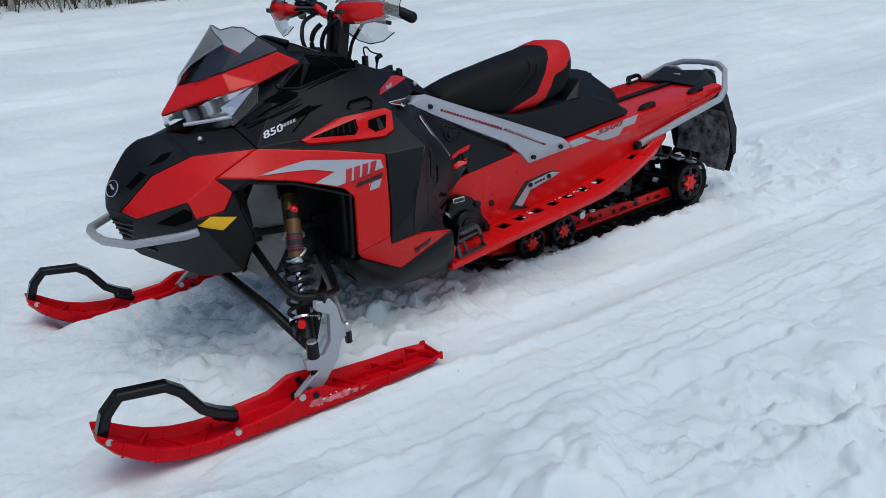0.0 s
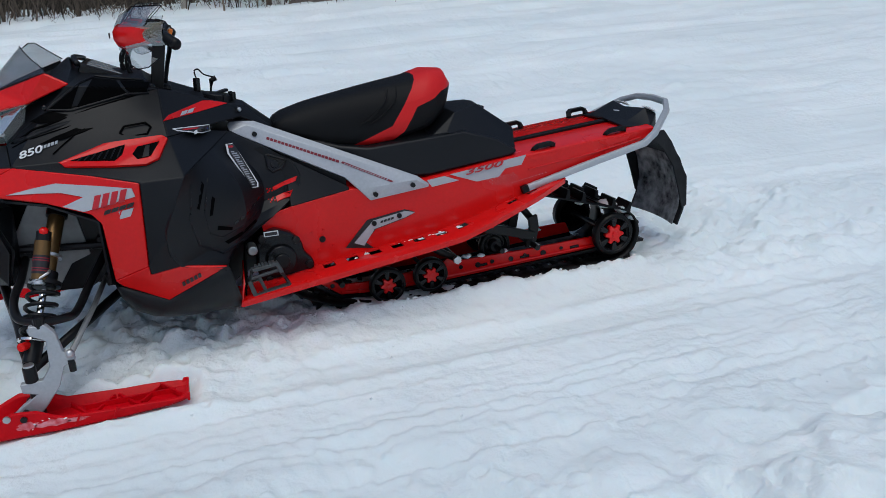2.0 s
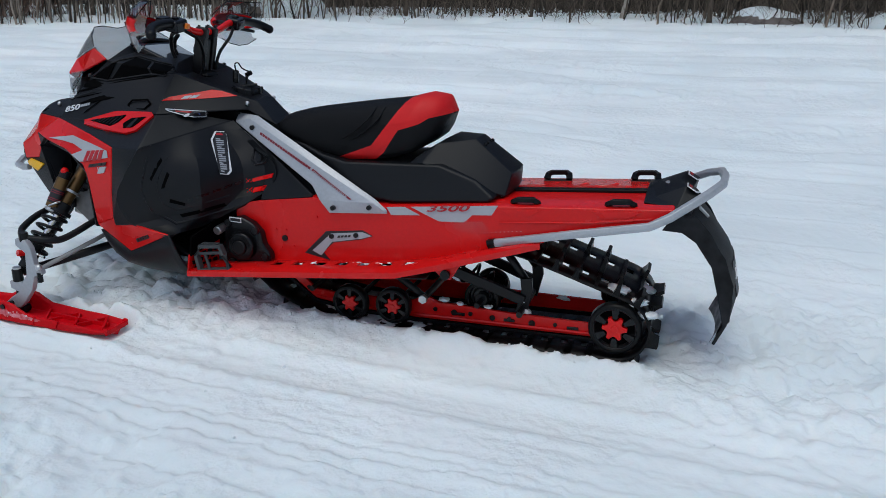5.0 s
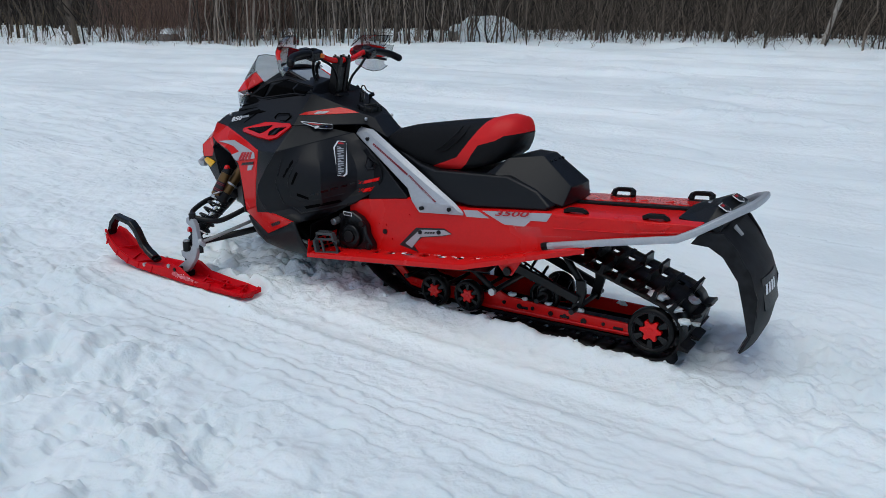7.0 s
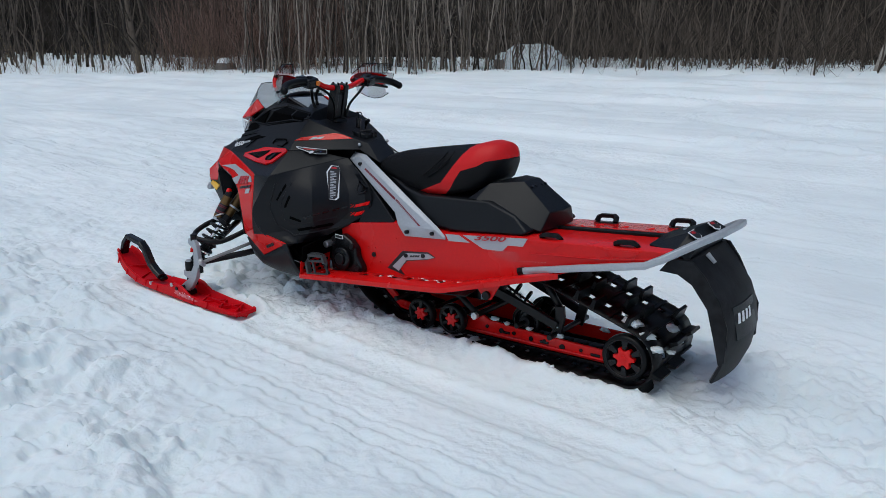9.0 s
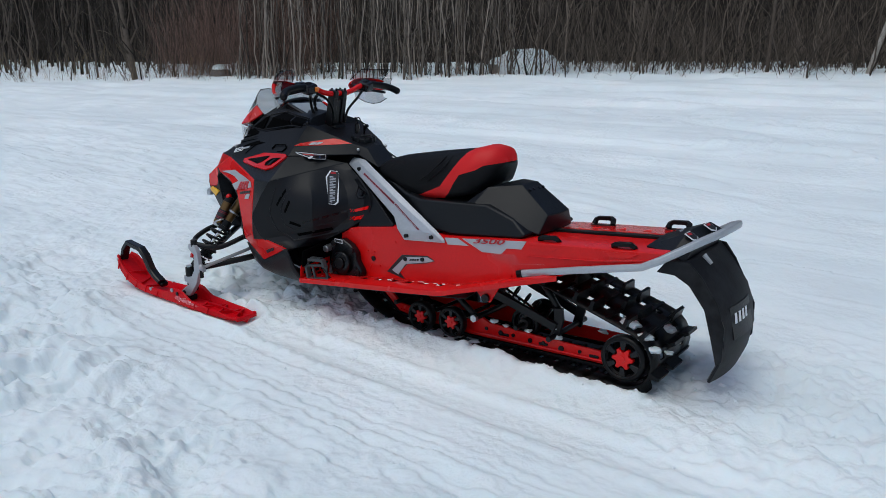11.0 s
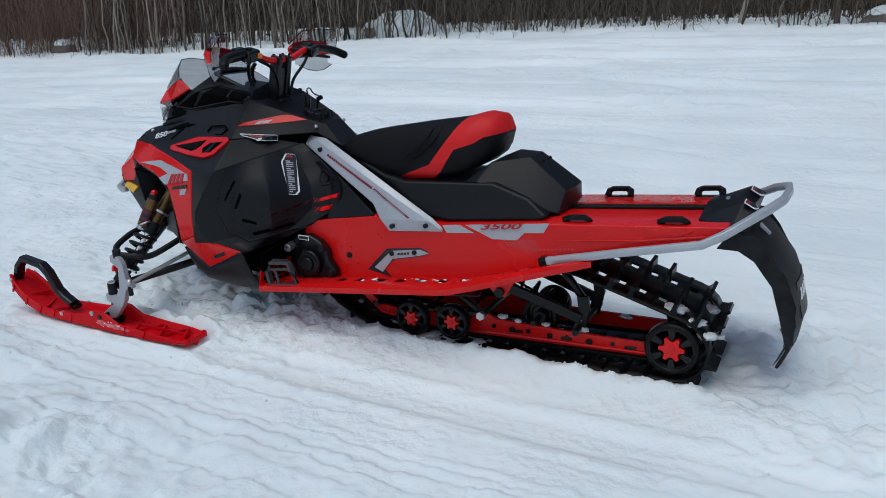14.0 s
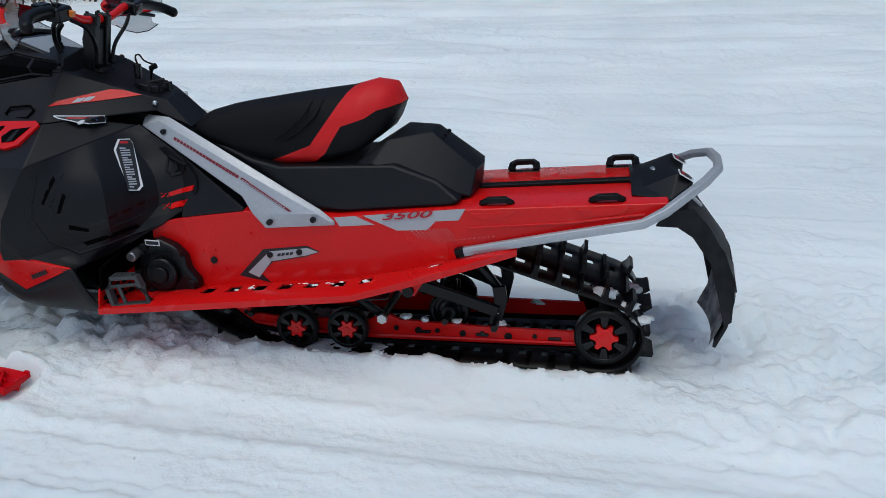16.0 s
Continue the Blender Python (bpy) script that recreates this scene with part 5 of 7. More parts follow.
    add("steering_boot", box(0.07, 0.08, 0.026, pose(0.052, 0, 0.848, 0, 14, 0)), RUBBER, None, "black rubber steering boot", bevel=0.015)
    add("hose_loop", tube([(-0.02, -0.05, 0.985), (-0.045, -0.04, 0.96), (-0.05, -0.03, 0.92), (-0.03, -0.03, 0.88)], 0.008, 8, 5), RUBBER, smooth=True)


build_bars()


# ---- skis and front suspension ----
def build_ski(s):
    yc = -0.535 * s
    low = [(-0.992, 0.142), (-0.97, 0.112), (-0.944, 0.078), (-0.90, 0.044), (-0.857, 0.020), (-0.80, 0.001), (-0.74, -0.008), (-0.58, -0.010), (-0.35, -0.012), (-0.18, -0.010), (-0.06, -0.003), (0.0, 0.004)]
    wall = [(-0.978, 0.020), (-0.944, 0.046), (-0.86, 0.046), (-0.7, 0.040), (-0.52, 0.052), (-0.46, 0.082), (-0.40, 0.078), (-0.34, 0.046), (-0.1, 0.030), (-0.03, 0.019), (0.0, 0.015)]
    half = [(-0.992, 0.035), (-0.96, 0.058), (-0.9, 0.066), (-0.7, 0.066), (-0.3, 0.066), (-0.05, 0.064), (-0.015, 0.058), (0.0, 0.050)]
    rings = []
    fine = [-0.978 + i * 0.0306 for i in range(33)]
    for x in fine:
        x = min(x, 0.0)
        z, h, w = bend(low, x), bend(half, x), bend(wall, x)
        f = z + min(0.020, w * 0.5)
        sec = [(-h * 0.75, z), (-h, z + 0.012), (-h, z + w), (-h + 0.008, z + w + 0.003), (-h + 0.016, z + w - 0.004), (-h * 0.6, f), (0, f + 0.004), (h * 0.6, f), (h - 0.016, z + w - 0.004), (h - 0.008, z + w + 0.003), (h, z + w), (h, z + 0.012), (h * 0.75, z), (0.014, z), (0, z - 0.014), (-0.014, z)]
        rings.append([(x, yc + y, zz) for y, zz in sec])
    ski = add("ski", loft(rings), RED_PLASTIC, None, "red plastic ski with ribs and loop handle", bevel=0.002)
    for i, x in enumerate((-0.88, -0.80, -0.72, -0.30, -0.235, -0.17, -0.105, -0.05)):
        z = bend(low, x) + 0.031
        r = box(0.007, 0.10, 0.012, pose(x, yc, z - 0.005, 0, 0, 32 if i % 2 else -32))
        part("rib", r, RED_PLASTIC, ski)
    part("rib", box(0.25, 0.007, 0.014, pose(-0.16, yc, 0.020)), RED_PLASTIC, ski)
    for x in (-0.93, -0.86, -0.78, -0.70, -0.60, -0.30, -0.2):
        part("flank_rib", box(0.006, 0.006, 0.036, pose(x, yc - 0.067, bend(low, x) + 0.03, 0, 25, 0)), RED_PLASTIC, ski)
    hp = [(-0.968, 0.120), (-0.945, 0.178), (-0.908, 0.215), (-0.800, 0.200), (-0.765, 0.172), (-0.722, 0.105), (-0.685, 0.078), (-0.640, 0.056)]
    path = [(x, yc - 0.012 * s, z) for x, z in hp]
    handle = part("ski_handle", tube(path, 0.015, section=[(-0.020, -0.009), (-0.014, -0.0135), (0.014, -0.0135), (0.020, -0.009), (0.020, 0.009), (0.014, 0.0135), (-0.014, 0.0135), (-0.020, 0.009)]), GLOSS, ski, "black plastic loop handle", bevel=0.002)
    part("handle_foot", box(0.075, 0.045, 0.026, pose(-0.665, yc, 0.054, 0, 28, 0)), GLOSS, ski, "black foot of the handle", bevel=0.012)
    for x, z in ((-0.955, 0.125), (-0.655, 0.030)):
        for k in (1, -1):
            b = cyl(0.009, (x, yc - k * 0.055, z), (x, yc - k * (0.0685 if x > -0.9 else 0.057), z), 12)
            part("bolt", b, ALU, ski, "bright bolt")
    part("pivot_bolt", cyl(0.009, (-0.43, yc - 0.071, 0.052), (-0.43, yc + 0.071, 0.052), 10), STEEL, ski)
    for k in (1, -1):
        horn = loft([[(x, yc + k * (0.050 + y), z) for x, y, z in ((-0.022, -0.008, 0.012), (-0.022, 0.006, 0.012), (0.002, 0.004, 0.014), (0.002, -0.008, 0.014))], [(x, yc + k * (0.050 + y), z) for x, y, z in ((-0.012, -0.005, 0.030), (-0.012, 0.003, 0.030), (0.003, 0.003, 0.029), (0.003, -0.005, 0.029))]])
        part("tail_horn", horn, RED_PLASTIC, ski, bevel=0.002)
    part("tail_lip", box(0.008, 0.112, 0.018, pose(-0.003, yc, 0.014)), RED_PLASTIC, ski, bevel=0.003)
    part("saddle_bolt", cyl(0.010, (-0.47, yc - 0.0715, 0.062), (-0.47, yc - 0.066, 0.062), 10), ALU, ski)
    part("ski_rubber", box(0.09, 0.036, 0.03, pose(-0.43, yc, 0.028)), RUBBER, ski, bevel=0.01)
    return ski


for sgn in (1, -1):
    build_ski(sgn)


def helix(a, b, r, turns, wire, n=16):
    a, b = Vector(a), Vector(b)
    d = (b - a).normalized()
    u = d.cross(Vector((1, 0, 0))).normalized()
    w = d.cross(u)
    m = int(turns * n)
    return tube([a.lerp(b, i / m) + u * r * math.cos(2 * math.pi * i / n) + w * r * math.sin(2 * math.pi * i / n) for i in range(m + 1)], wire, 7)


def build_suspension(s):
    def p(x, y, z):
        return (x, -y * s, z)
    out = [(-0.378, 0.300), (-0.335, 0.299), (-0.316, 0.272), (-0.306, 0.212), (-0.282, 0.202), (-0.280, 0.178), (-0.312, 0.168), (-0.332, 0.112), (-0.372, 0.060), (-0.395, 0.036), (-0.475, 0.036), (-0.440, 0.066), (-0.395, 0.098), (-0.428, 0.108), (-0.430, 0.136), (-0.372, 0.138), (-0.348, 0.172), (-0.342, 0.252), (-0.380, 0.274)]
    bm = prism(out, -0.537 * s, -0.560 * s)
    spindle = add("spindle", bm, SILVER, None, "grey forged ski spindle", bevel=0.004)
    part("ball_joint", cyl(0.018, p(-0.400, 0.548, 0.135), p(-0.400, 0.548, 0.182), 14), STEEL, spindle, bevel=0.004)
    part("joint_cap", cyl(0.014, p(-0.400, 0.548, 0.182), p(-0.400, 0.548, 0.188), 14), ALU, spindle)
    part("nut", cyl(0.011, p(-0.405, 0.548, 0.072), p(-0.402, 0.548, 0.108), 6), STEEL, spindle)
    part("ball_joint", cyl(0.016, p(-0.352, 0.545, 0.288), p(-0.352, 0.545, 0.322), 14), STEEL, spindle, bevel=0.004)
    up = add("upper_arm", tube([p(-0.352, 0.54, 0.303), p(-0.398, 0.509, 0.304), p(-0.418, 0.475, 0.317), p(-0.423, 0.407, 0.340), p(-0.415, 0.313, 0.360), p(-0.41, 0.19, 0.40)], 0.012, 10, 5), STEEL, None, "black tubular suspension arm", smooth=True)
    part("arm_leg", tube([p(-0.350, 0.54, 0.301), p(-0.292, 0.500, 0.288), p(-0.266, 0.448, 0.285), p(-0.232, 0.329, 0.324), p(-0.18, 0.19, 0.385)], 0.012, 10, 5), STEEL, up, smooth=True)
    lo = add("lower_arm", tube([p(-0.400, 0.535, 0.165), p(-0.44, 0.36, 0.235), p(-0.495, 0.17, 0.305)], 0.015, 10), STEEL, None, "black tubular suspension arm", smooth=True)
    part("arm_leg", tube([p(-0.395, 0.53, 0.165), p(-0.27, 0.34, 0.20), p(-0.16, 0.18, 0.235)], 0.015, 10), STEEL, lo, smooth=True)
    part("shock_mount", box(0.05, 0.03, 0.05, pose(-0.40, -0.49 * s, 0.20, 20 * s, 0, 0)), STEEL, lo, bevel=0.008)
    rod = add("tie_rod", tube([p(-0.292, 0.555, 0.196), p(-0.235, 0.34, 0.25), p(-0.20, 0.18, 0.29)], 0.008, 10), PLATE, None, "grey tie rod", smooth=True)
    part("rod_end", ball(0.012, p(-0.291, 0.556, 0.203)), ALU, rod, smooth=True)
    part("rod_nut", cyl(0.010, p(-0.291, 0.556, 0.150), p(-0.291, 0.556, 0.185), 6), STEEL, rod)
    # shock absorber
    t, b = Vector(p(-0.295, 0.262, 0.520)), Vector(p(-0.396, 0.510, 0.185))
    shock = add("shock_absorber", cyl(0.023, t, t.lerp(b, 0.42), 18), BRONZE, None, "bronze shock absorber with black coil spring", smooth=False)
    part("collar", cyl(0.031, t.lerp(b, 0.40), t.lerp(b, 0.52), 18), STEEL, shock, bevel=0.003)
    part("clamp_ring", cyl(0.034, t.lerp(b, 0.28), t.lerp(b, 0.30), 18), ALU, shock)
    part("upper_perch", cyl(0.044, t.lerp(b, 0.47), t.lerp(b, 0.50), 20), STEEL, shock)
    part("rod", cyl(0.010, t.lerp(b, 0.5), t.lerp(b, 0.9), 12), CHROME, shock, "bright piston rod")
    part("bump_stop", cyl(0.02, t.lerp(b, 0.80), t.lerp(b, 0.87), 14), RUBBER, shock)
    part("spring", helix(t.lerp(b, 0.49), t.lerp(b, 0.88), 0.040, 5.0, 0.0060), STEEL, shock, "black coil spring", smooth=True)
    part("lower_perch", cyl(0.044, t.lerp(b, 0.87), t.lerp(b, 0.892), 24), CHROME, shock, "bright lower spring perch", bevel=0.002)
    part("lower_body", cyl(0.024, t.lerp(b, 0.885), t.lerp(b, 1.03), 14), STEEL, shock, bevel=0.004)
    part("lower_eye", cyl(0.020, t.lerp(b, 0.89), b, 12), STEEL, shock)
    part("adjuster", cyl(0.012, Vector(p(-0.40, 0.50, 0.225)), Vector(p(-0.412, 0.525, 0.232)), 12), RED, shock, "red adjuster knob")
    r0, r1 = Vector(p(-0.328, 0.358, 0.478)), Vector(p(-0.352, 0.405, 0.380))
    can = part("reservoir", cyl(0.022, r0, r1, 18), BRONZE, shock, "bronze gas reservoir")
    part("decal", cyl(0.0226, r0.lerp(r1, 0.38), r0.lerp(r1, 0.86), 18, caps=False), DECAL_BLACK, shock, "black label band")
    for u in (0.44, 0.50, 0.70, 0.76):
        part("decal_mark", cyl(0.0230, r0.lerp(r1, u), r0.lerp(r1, u + 0.03), 18, caps=False), DECAL_WINE, shock)
    part("reservoir_end", cyl(0.018, r1, r1.lerp(r0, -0.14), 14), ALU, shock, "bare metal end", bevel=0.003)
    part("clamp_bead", tube([r0.lerp(r1, 0.92) + Vector((0.029 * math.cos(k * 0.5236), 0.020 * math.sin(k * 0.5236) * s, 0.012 * math.cos(k * 0.5236))) for k in range(13)], 0.004, 6), ALU, shock, smooth=True)
    part("reservoir_head", cyl(0.020, r0, r0 + (r0 - r1) * 0.25, 14), STEEL, shock)
    part("adjuster", ball(0.014, r0 + (r0 - r1) * 0.27 + Vector(p(0.0, 0.010, 0.0))), RED, shock, "red adjuster knob")
    part("shock_top", cyl(0.03, t, t.lerp(b, -0.12), 14), STEEL, shock)


for sgn in (1, -1):
    build_suspension(sgn)
frame_plate = prism([(-0.16, 0.56), (-0.14, 0.300), (-0.20, 0.288), (-0.25, 0.258), (-0.36, 0.265), (-0.36, 0.58)], -0.19, 0.19)
add("bay_wall", frame_plate, STEEL, None, "dark wall of the arch", bevel=0.01)
for sgn in (1, -1):
    add("subframe_plate", prism([(-0.455, 0.325), (-0.475, 0.360), (-0.425, 0.470), (-0.360, 0.580), (-0.285, 0.580), (-0.250, 0.500), (-0.232, 0.372), (-0.290, 0.350), (-0.340, 0.275), (-0.376, 0.258)], -0.197 * sgn, -0.191 * sgn), PLATE, None, "bare aluminium chassis plate", bevel=0.002)
frame_plate = prism([(-0.47, 0.29), (-0.40, 0.50), (-0.365, 0.52), (-0.365, 0.27)], -0.185, 0.185)
add("subframe", frame_plate, ALU, None, "bare aluminium subframe", bevel=0.01)
for sgn in (1, -1):
    add("subframe_brace", tube([(-0.42, -0.215 * sgn, 0.42), (-0.17, -0.215 * sgn, 0.40)], 0.012, 8), STEEL)
    add("arm_bracket", box(0.07, 0.03, 0.04, pose(-0.41, -0.205 * sgn, 0.41)), STEEL, None, bevel=0.004)
    add("arm_bracket", box(0.07, 0.03, 0.04, pose(-0.17, -0.205 * sgn, 0.41)), STEEL, None, bevel=0.004)
    add("arm_bracket", box(0.08, 0.03, 0.04, pose(-0.16, -0.205 * sgn, 0.285)), STEEL, None, bevel=0.004)
    add("inner_arch", faces([((-0.165, -0.42 * sgn, 0.53), (-0.165, -0.40 * sgn, 0.33), (-0.10, -0.22 * sgn, 0.25), (-0.10, -0.22 * sgn, 0.60)), ((-0.165, -0.42 * sgn, 0.53), (-0.10, -0.22 * sgn, 0.60), (-0.42, -0.20 * sgn, 0.63), (-0.42, -0.31 * sgn, 0.60), (-0.30, -0.35 * sgn, 0.58))]), BLACK, None, "black inner arch", thick=0.008)


# ---- track and rear suspension ----
def track_line():
    """The belt's line in x and z, evenly spaced."""
    pts = []
    for i in range(13):
        a = math.radians(-95 + i * (168 / 12))
        pts.append((1.664 + 0.105 * math.cos(a), 0.143 + 0.105 * math.sin(a)))
    pts += [(1.35, 0.345), (1.0, 0.405), (0.6, 0.435)]
    for i in range(9):
        a = math.radians(90 + i * 16)
        pts.append((0.36 + 0.10 * math.cos(a), 0.335 + 0.10 * math.sin(a)))
    pts += [(0.335, 0.165), (0.42, 0.100), (0.51, 0.058), (0.62, 0.032), (0.74, 0.016), (0.90, 0.018), (1.3, 0.028)]
    pts.append(pts[0])
    seg = [0]
    for a, b in zip(pts, pts[1:]):
        seg.append(seg[-1] + math.dist(a, b))
    total, n = seg[-1], 96
    out = []
    for k in range(n):
        d = total * k / n
        for i in range(len(pts) - 1):
            if d <= seg[i + 1]:
                u = (d - seg[i]) / (seg[i + 1] - seg[i])
                out.append((pts[i][0] + (pts[i + 1][0] - pts[i][0]) * u, pts[i][1] + (pts[i + 1][1] - pts[i][1]) * u))
                break
    return out


def build_track():
    line = track_line()
    n = len(line)
    ys = [-0.19, -0.110, -0.073, -0.018, 0.018, 0.073, 0.110, 0.19]
    bm = bmesh.new()
    grid = [[bm.verts.new((x, y, z)) for y in ys] for x, z in line]
    for i in range(n):
        for j in range(len(ys) - 1):
            if j in (1, 5) and i % 2:
                continue
            bm.faces.new((grid[i][j], grid[(i + 1) % n][j], grid[(i + 1) % n][j + 1], grid[i][j + 1]))
    bmesh.ops.recalc_face_normals(bm, faces=bm.faces)
    belt = add("track", bm, RUBBER, None, "black rubber drive track with tall lugs", thick=-0.006, smooth=True)
    lug = bmesh.new()
    r = [(-0.5, -0.5, 0), (0.5, -0.5, 0), (0.5, 0.5, 0), (-0.5, 0.5, 0)]
    loft([[(x * 0.026, y * 0.105, 0.0) for x, y, _ in r], [(x * 0.014, y * 0.098, 0.022) for x, y, _ in r], [(x * 0.012 + 0.002, y * 0.088, 0.040) for x, y, _ in r]], lug)
    tall = mesh_of("lug", lug, RUBBER)
    rod = mesh_of("cross_bar", box(0.012, 0.37, 0.012), RUBBER)
    clip = mesh_of("guide_clip", box(0.016, 0.026, 0.012), STEEL)
    for i in range(0, n, 2):
        (x0, z0), (x1, z1) = line[i - 1], line[(i + 1) % n]
        x, z = line[i]
        d = Vector((x1 - x0, 0, z1 - z0)).normalized()
        nrm = Vector((d.z, 0, -d.x))
        if nrm.dot(Vector((x - 1.0, 0, (z - 0.22) * 4))) < 0:
            nrm = -nrm
        side = nrm.cross(d)
        m = Matrix((d, side, nrm)).transposed().to_4x4()
        for k, y in enumerate((-0.135, 0.0, 0.135)):
            if (i // 2) % 3 == k:
                continue
            ob = new("lug", tall)
            ob.parent = belt
            ob.matrix_local = Matrix.Translation((x, y, z)) @ m
        ob = new("cross_bar", rod)
        ob.parent = belt
        ob.matrix_local = Matrix.Translation(Vector((x, 0, z)) + nrm * 0.006) @ m
        for y in (-0.091, 0.091):
            ob = new("guide_clip", clip)
            ob.parent = belt
            ob.matrix_local = Matrix.Translation(Vector((x, y, z)) - nrm * 0.004) @ m


build_track()


def build_wheel(x, y0, y1, z, r, hub, spokes=True):
    """A wheel whose outer face lies at y0."""
    s = 1 if y1 > y0 else -1
    w = abs(y1 - y0)
    prof = [(0.003, r * 0.80), (0.0, r * 0.84), (0.002, r * 0.93), (0.007, r * 0.985), (0.013, r), (w - 0.008, r), (w, r * 0.95), (w, r * 0.75), (0.016, r * 0.72), (0.010, r * 0.78)]
    rings = []
    n = 40
    for i in range(n + 1):
        a = 2 * math.pi * i / n
        rings.append([(x + q * math.cos(a), y0 + s * d, z + q * math.sin(a)) for d, q in prof])
    wheel = add("wheel", loft(rings, caps=False), RUBBER, None, "black wheel with red star hub" if spokes else "black idler wheel", smooth=False)
    part("rim_bead", tube([(x + r * 0.80 * math.cos(6.2832 * i / n), y0 + s * 0.004, z + r * 0.80 * math.sin(6.2832 * i / n)) for i in range(n + 1)], 0.0035, 6), GLOSS, wheel, smooth=True)
    # behind spokes the disc is near-black, for the shade between them
    part("disc", cyl(r * 0.78, (x, y0 + s * 0.020, z), (x, y0 + s * (w - 0.004), z), 28), SHADE_BLACK if spokes else GLOSS, wheel)
    if spokes:
        star = []
        for i in range(24):
            a = 2 * math.pi * (i - 0.5) / 24
            q = hub * (1.0 if i % 4 in (0, 1) else 0.66)
            star.append((x + q * math.cos(a), z + q * math.sin(a)))
        part("hub", prism(star, y0 + s * 0.002, y0 + s * 0.03), RED, wheel, "red star-shaped hub", bevel=0.002)
        part("axle_cap", cyl(hub * 0.30, (x, y0 - s * 0.001, z), (x, y0 + s * 0.01, z), 12), RED, wheel, bevel=0.0015)
        for i in range(6):
            # each spoke: a raised wedge with sloping flanks between two arms of the hub
            a = 2 * math.pi * (i + 0.5 + 0.04) / 6
            u, v = Vector((math.cos(a), 0, math.sin(a))), Vector((-math.sin(a), 0, math.cos(a)))
            c = Vector((x, 0, z))

            def ring(k, d):
                return [tuple(q + Vector((0, y0 + s * d, 0))) for q in (c + u * r * 0.79 - v * r * 0.24 * k, c + u * r * 0.79 + v * r * 0.24 * k, c + u * hub * 0.82 + v * hub * 0.26 * k, c + u * hub * 0.82 - v * hub * 0.26 * k)]
            part("spoke", loft([ring(1.0, 0.020), ring(0.62, 0.004)]), GLOSS, wheel, bevel=0.0015)
    else:
        part("hub", cyl(r * 0.35, (x, y0 - s * 0.006, z), (x, y0 + s * 0.02, z), 16), STEEL, wheel, bevel=0.003)
        part("groove", tube([(x + r * 0.56 * math.cos(6.2832 * i / 28), y0 + s * 0.018, z + r * 0.56 * math.sin(6.2832 * i / 28)) for i in range(29)], 0.004, 6), RUBBER, wheel, smooth=True)


for sgn in (1, -1):
    build_wheel(1.662, -0.192 * sgn, -0.150 * sgn, 0.146, 0.086, 0.041)
    build_wheel(0.890, -0.188 * sgn, -0.150 * sgn, 0.102, 0.066, 0.030)
    build_wheel(0.724, -0.186 * sgn, -0.150 * sgn, 0.088, 0.068, 0.030)
    build_wheel(1.190, -0.088 * sgn, -0.055 * sgn, 0.140, 0.065, 0.03, False)
    build_wheel(1.08, -0.155 * sgn, -0.125 * sgn, 0.335, 0.055, 0.03, False)


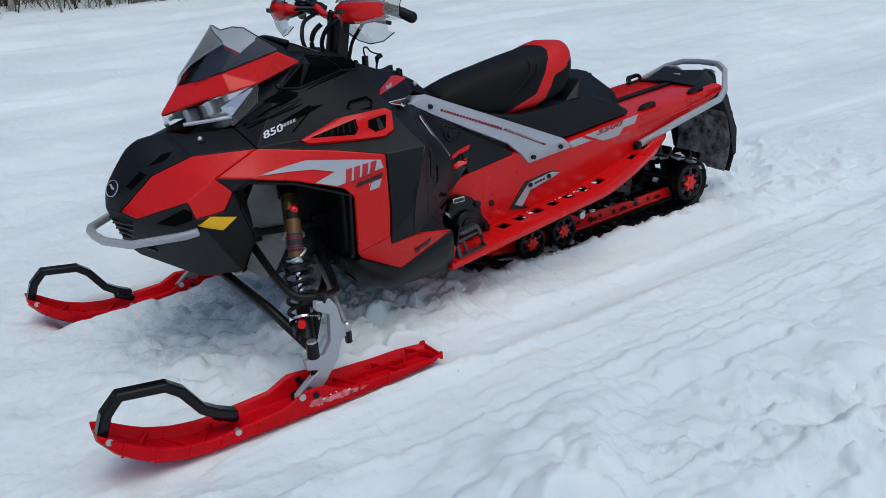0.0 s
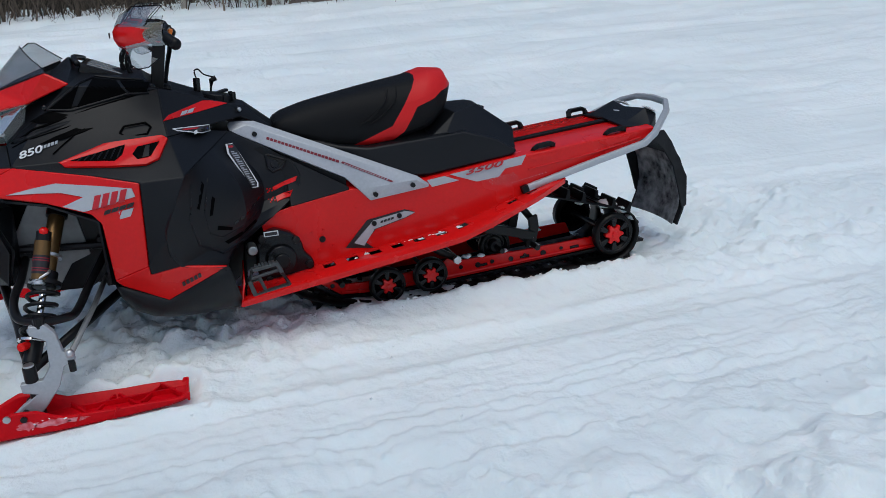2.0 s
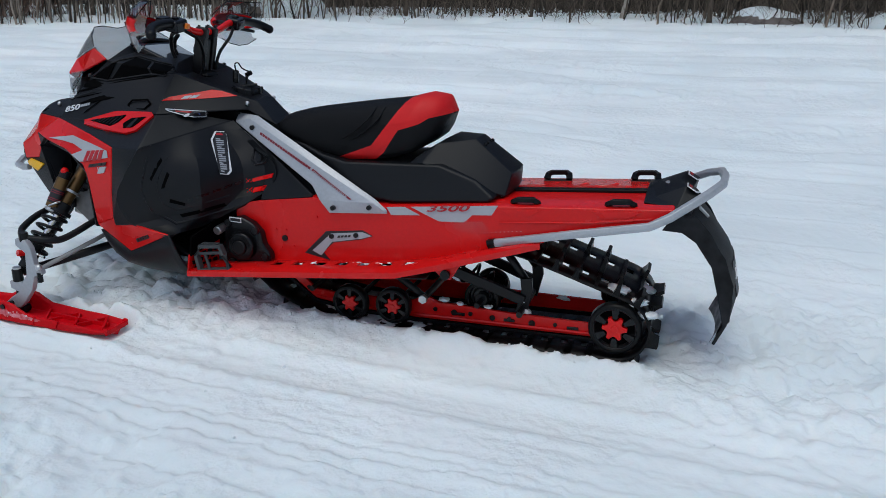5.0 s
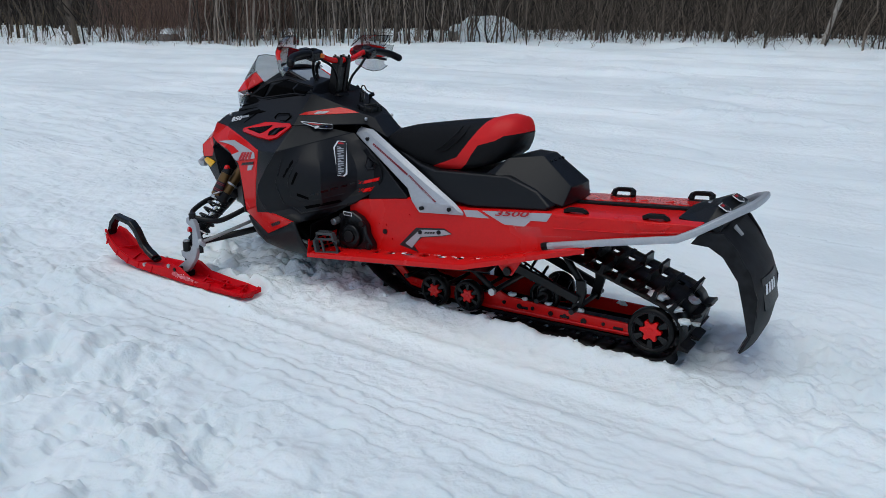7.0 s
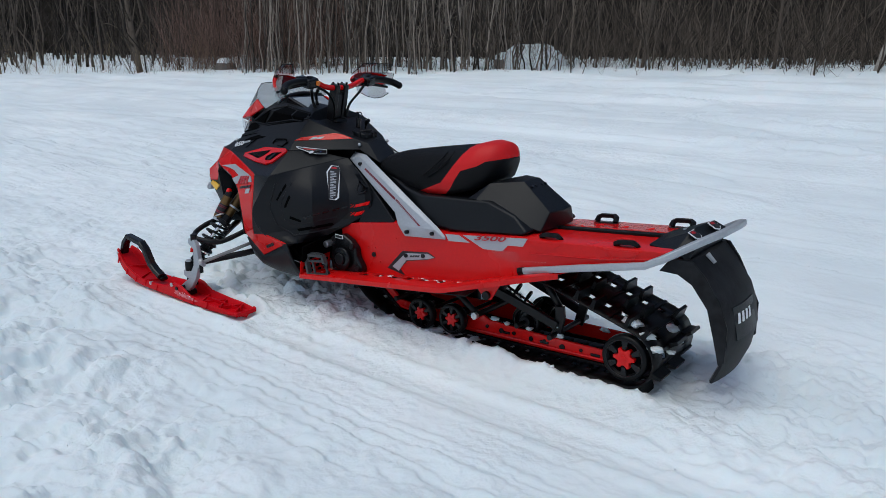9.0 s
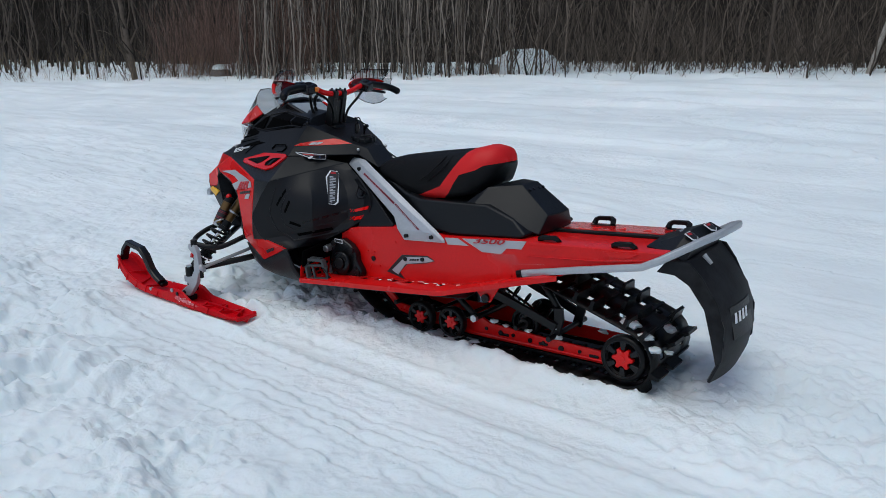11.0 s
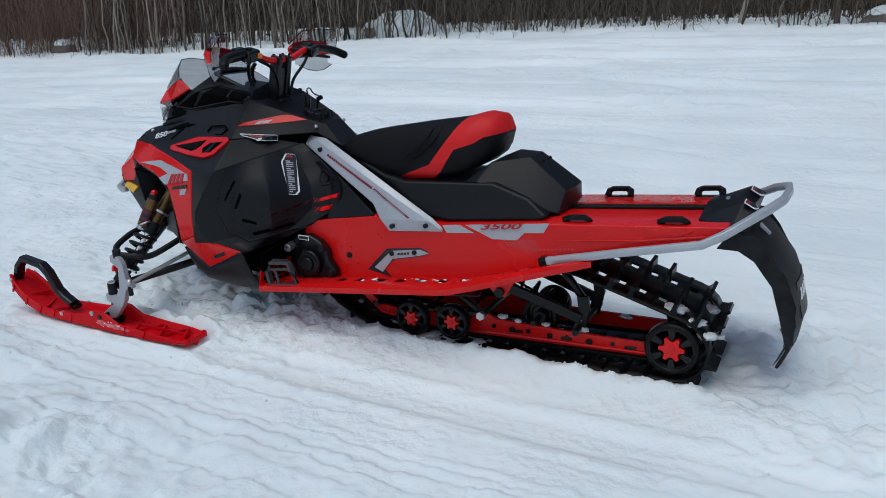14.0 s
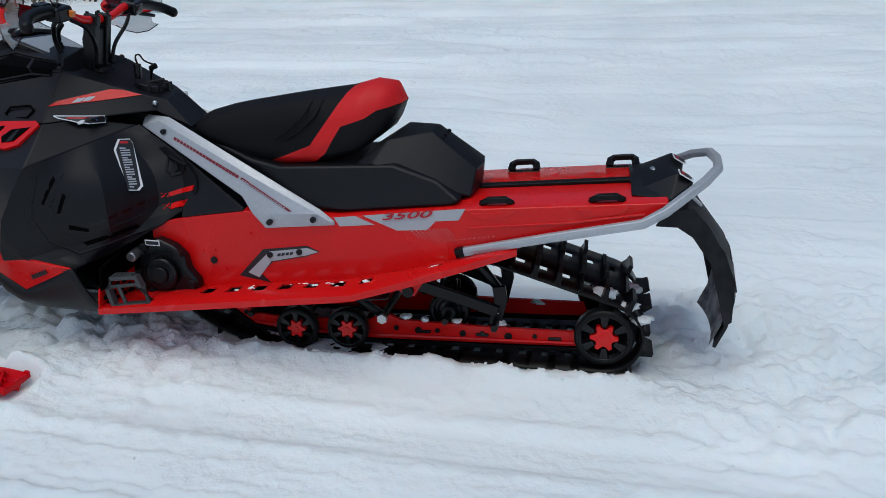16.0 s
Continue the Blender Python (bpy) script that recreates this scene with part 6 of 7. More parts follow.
def build_skid():
    for s in (1, -1):
        out = [(0.44, 0.150), (0.47, 0.168), (0.56, 0.098), (0.66, 0.092), (0.94, 0.108), (0.99, 0.140), (1.04, 0.116), (1.30, 0.116), (1.60, 0.124), (1.62, 0.078), (1.30, 0.062), (0.95, 0.046), (0.70, 0.046), (0.56, 0.060)]
        rail = add("rail", prism(out, -0.118 * s, -0.104 * s), RED, None, "red slide rail with bolt holes", bevel=0.003)
        part("rail_lip", tube([(0.56, -0.120 * s, 0.070), (0.70, -0.122 * s, 0.058), (0.95, -0.122 * s, 0.060), (1.30, -0.122 * s, 0.076), (1.61, -0.122 * s, 0.090)], 0.006, 6), RED, rail)
        part("slider", tube([(0.44, -0.111 * s, 0.135), (0.56, -0.111 * s, 0.052), (0.70, -0.111 * s, 0.038), (0.95, -0.111 * s, 0.038), (1.30, -0.111 * s, 0.054), (1.62, -0.111 * s, 0.070)], 0.008, section=[(-0.012, -0.006), (0.012, -0.006), (0.012, 0.006), (-0.012, 0.006)]), GLOSS, rail, "black slider strip")
        for x, z, r in ((0.53, 0.10, 0.008), (1.03, 0.09, 0.008), (1.10, 0.088, 0.011), (1.16, 0.092, 0.008), (1.24, 0.090, 0.010), (1.30, 0.096, 0.007), (1.38, 0.092, 0.012), (1.46, 0.1, 0.007)):
            part("rail_hole", cyl(r, (x, -0.1225 * s, z), (x, -0.112 * s, z), 12), GLOSS, rail)
        for x in (1.12, 1.30, 1.52):
            part("slot", box(0.04, 0.012, 0.011, pose(x, -0.117 * s, 0.084 + 0.03 * (x - 1.1), 0, -3, 0)), GLOSS, rail, bevel=0.003)
        add("axle_bolt", cyl(0.016, (0.999, -0.160 * s, 0.141), (0.999, -0.176 * s, 0.141), 6), ALU, None, "bright hexagon bolt")
        add("front_arm", tube([(0.999, -0.15 * s, 0.141), (0.90, -0.14 * s, 0.20), (0.72, -0.13 * s, 0.27), (0.55, -0.12 * s, 0.33)], 0.013, 10), STEEL, None, "black swing arm", smooth=True)
        add("rear_arm", tube([(1.345, -0.105 * s, 0.165), (1.24, -0.11 * s, 0.20), (1.09, -0.12 * s, 0.245), (1.02, -0.15 * s, 0.275)], 0.015, 10, section=[(-0.010, -0.018), (0.010, -0.018), (0.010, 0.018), (-0.010, 0.018)]), STEEL, None, "black rear arm", bevel=0.004)
        add("rear_link", tube([(1.335, -0.095 * s, 0.115), (1.352, -0.095 * s, 0.20), (1.345, -0.095 * s, 0.245)], 0.016, section=[(-0.008, -0.02), (0.008, -0.02), (0.008, 0.02), (-0.008, 0.02)]), STEEL, None, bevel=0.003)
        add("shock_link", tube([(1.345, -0.085 * s, 0.230), (1.255, -0.085 * s, 0.345)], 0.014, 10), STEEL, None, smooth=True)
        add("hanger", prism([(1.02, 0.31), (1.17, 0.345), (1.115, 0.25), (1.085, 0.25)], -0.232 * s, -0.224 * s), RED, None, "red hanger bracket", bevel=0.004)
        add("hanger_bolt", cyl(0.017, (1.098, -0.225 * s, 0.268), (1.098, -0.245 * s, 0.268), 12), STEEL)
    for x, z, r in ((0.999, 0.141, 0.012), (1.660, 0.148, 0.012), (1.19, 0.14, 0.010), (1.34, 0.13, 0.011), (1.08, 0.335, 0.010), (0.89, 0.102, 0.008), (0.724, 0.088, 0.008), (0.56, 0.11, 0.010)):
        add("axle", cyl(r, (x, -0.155, z), (x, 0.155, z), 12), STEEL)
    t, b = Vector((0.80, 0.0, 0.335)), Vector((1.28, 0.0, 0.135))
    sh = add("rear_shock", cyl(0.024, t, t.lerp(b, 0.5), 16), STEEL, None, "rear shock absorber with black spring")
    part("rod", cyl(0.009, t.lerp(b, 0.5), b, 10), CHROME, sh)
    part("spring", helix(t.lerp(b, 0.3), t.lerp(b, 0.95), 0.042, 6, 0.006), STEEL, sh, smooth=True)
    # packed snow on the rails and the track
    lump_rng = random.Random(12)
    for x, y, z, r in ((1.60, -0.02, 0.245, 0.020), (1.655, -0.13, 0.262, 0.036), (1.72, -0.15, 0.235, 0.030), (1.74, 0.02, 0.22, 0.030), (1.76, -0.16, 0.20, 0.026), (1.79, -0.08, 0.17, 0.016), (1.33, -0.10, 0.16, 0.016), (1.35, -0.10, 0.125, 0.02), (1.06, -0.112, 0.128, 0.016), (1.12, -0.112, 0.122, 0.013), (1.22, -0.1, 0.122, 0.015), (1.45, 0.1, 0.115, 0.02)):
        b = bmesh.new()
        bmesh.ops.create_icosphere(b, subdivisions=3, radius=r * 0.7)
        for v in b.verts:
            v.co = Vector((v.co.x * 1.5, v.co.y * 1.2, v.co.z * 0.6)) * (1 + 0.55 * noise.noise(v.co * 75 + Vector((x * 9, y * 9, 0))) + 0.35 * noise.noise(v.co * 190)) + Vector((x, y, z))
        add("packed_snow", b, SNOW, None, "clod of packed snow", smooth=True)


build_skid()
add("drive_sprocket", cyl(0.085, (0.36, -0.12, 0.335), (0.36, 0.12, 0.335), 18), GLOSS)


# ---- tunnel fittings ----
def deck(x):
    return 0.525 + (x - 1.27) * 0.0906


def build_deck():
    ribs = add("deck_strip", box(0.46, 0.034, 0.012, pose(1.50, -0.004, deck(1.50) + 0.004, 0, -5.4, 0)), RUBBER, None, "black rubber deck strip", bevel=0.003)
    for x, y in ((1.345, -0.186), (1.642, -0.192), (1.385, 0.172), (1.690, 0.178)):
        z = deck(x) + (0.002 if y > 0 else -0.014)
        base = add("tie_down", box(0.13 if y < 0 else 0.10, 0.028, 0.008, pose(x, y, z - (0.004 if y > 0 else 0.006), 0, -5.4, 0)), RUBBER, None, "black tie-down loop on the tunnel", bevel=0.003)
        o = -0.016 if y < 0 else 0.012
        h = 0.026 if y < 0 else 0.022
        pts = [(x - 0.040, y, z - 0.002), (x - 0.037, y + o * 0.7, z + h * 0.7), (x - 0.026, y + o, z + h), (x + 0.026, y + o, z + h + 0.005), (x + 0.037, y + o * 0.7, z + h * 0.7 + 0.006), (x + 0.040, y, z + 0.005)]
        part("loop", tube(pts, 0.007, section=[(-0.011, -0.008), (0.011, -0.008), (0.011, 0.008), (-0.011, 0.008)]), RUBBER, base, bevel=0.003)
    for k in range(8):
        for y in (-0.10, 0.10):
            x = 1.33 + k * 0.052
            rib = box(0.034, 0.006, 0.004, pose(x, y + (0.02 if k % 2 else -0.02), deck(x) - 0.0012, 0, -5.4, 40 if k % 2 else -40))
            add("deck_rib", rib, RED, None, bevel=0.002)
    for s in (1, -1):
        # raised bead along the flank
        add("flank_bead", tube([(1.27, -0.224 * s, 0.468), (1.55, -0.224 * s, 0.50), (1.74, -0.224 * s, 0.535)], 0.0035, 6), RED)
        pad = prism([(1.27, 0.510), (1.40, 0.522), (1.37, 0.500), (1.30, 0.494)], -0.2255 * s, -0.221 * s)
        add("flank_pad", pad, RED, None, bevel=0.0015)
        pad = prism([(1.555, 0.538), (1.71, 0.552), (1.67, 0.528), (1.585, 0.520)], -0.2255 * s, -0.221 * s)
        add("flank_pad", pad, RED, None, bevel=0.0015)
        for x, z, r in ((0.494, 0.317, 0.011), (0.46, 0.345, 0.004), (0.50, 0.348, 0.004), (0.53, 0.29, 0.004), (0.48, 0.28, 0.004), (1.20, 0.375, 0.005), (0.62, 0.41, 0.004)):
            add("rivet", cyl(r, (x, -0.221 * s, z), (x, -0.227 * s, z), 10), STEEL if r > 0.01 else RED)


build_deck()


# ---- foot wells ----
def build_footwell(s):
    out = [(0.275, 0.205), (0.262, 0.26), (0.272, 0.335), (0.295, 0.375), (0.335, 0.388), (0.385, 0.368), (0.418, 0.335), (0.425, 0.295), (0.452, 0.262), (0.455, 0.235), (0.425, 0.205)]
    cover = add("brake_cover", prism(out, -0.222 * s, -0.262 * s), GLOSS, None, "glossy black drive cover with bolts", bevel=0.010)
    part("drum", cyl(0.052, (0.345, -0.262 * s, 0.280), (0.345, -0.282 * s, 0.280), 22), GLOSS, cover, bevel=0.008)
    part("drum", cyl(0.026, (0.345, -0.282 * s, 0.280), (0.345, -0.292 * s, 0.280), 18), STEEL, cover, bevel=0.005)
    for x, z in ((0.40, 0.342), (0.436, 0.25), (0.29, 0.36), (0.30, 0.215)):
        part("bolt", cyl(0.013, (x, -0.255 * s, z), (x, -0.272 * s, z), 12), STEEL, cover, bevel=0.003)
    part("sticker", slab([(0.298, -0.2655 * s, 0.366), (0.345, -0.2655 * s, 0.366), (0.345, -0.2655 * s, 0.383), (0.298, -0.2655 * s, 0.383)], 0.002 * s), DECAL_WHITE, cover, "white label")
    part("sticker_face", slab([(0.301, -0.2662 * s, 0.369), (0.342, -0.2662 * s, 0.369), (0.342, -0.2662 * s, 0.380), (0.301, -0.2662 * s, 0.380)], 0.002 * s), DECAL_BLACK, cover)
    add("coolant_cap", cyl(0.016, (0.255, -0.235 * s, 0.335), (0.255, -0.285 * s, 0.33), 16), ALU, None, "bare metal cap", bevel=0.004)
    wall = add("toe_wall", faces([((0.195, -0.385 * s, 0.185), (0.212, -0.390 * s, 0.265), (0.226, -0.225 * s, 0.285), (0.215, -0.222 * s, 0.20))]), RED, None, "red toe wall with openings", thick=0.005)
    for i in range(3):
        for j in range(4):
            y, z = -0.255 - j * 0.033 - 0.014 * (i % 2), 0.212 + i * 0.022
            # blocks on the wall, near-black for the shade inside the openings
            part("opening", box(0.004, 0.020, 0.012, pose(0.2235 - 0.10 * (-y - 0.22) + 0.16 * (z - 0.2), y * s, z, 0, 0, 0)), SHADE_BLACK, wall)
    # plate above the toe wall, coloured near-black as the foot well's shade
    add("foot_well", faces([((0.212, -0.388 * s, 0.262), (0.222, -0.392 * s, 0.335), (0.238, -0.225 * s, 0.37), (0.224, -0.225 * s, 0.283))]), SHADE_BLACK, None, "near-black plate that puts shade into the foot well", thick=0.005)
    peg = [(0.240, -0.368 * s, 0.208), (0.226, -0.368 * s, 0.262), (0.240, -0.366 * s, 0.296), (0.318, -0.360 * s, 0.304), (0.330, -0.360 * s, 0.275), (0.352, -0.360 * s, 0.226)]
    hold = add("toe_hold", tube(peg + peg[:1], 0.008, section=[(-0.012, -0.007), (0.012, -0.007), (0.012, 0.007), (-0.012, 0.007)]), DARKGREY, None, "dark grey toe hold frame", bevel=0.002)
    part("bar", tube([(0.235, -0.366 * s, 0.268), (0.326, -0.362 * s, 0.282)], 0.006, 6), DARKGREY, hold)
    part("bar", tube([(0.258, -0.366 * s, 0.270), (0.275, -0.366 * s, 0.215)], 0.006, 6), DARKGREY, hold)
    for i in range(6):
        part("tooth", box(0.007, 0.020, 0.010, pose(0.252 + i * 0.011, -0.362 * s, 0.304 + i * 0.001)), DARKGREY, hold)


for sgn in (1, -1):
    build_footwell(sgn)

# ---- decals, labels and moulded details of the left flank ----
from mathutils.bvhtree import BVHTree


def tree_of(names):
    verts, polys = [], []
    for ob in SLED.children:
        if ob.name.split(".")[0] in names:
            me = ob.data
            base = len(verts)
            verts += [ob.matrix_local @ v.co for v in me.vertices]
            polys += [[base + i for i in p.vertices] for p in me.polygons]
    return BVHTree.FromPolygons(verts, polys)


SKIN = tree_of({"hood_side", "shoulder_panel", "side_panel", "upper_panel", "lower_corner", "console", "fender", "front_lower_cowl", "nose_cover", "flank_cover", "tunnel_side", "strut", "instrument_cowl", "belly_side"})


def drape(bm, lift, step=0.02, s=1):
    """Lays a flat mesh in x and z upon the flank, lifted by a little."""
    for _ in range(4):
        long = [e for e in bm.edges if e.calc_length() > step]
        if not long:
            break
        bmesh.ops.subdivide_edges(bm, edges=long, cuts=1)
        bm.normal_update()
        bmesh.ops.triangulate(bm, faces=[f for f in bm.faces if len(f.verts) > 4])
    last = None
    for v in bm.verts:
        hit = SKIN.ray_cast(Vector((v.co.x, -2 * s, v.co.z)), Vector((0, s, 0)))
        y = hit[0].y if hit[0] is not None else (last if last is not None else -0.222 * s)
        last = y
        v.co.y = y - lift * s
    for f in bm.faces:
        f.normal_update()
        if f.normal.y * s > 0:
            f.normal_flip()
    return bm


def flat(outline):
    bm = bmesh.new()
    f = bm.faces.new([bm.verts.new((x, 0, z)) for x, z in outline])
    bm.normal_update()
    bmesh.ops.triangulate(bm, faces=[f])
    return bm


def stick(name, outline, material, parent=None, lift=0.003, label="", step=0.02, s=1, thick=0.003):
    return add(name, drape(flat(outline), lift, step, s), material, parent, label, thick=thick)


def flat_stick(name, outline, base, material, lift, label="", thick=0.002):
    """A stiff sticker: its plane is fitted to the flank under the outline base."""
    rows = []
    inner = [((a[0] * (1 - u) + b[0] * u), (a[1] * (1 - u) + b[1] * u)) for a in base for b in base for u in (0.0, 0.2, 0.4, 0.6, 0.8)]
    for x, z in inner:
        hit = SKIN.ray_cast(Vector((x, -2, z)), Vector((0, 1, 0)))
        if hit[0] is not None:
            rows.append((x, z, 1.0, hit[0].y))
    rows = np.array(rows)
    k = np.linalg.lstsq(rows[:, :3], rows[:, 3], rcond=None)[0]
    out = max(0.0, float((rows[:, :3] @ k - rows[:, 3]).max()))
    bm = flat(outline)
    for v in bm.verts:
        v.co.y = k[0] * v.co.x + k[1] * v.co.z + k[2] - out - lift
    for f in bm.faces:
        f.normal_update()
        if f.normal.y > 0:
            f.normal_flip()
    return add(name, bm, material, None, label, thick=thick)


def line(name, pts, r, material, parent=None, lift=0.002, label="", closed=False, n=6):
    """A thin bead along points of the flank."""
    pts = pts + pts[:1] if closed else pts
    fine = []
    for (a, b), (c, d) in zip(pts, pts[1:]):
        k = max(1, int(math.dist((a, b), (c, d)) / 0.02))
        fine += [(a + (c - a) * i / k, b + (d - b) * i / k) for i in range(k)]
    fine.append(pts[-1])
    out = []
    for x, z in fine:
        hit = SKIN.ray_cast(Vector((x, -2, z)), Vector((0, 1, 0)))
        if hit[0] is not None:
            out.append((x, hit[0].y - lift, z))
    return add(name, tube(out, r, n), material, parent, label)


def letters(body, x, z, size, slope, material, lift=0.004, squeeze=1.0, shear=0.25, label=""):
    """Lettering laid upon the flank, read from its left side."""
    cu = bpy.data.curves.new("lettering", "FONT")
    cu.body, cu.size, cu.shear, cu.offset = body, size, shear, 0.0004
    ob = bpy.data.objects.new("lettering", cu)
    scene.collection.objects.link(ob)
    dg = bpy.context.evaluated_depsgraph_get()
    me = bpy.data.meshes.new_from_object(ob.evaluated_get(dg))
    bpy.data.objects.remove(ob)
    bm = bmesh.new()
    bm.from_mesh(me)
    c, s = math.cos(radians(slope)), math.sin(radians(slope))
    for v in bm.verts:
        a, b = v.co.x * squeeze, v.co.y
        v.co = Vector((x + a * c - b * s, 0, z + a * s + b * c))
    return add("lettering", drape(bm, lift + 0.002, 0.006), material, None, label or "painted lettering", thick=0.002)


def bars(name, a, b, count, height, material, lean=0.3, gap=0.25, parent=None, lift=0.004, label=""):
    """A row of slanted bars between two points, for marks that are not lettered."""
    (x0, z0), (x1, z1) = a, b
    for i in range(count):
        u, v = i / count, (i + 1 - gap) / count
        p, q = (x0 + (x1 - x0) * u, z0 + (z1 - z0) * u), (x0 + (x1 - x0) * v, z0 + (z1 - z0) * v)
        stick(name, [p, q, (q[0] + lean * height, q[1] + height), (p[0] + lean * height, p[1] + height)], material, parent, lift, label, 0.008)


def build_decals():
    # red wheel-arch panel
    stick("decal", [(-0.399, 0.617), (-0.266, 0.640), (-0.155, 0.628), (-0.064, 0.616), (-0.058, 0.592), (-0.201, 0.561), (-0.256, 0.577), (-0.196, 0.600), (-0.254, 0.614)], DECAL_GREY, None, 0.0045, "grey arrow decal", step=0.007)
    bars("brand_mark", (-0.178, 0.566), (-0.082, 0.582), 4, 0.036, DECAL_RED, 0.35, 0.28, lift=0.0065, label="dark red mark")
    bars("brand_mark", (-0.150, 0.548), (-0.066, 0.566), 4, 0.012, DECAL_BLACK, 0.5, 0.15, lift=0.0065, label="black mark")
    bars("brand_mark", (-0.148, 0.524), (-0.075, 0.538), 2, 0.024, DECAL_GREY, 0.5, 0.12, lift=0.0045, label="grey mark")
    # amber reflector
    stick("reflector", [(-0.574, 0.497), (-0.540, 0.519), (-0.470, 0.506), (-0.512, 0.474)], YELLOW, None, 0.006, "amber side reflector", thick=0.006)
    # hood
    letters("850", -0.354, 0.707, 0.025, 13.8, DECAL_WHITE, squeeze=1.75, label="white number 850")
    bars("small_mark", (-0.297, 0.727), (-0.246, 0.740), 5, 0.009, DECAL_GREY, 0.3, 0.3, label="small grey mark")
    # flat patch on the closed hood; its near-black stands for the channel's shade
    stick("hood_channel", [(-0.296, 0.742), (-0.249, 0.760), (-0.095, 0.806), (-0.150, 0.771), (-0.235, 0.750)], SHADE_BLACK, None, 0.0045, "black patch for the shaded hood channel", step=0.008)
    # folds of the hood: the gap under the cowl, a ridge below it and the two grooves of the number plate
    # gap and grooves are thin beads with their shadow given as near-black colour
    line("hood_gap", [(-0.378, 0.740), (-0.342, 0.760), (-0.305, 0.783), (-0.240, 0.799), (-0.143, 0.824), (-0.052, 0.841), (0.003, 0.853)], 0.0034, SHADE_BLACK, lift=0.0015, label="black bead for the shadow gap between hood and cowl")
    line("hood_ridge", [(-0.365, 0.744), (-0.300, 0.769), (-0.240, 0.785), (-0.143, 0.808), (-0.060, 0.824)], 0.0080, BLACK, lift=-0.004, n=8)
    line("hood_groove", [(-0.375, 0.732), (-0.330, 0.754), (-0.267, 0.770), (-0.181, 0.789), (-0.079, 0.810)], 0.0018, SHADE_BLACK, lift=0.0015)
    line("hood_groove", [(-0.265, 0.712), (-0.232, 0.737), (-0.193, 0.763), (-0.079, 0.810)], 0.0018, SHADE_BLACK, lift=0.0030)
    # recess and vents: patches laid on the skin, shade given by colour
    stick("cowl_recess", [(-0.318, 0.800), (-0.284, 0.818), (-0.252, 0.826), (-0.205, 0.812), (-0.256, 0.797)], SHADE_BLACK, None, 0.005, "black patch for the shaded recess under the cowl", step=0.010)
    for q in ([(-0.257, 0.833), (-0.169, 0.892), (-0.200, 0.829)], [(-0.186, 0.829), (-0.133, 0.904), (-0.070, 0.893), (-0.045, 0.857)], [(-0.059, 0.891), (0.025, 0.878), (0.012, 0.854), (-0.035, 0.858)]):
        vent = stick("cowl_vent", q, SHADE_BLACK, None, 0.006, "black mesh vent", step=0.010)
    line("vent_frame", [(-0.265, 0.832), (-0.170, 0.896), (-0.128, 0.908), (-0.06, 0.895), (0.03, 0.881), (0.016, 0.850), (-0.043, 0.853), (-0.20, 0.824)], 0.0035, BLACK, closed=True, lift=0.005)
    hexa = [(-0.078, 0.752), (-0.064, 0.769), (-0.004, 0.774), (0.010, 0.762), (-0.002, 0.744), (-0.060, 0.739)]
    line("plate_groove", hexa, 0.0034, SHADE_BLACK, closed=True, lift=0.0105, label="black bead for the shaded groove round an access plate")
    # red air intake
    ring = [(-0.252, 0.690), (-0.124, 0.729), (0.036, 0.739), (0.052, 0.730), (0.020, 0.684), (-0.017, 0.673), (-0.236, 0.680)]
    stick("air_intake", ring, RED, None, 0.013, "red air intake with dark grille", thick=0.012, step=0.009)
    # intake openings are near-black patches, coloured as the shade inside
    grille = [(-0.222, 0.692), (-0.068, 0.722), (-0.078, 0.700), (-0.100, 0.687)]
    stick("intake_grille", grille, SHADE_BLACK, None, 0.0155, "dark grille", thick=0.004)
    stick("intake_grille", [(-0.050, 0.699), (-0.034, 0.715), (0.028, 0.724), (0.000, 0.692), (-0.038, 0.687)], SHADE_BLACK, None, 0.0155, "black patch for the shaded intake opening", thick=0.004)
    for i in range(7):
        x = -0.20 + i * 0.018
        line("grille_slat", [(x, 0.691 + i * 0.0002), (x + 0.014, 0.699 + i * 0.0028)], 0.0022, BLACK, lift=0.0175)
    stick("intake_web", [(-0.024, 0.690), (-0.012, 0.716), (0.000, 0.718), (-0.006, 0.692)], BLACK, None, 0.0185)
    # console: red wedge with grey mark
    stick("decal", [(0.048, 0.773), (0.064, 0.785), (0.171, 0.807), (0.200, 0.803), (0.250, 0.787), (0.143, 0.778)], RED, None, 0.003, "red wedge panel", step=0.015)
    bars("brand_mark", (0.098, 0.778), (0.140, 0.782), 2, 0.010, DECAL_GREY, 0.8, 0.15, lift=0.005, label="grey mark")
    lab = [(0.071, 0.748), (0.180, 0.738), (0.188, 0.730), (0.180, 0.719), (0.153, 0.721), (0.127, 0.729), (0.084, 0.741)]
    stick("label", lab, DECAL_BLACK, None, 0.003, "black label with white edge")
    line("label_edge", lab, 0.0018, DECAL_WHITE, lift=0.0045, closed=True)
    stick("label_mark", [(0.098, 0.743), (0.150, 0.738), (0.148, 0.734), (0.104, 0.739)], DECAL_RED, None, 0.005)
    for x, z, m in ((0.150, 0.732, DECAL_BLUE), (0.166, 0.729, DECAL_BLUE), (0.137, 0.728, DECAL_WHITE)):
        stick("label_mark", [(x + 0.006 * math.cos(a * 0.785), z + 0.005 * math.sin(a * 0.785)) for a in range(8)], m, None, 0.005)
    # side panel
    warn = [(0.222, 0.674), (0.243, 0.670), (0.252, 0.658), (0.304, 0.544), (0.301, 0.535), (0.282, 0.540), (0.223, 0.649)]
    flat_stick("warning_label", warn, warn, DECAL_WHITE, 0.002, "black warning label with white edge", 0.003)
    mid = (sum(x for x, _ in warn) / len(warn), sum(z for _, z in warn) / len(warn))
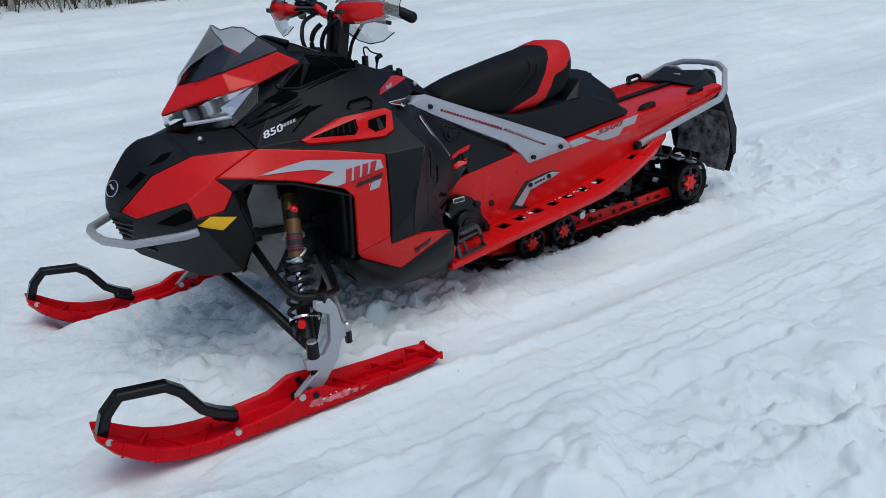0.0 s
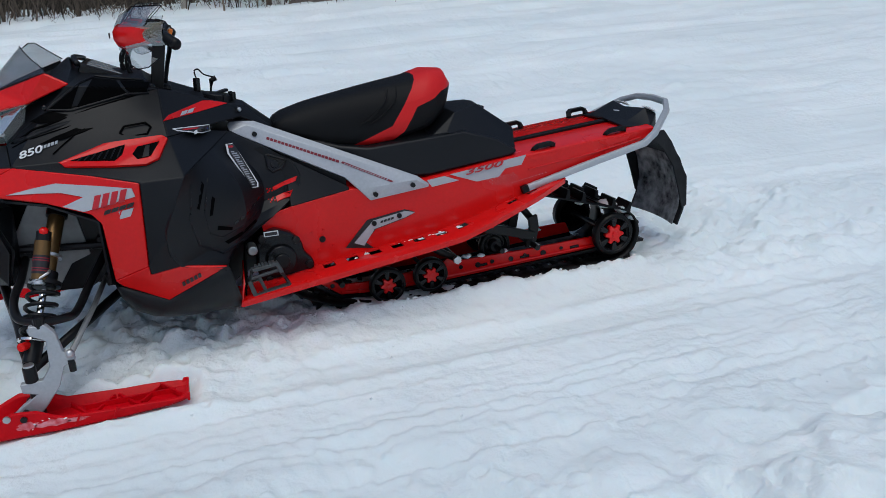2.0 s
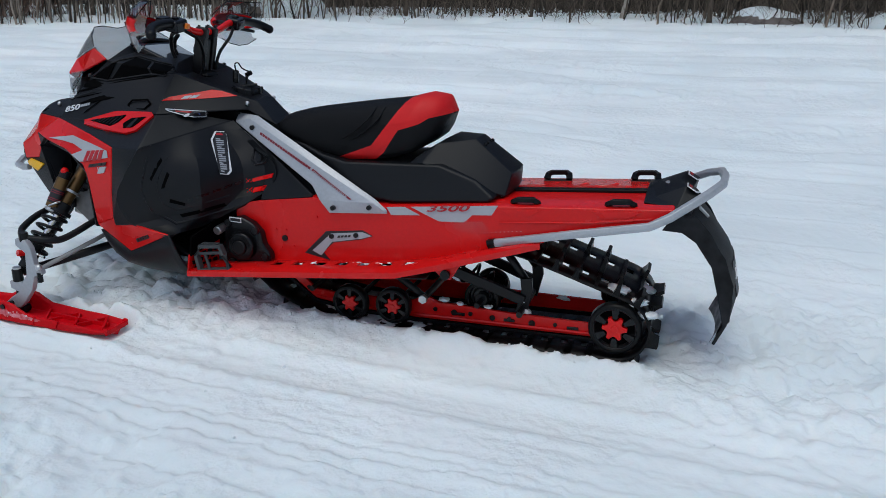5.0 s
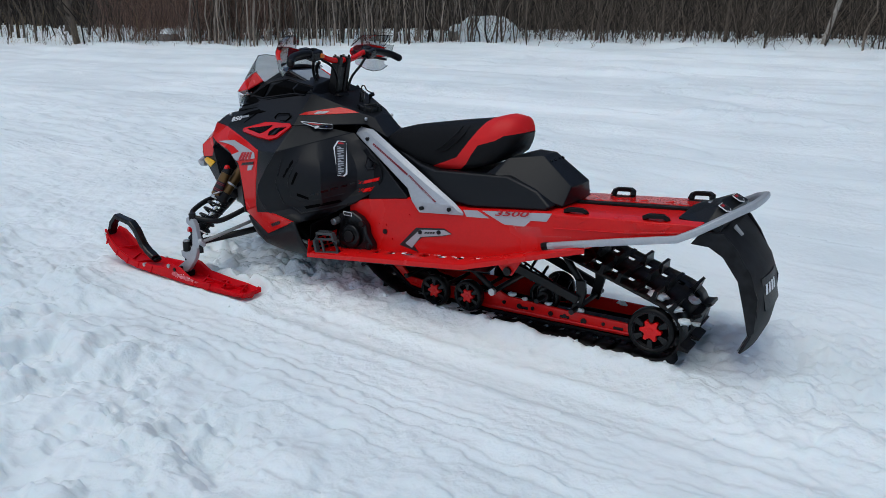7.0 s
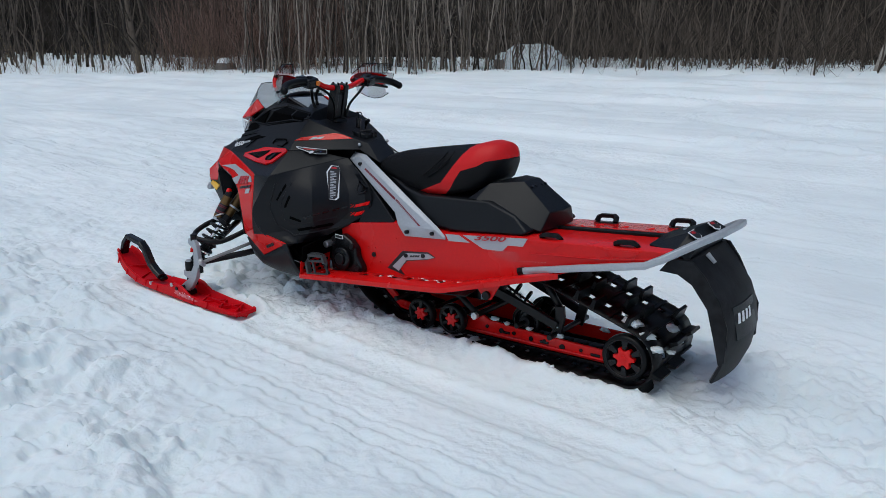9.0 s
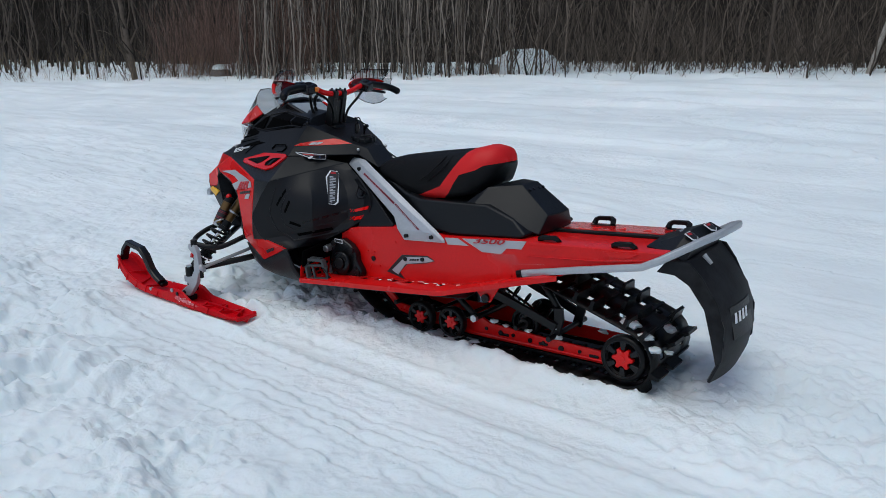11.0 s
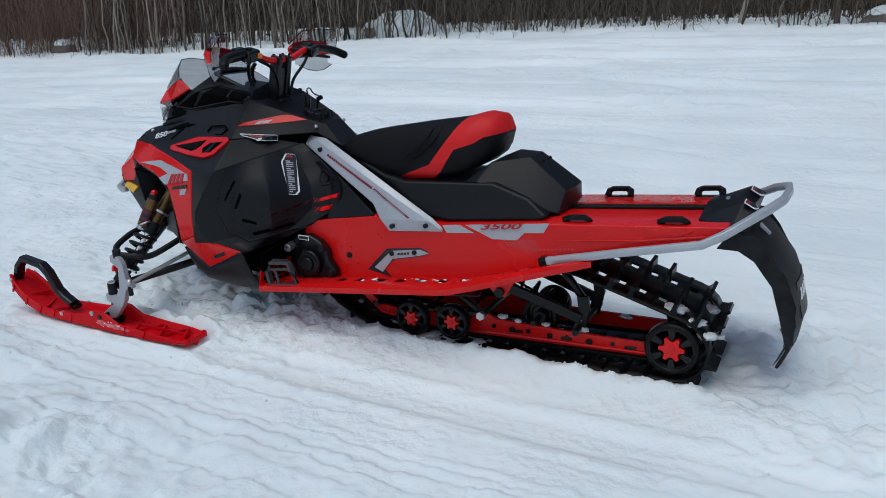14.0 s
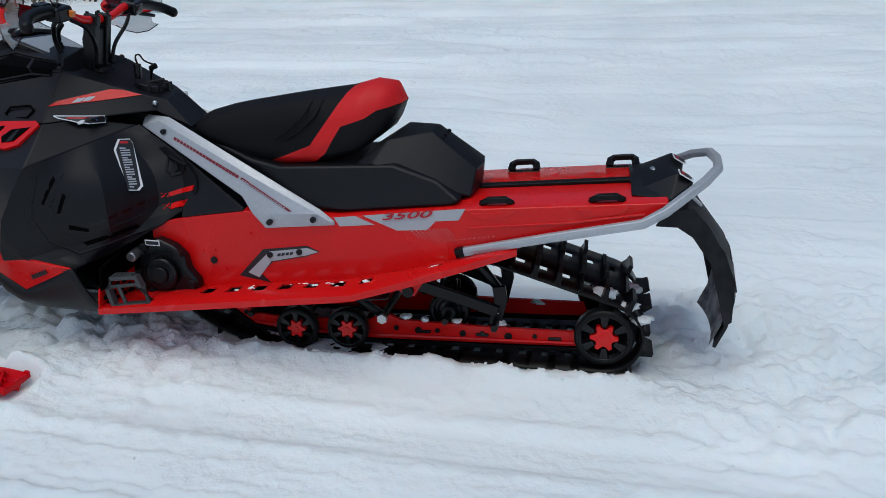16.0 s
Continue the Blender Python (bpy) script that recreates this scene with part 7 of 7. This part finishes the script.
    flat_stick("label_face", [(mid[0] + (x - mid[0]) * 0.88, mid[1] + (z - mid[1]) * 0.962) for x, z in warn], warn, DECAL_BLACK, 0.003)
    flat_stick("label_mark", [(0.228, 0.668), (0.241, 0.665), (0.245, 0.659), (0.229, 0.662)], warn, DECAL_RED, 0.004)
    for i in range(17):
        u = 0.06 + i * 0.053
        x0, z0 = 0.229 + 0.056 * u, 0.659 - 0.119 * u
        ln = (0.017 if i % 4 else 0.011) - 0.003 * u
        flat_stick("label_line", [(x0, z0), (x0 + ln, z0 - 0.003), (x0 + ln + 0.001, z0 - 0.0062), (x0 + 0.001, z0 - 0.0032)], warn, DECAL_GREY, 0.004, thick=0.001)
    plug = [(0.345, 0.612), (0.352, 0.615), (0.406, 0.595), (0.404, 0.582), (0.390, 0.568), (0.360, 0.560), (0.345, 0.574)]
    stick("access_plug", plug, GLOSS, None, 0.002, "black access plug")
    line("plug_rim", plug, 0.004, BLACK, closed=True)
    stick("plug_boss", [(0.370 + 0.012 * math.cos(a * 0.785), 0.585 + 0.012 * math.sin(a * 0.785)) for a in range(8)], BLACK, None, 0.008, thick=0.008)
    stick("stripe", [(0.352, 0.512), (0.436, 0.539), (0.430, 0.523), (0.356, 0.500)], RED, None, 0.003, "red slanted stripe")
    stick("stripe", [(0.358, 0.479), (0.415, 0.496), (0.404, 0.479), (0.360, 0.465)], RED, None, 0.003, "red slanted stripe")
    for k in range(14):
        x, z = 0.332 + (k % 5) * 0.005, (0.497 if k < 7 else 0.464) + (k * 37 % 11) * 0.0012
        stick("stripe_fleck", [(x, z), (x + 0.004, z + 0.001), (x + 0.004, z + 0.004), (x, z + 0.003)], RED, None, 0.003, step=0.05)
    slots = ([(0.128, 0.605), (0.134, 0.593), (0.109, 0.527), (0.104, 0.534)], [(0.151, 0.557), (0.159, 0.548), (0.145, 0.502), (0.136, 0.501)], [(0.157, 0.464), (0.199, 0.447), (0.197, 0.437), (0.153, 0.451)], [(0.171, 0.404), (0.279, 0.430), (0.283, 0.419), (0.179, 0.393)])
    # slots lie on the panel; near-black colour stands for shade within
    for q in slots:
        stick("vent_slot", q, SHADE_BLACK, None, 0.0015, "black patch for a shaded vent slot")
    for k in range(6):
        x, z = 0.205 + k * 0.020, 0.452 + k * 0.008
        stick("vent_slot", [(x, z), (x + 0.014, z + 0.005), (x + 0.016, z + 0.014), (x + 0.002, z + 0.009)], GLOSS, None, 0.0008, "gloss black vent slot")
    line("panel_crease", [(0.095, 0.605), (0.078, 0.50), (0.095, 0.415), (0.16, 0.372), (0.30, 0.41)], 0.005, BLACK, lift=-0.003)
    line("panel_crease", [(0.15, 0.620), (0.122, 0.52), (0.130, 0.445), (0.165, 0.422), (0.29, 0.455)], 0.004, BLACK, lift=-0.0025)
    # lower red corner
    bars("brand_mark", (0.030, 0.300), (0.090, 0.326), 5, 0.013, DECAL_BLACK, -0.2, 0.3, label="black mark")
    # nose badge
    n = Vector((-0.80, -0.38, 0.46)).normalized()
    c = Vector((-0.722, -0.030, 0.588)) + n * 0.006
    badge = add("badge", cyl(0.024, c - n * 0.004, c + n * 0.004, 20), GLOSS, None, "round black badge with silver rim")
    u = n.cross(Vector((0, 0, 1))).normalized()
    w = u.cross(n)
    part("rim", tube([c + n * 0.004 + u * 0.024 * math.cos(a * 0.3142) + w * 0.024 * math.sin(a * 0.3142) for a in range(21)], 0.0015, 5), ALU, badge)
    part("emblem", slab([tuple(c + n * 0.005 + u * a + w * b) for a, b in ((-0.012, -0.004), (-0.002, -0.002), (0.010, 0.010), (0.004, 0.013), (-0.004, 0.004), (-0.012, 0.002))], 0.002), DECAL_GREY, badge)
    # nose slots and cowl grille
    for i in range(5):
        z = 0.498 - i * 0.018
        add("grille_slat", tube([(-0.742 + i * 0.006, -0.015, z), (-0.722 + i * 0.006, -0.075, z - 0.004), (-0.665, -0.14, z - 0.012)], 0.004, 6), GLOSS)
        add("grille_slat", tube([(-0.742 + i * 0.006, 0.015, z), (-0.722 + i * 0.006, 0.075, z - 0.004), (-0.665, 0.14, z - 0.012)], 0.004, 6), GLOSS)
    # slots and recess without depth, their shade put into the colour
    stick("nose_slot", [(-0.700, 0.600), (-0.660, 0.640), (-0.650, 0.632), (-0.690, 0.590)], SHADE_BLACK, None, 0.002)
    stick("nose_slot", [(-0.640, 0.655), (-0.600, 0.682), (-0.570, 0.688), (-0.600, 0.668)], SHADE_BLACK, None, 0.002)
    stick("cowl_recess", [(-0.66, 0.500), (-0.60, 0.548), (-0.585, 0.540), (-0.585, 0.515), (-0.62, 0.495)], SHADE_BLACK, None, 0.003, "black patch for the shaded recess in the lower cowl")
    # tunnel flank
    stick("decal", [(0.880, 0.4745), (0.945, 0.482), (1.000, 0.460), (0.897, 0.449)], DECAL_GREY, None, 0.002, "grey tunnel decal")
    stick("decal", [(0.966, 0.485), (1.262, 0.522), (1.243, 0.488), (1.178, 0.481), (1.153, 0.454), (1.066, 0.447)], DECAL_GREY, None, 0.002, "grey tunnel decal")
    letters("3500", 1.020, 0.476, 0.029, 7, DECAL_RED, squeeze=2.5, shear=0.3, label="dark red number 3500")
    for i in range(9):
        for j in range(8 - abs(i - 4)):
            x, z = 1.108 + i * 0.0125 + j * 0.006, 0.446 - j * 0.0055 + i * 0.0016
            q = 0.0038 * (1 - j / 11)
            stick("halftone", [(x, z), (x + q, z), (x + q * 0.5, z + q)], DECAL_GREY, None, 0.002, step=0.05, thick=0.001)
    for i in range(11):
        x, z = 1.205 + i * 0.0135, 0.424 + i * 0.0022
        stick("halftone", [(x, z), (x + 0.003, z), (x + 0.0015, z + 0.003)], DECAL_GREY, None, 0.002, step=0.05, thick=0.001)
    stick("badge_plate", [(0.572, 0.273), (0.655, 0.362), (0.793, 0.382), (0.831, 0.366), (0.792, 0.350), (0.684, 0.325), (0.642, 0.284), (0.671, 0.258)], DECAL_BLACK, None, 0.002, "black arrow plate")
    stick("badge_plate", [(0.603, 0.286), (0.675, 0.357), (0.793, 0.376), (0.828, 0.366), (0.790, 0.353), (0.679, 0.327), (0.637, 0.272)], DECAL_GREY, None, 0.004, "grey arrow plate")
    bars("small_mark", (0.700, 0.345), (0.752, 0.354), 4, 0.008, DECAL_BLACK, 0.3, 0.3, lift=0.006)
    for x, z in ((0.678, 0.348), (0.770, 0.363)):
        add("bolt", cyl(0.009, (x, -0.223, z), (x, -0.233, z), 12), STEEL, None, bevel=0.002)
    # strut legend: large marks, then a red band with small ones
    for i in range(20):
        u, v = i / 20, (i + 0.82) / 20
        p, q = (0.356 + 0.226 * u, 0.662 - 0.096 * u), (0.356 + 0.226 * v, 0.662 - 0.096 * v)
        stick("strut_mark", [p, q, (q[0] + 0.003, q[1] + 0.008), (p[0] + 0.003, p[1] + 0.008)], DECAL_WINE, None, 0.003, step=0.05)
    stick("strut_band", [(0.588, 0.566), (0.748, 0.488), (0.757, 0.490), (0.594, 0.571)], DECAL_WINE, None, 0.003, "dark red band", step=0.02)
    for i in range(17):
        u = 0.04 + i / 19
        x, z = 0.590 + 0.160 * u, 0.5665 - 0.0775 * u
        stick("small_mark", [(x, z), (x + 0.005, z - 0.0025), (x + 0.006, z), (x + 0.001, z + 0.0025)], DECAL_GREY, None, 0.0042, step=0.05, thick=0.001)
    # tail stickers and flap patch
    for y0, y1 in ((-0.146, -0.096), (0.040, 0.092)):
        def spot(x, y, up):
            return (x + 0.006, y, 0.6265 - (x - 1.82) * 0.55 + up)
        ym = (y0 + y1) / 2
        lab = add("tail_label", slab([spot(1.822, y0, 0.0050), spot(1.852, y0, 0.0050), spot(1.861, ym, 0.0050), spot(1.852, y1, 0.0050), spot(1.822, y1, 0.0050)], 0.003), DECAL_WHITE, None, "white-edged tail label")
        part("label_face", slab([spot(1.825, y0 + 0.004, 0.0062), spot(1.850, y0 + 0.004, 0.0062), spot(1.858, ym, 0.0062), spot(1.850, y1 - 0.004, 0.0062), spot(1.825, y1 - 0.004, 0.0062)], 0.0012), DECAL_BLACK, lab)
        part("label_mark", slab([spot(1.828, y0 + 0.008, 0.0070), spot(1.836, y0 + 0.008, 0.0070), spot(1.838, y1 - 0.016, 0.0070), spot(1.828, y1 - 0.016, 0.0070)], 0.001), DECAL_RED, lab)
    add("tail_badge", ball(0.012, (1.771, 0.0, 0.605), scale=(1, 1.8, 0.25)), ALU, None, "small oval badge", smooth=True)
    def on_flap(z, y, up):
        return (1.997 + (0.39 - z) * 0.26 - 0.02 * (y / 0.17) ** 2 + up, y, z)
    patch = [[on_flap(z, y, 0.004) for y in (-0.11, -0.06, -0.02, 0.02, 0.06, 0.09)] for z in (0.393, 0.36, 0.32, 0.285)]
    add("flap_patch", loft(patch, caps=False, closed=False), BLACK, None, "textured patch on the flap", thick=0.004)
    for i in range(4):
        y = -0.088 + i * 0.033
        add("flap_mark", slab([on_flap(0.369, y + 0.006, 0.0058), on_flap(0.336, y, 0.0058), on_flap(0.336, y + 0.016, 0.0058), on_flap(0.369, y + 0.022, 0.0058)], 0.004), DECAL_WHITE, None, "white mark on the flap")
    add("flap_label", slab([(1.876, -0.078, 0.549), (1.905, -0.074, 0.524), (1.905, -0.056, 0.524), (1.874, -0.048, 0.551)], 0.006), DECAL_GREY, None, "small grey label on the flap")


build_decals()


def snow_bit(r, x, y, z, s, flat_):
    b = bmesh.new()
    bmesh.ops.create_icosphere(b, subdivisions=2, radius=s)
    o = Vector((r.random() * 9, r.random() * 9, 0))
    for v in b.verts:
        v.co = Vector((v.co.x * r.uniform(1.2, 1.3), v.co.y, v.co.z * flat_)) * (1 + 0.7 * noise.noise(v.co * 120 + o)) + Vector((x, y, z))
    add("packed_snow", b, SNOW, None, "clod of packed snow")


def build_snow_bits():
    r = random.Random(5)
    for at, many in ((0.66, 5), (0.80, 8), (0.90, 7), (1.02, 6)):
        for _ in range(many):
            x = r.gauss(at, 0.022)
            snow_bit(r, x, -0.258 - r.random() ** 2 * 0.05, 0.207 + (x - 0.195) * 0.118, r.uniform(0.002, 0.006) * (1.7 if r.random() < 0.2 else 1), 0.35)
    for s in (1, -1):
        for cx, cz, w, h in ((-0.355, 0.026, 0.052, 0.011), (-0.425, 0.030, 0.030, 0.014), (-0.300, 0.022, 0.030, 0.006)):
            ring = [(cx + w * math.cos(a * 0.2244) * (0.7 + 0.45 * r.random()), cz + h * math.sin(a * 0.2244) * (0.6 + 0.6 * r.random())) for a in range(28)]
            add("packed_snow", prism(ring, (-0.535 * s) - 0.0655, (-0.535 * s) - 0.0675), THIN_FROST, None, "thin ragged patch of frozen snow")
        for k in range(6):
            snow_bit(r, r.gauss(-0.37, 0.04), -0.535 * s - 0.067, 0.016 + r.random() * 0.026, r.uniform(0.0016, 0.003), 0.8)


build_snow_bits()
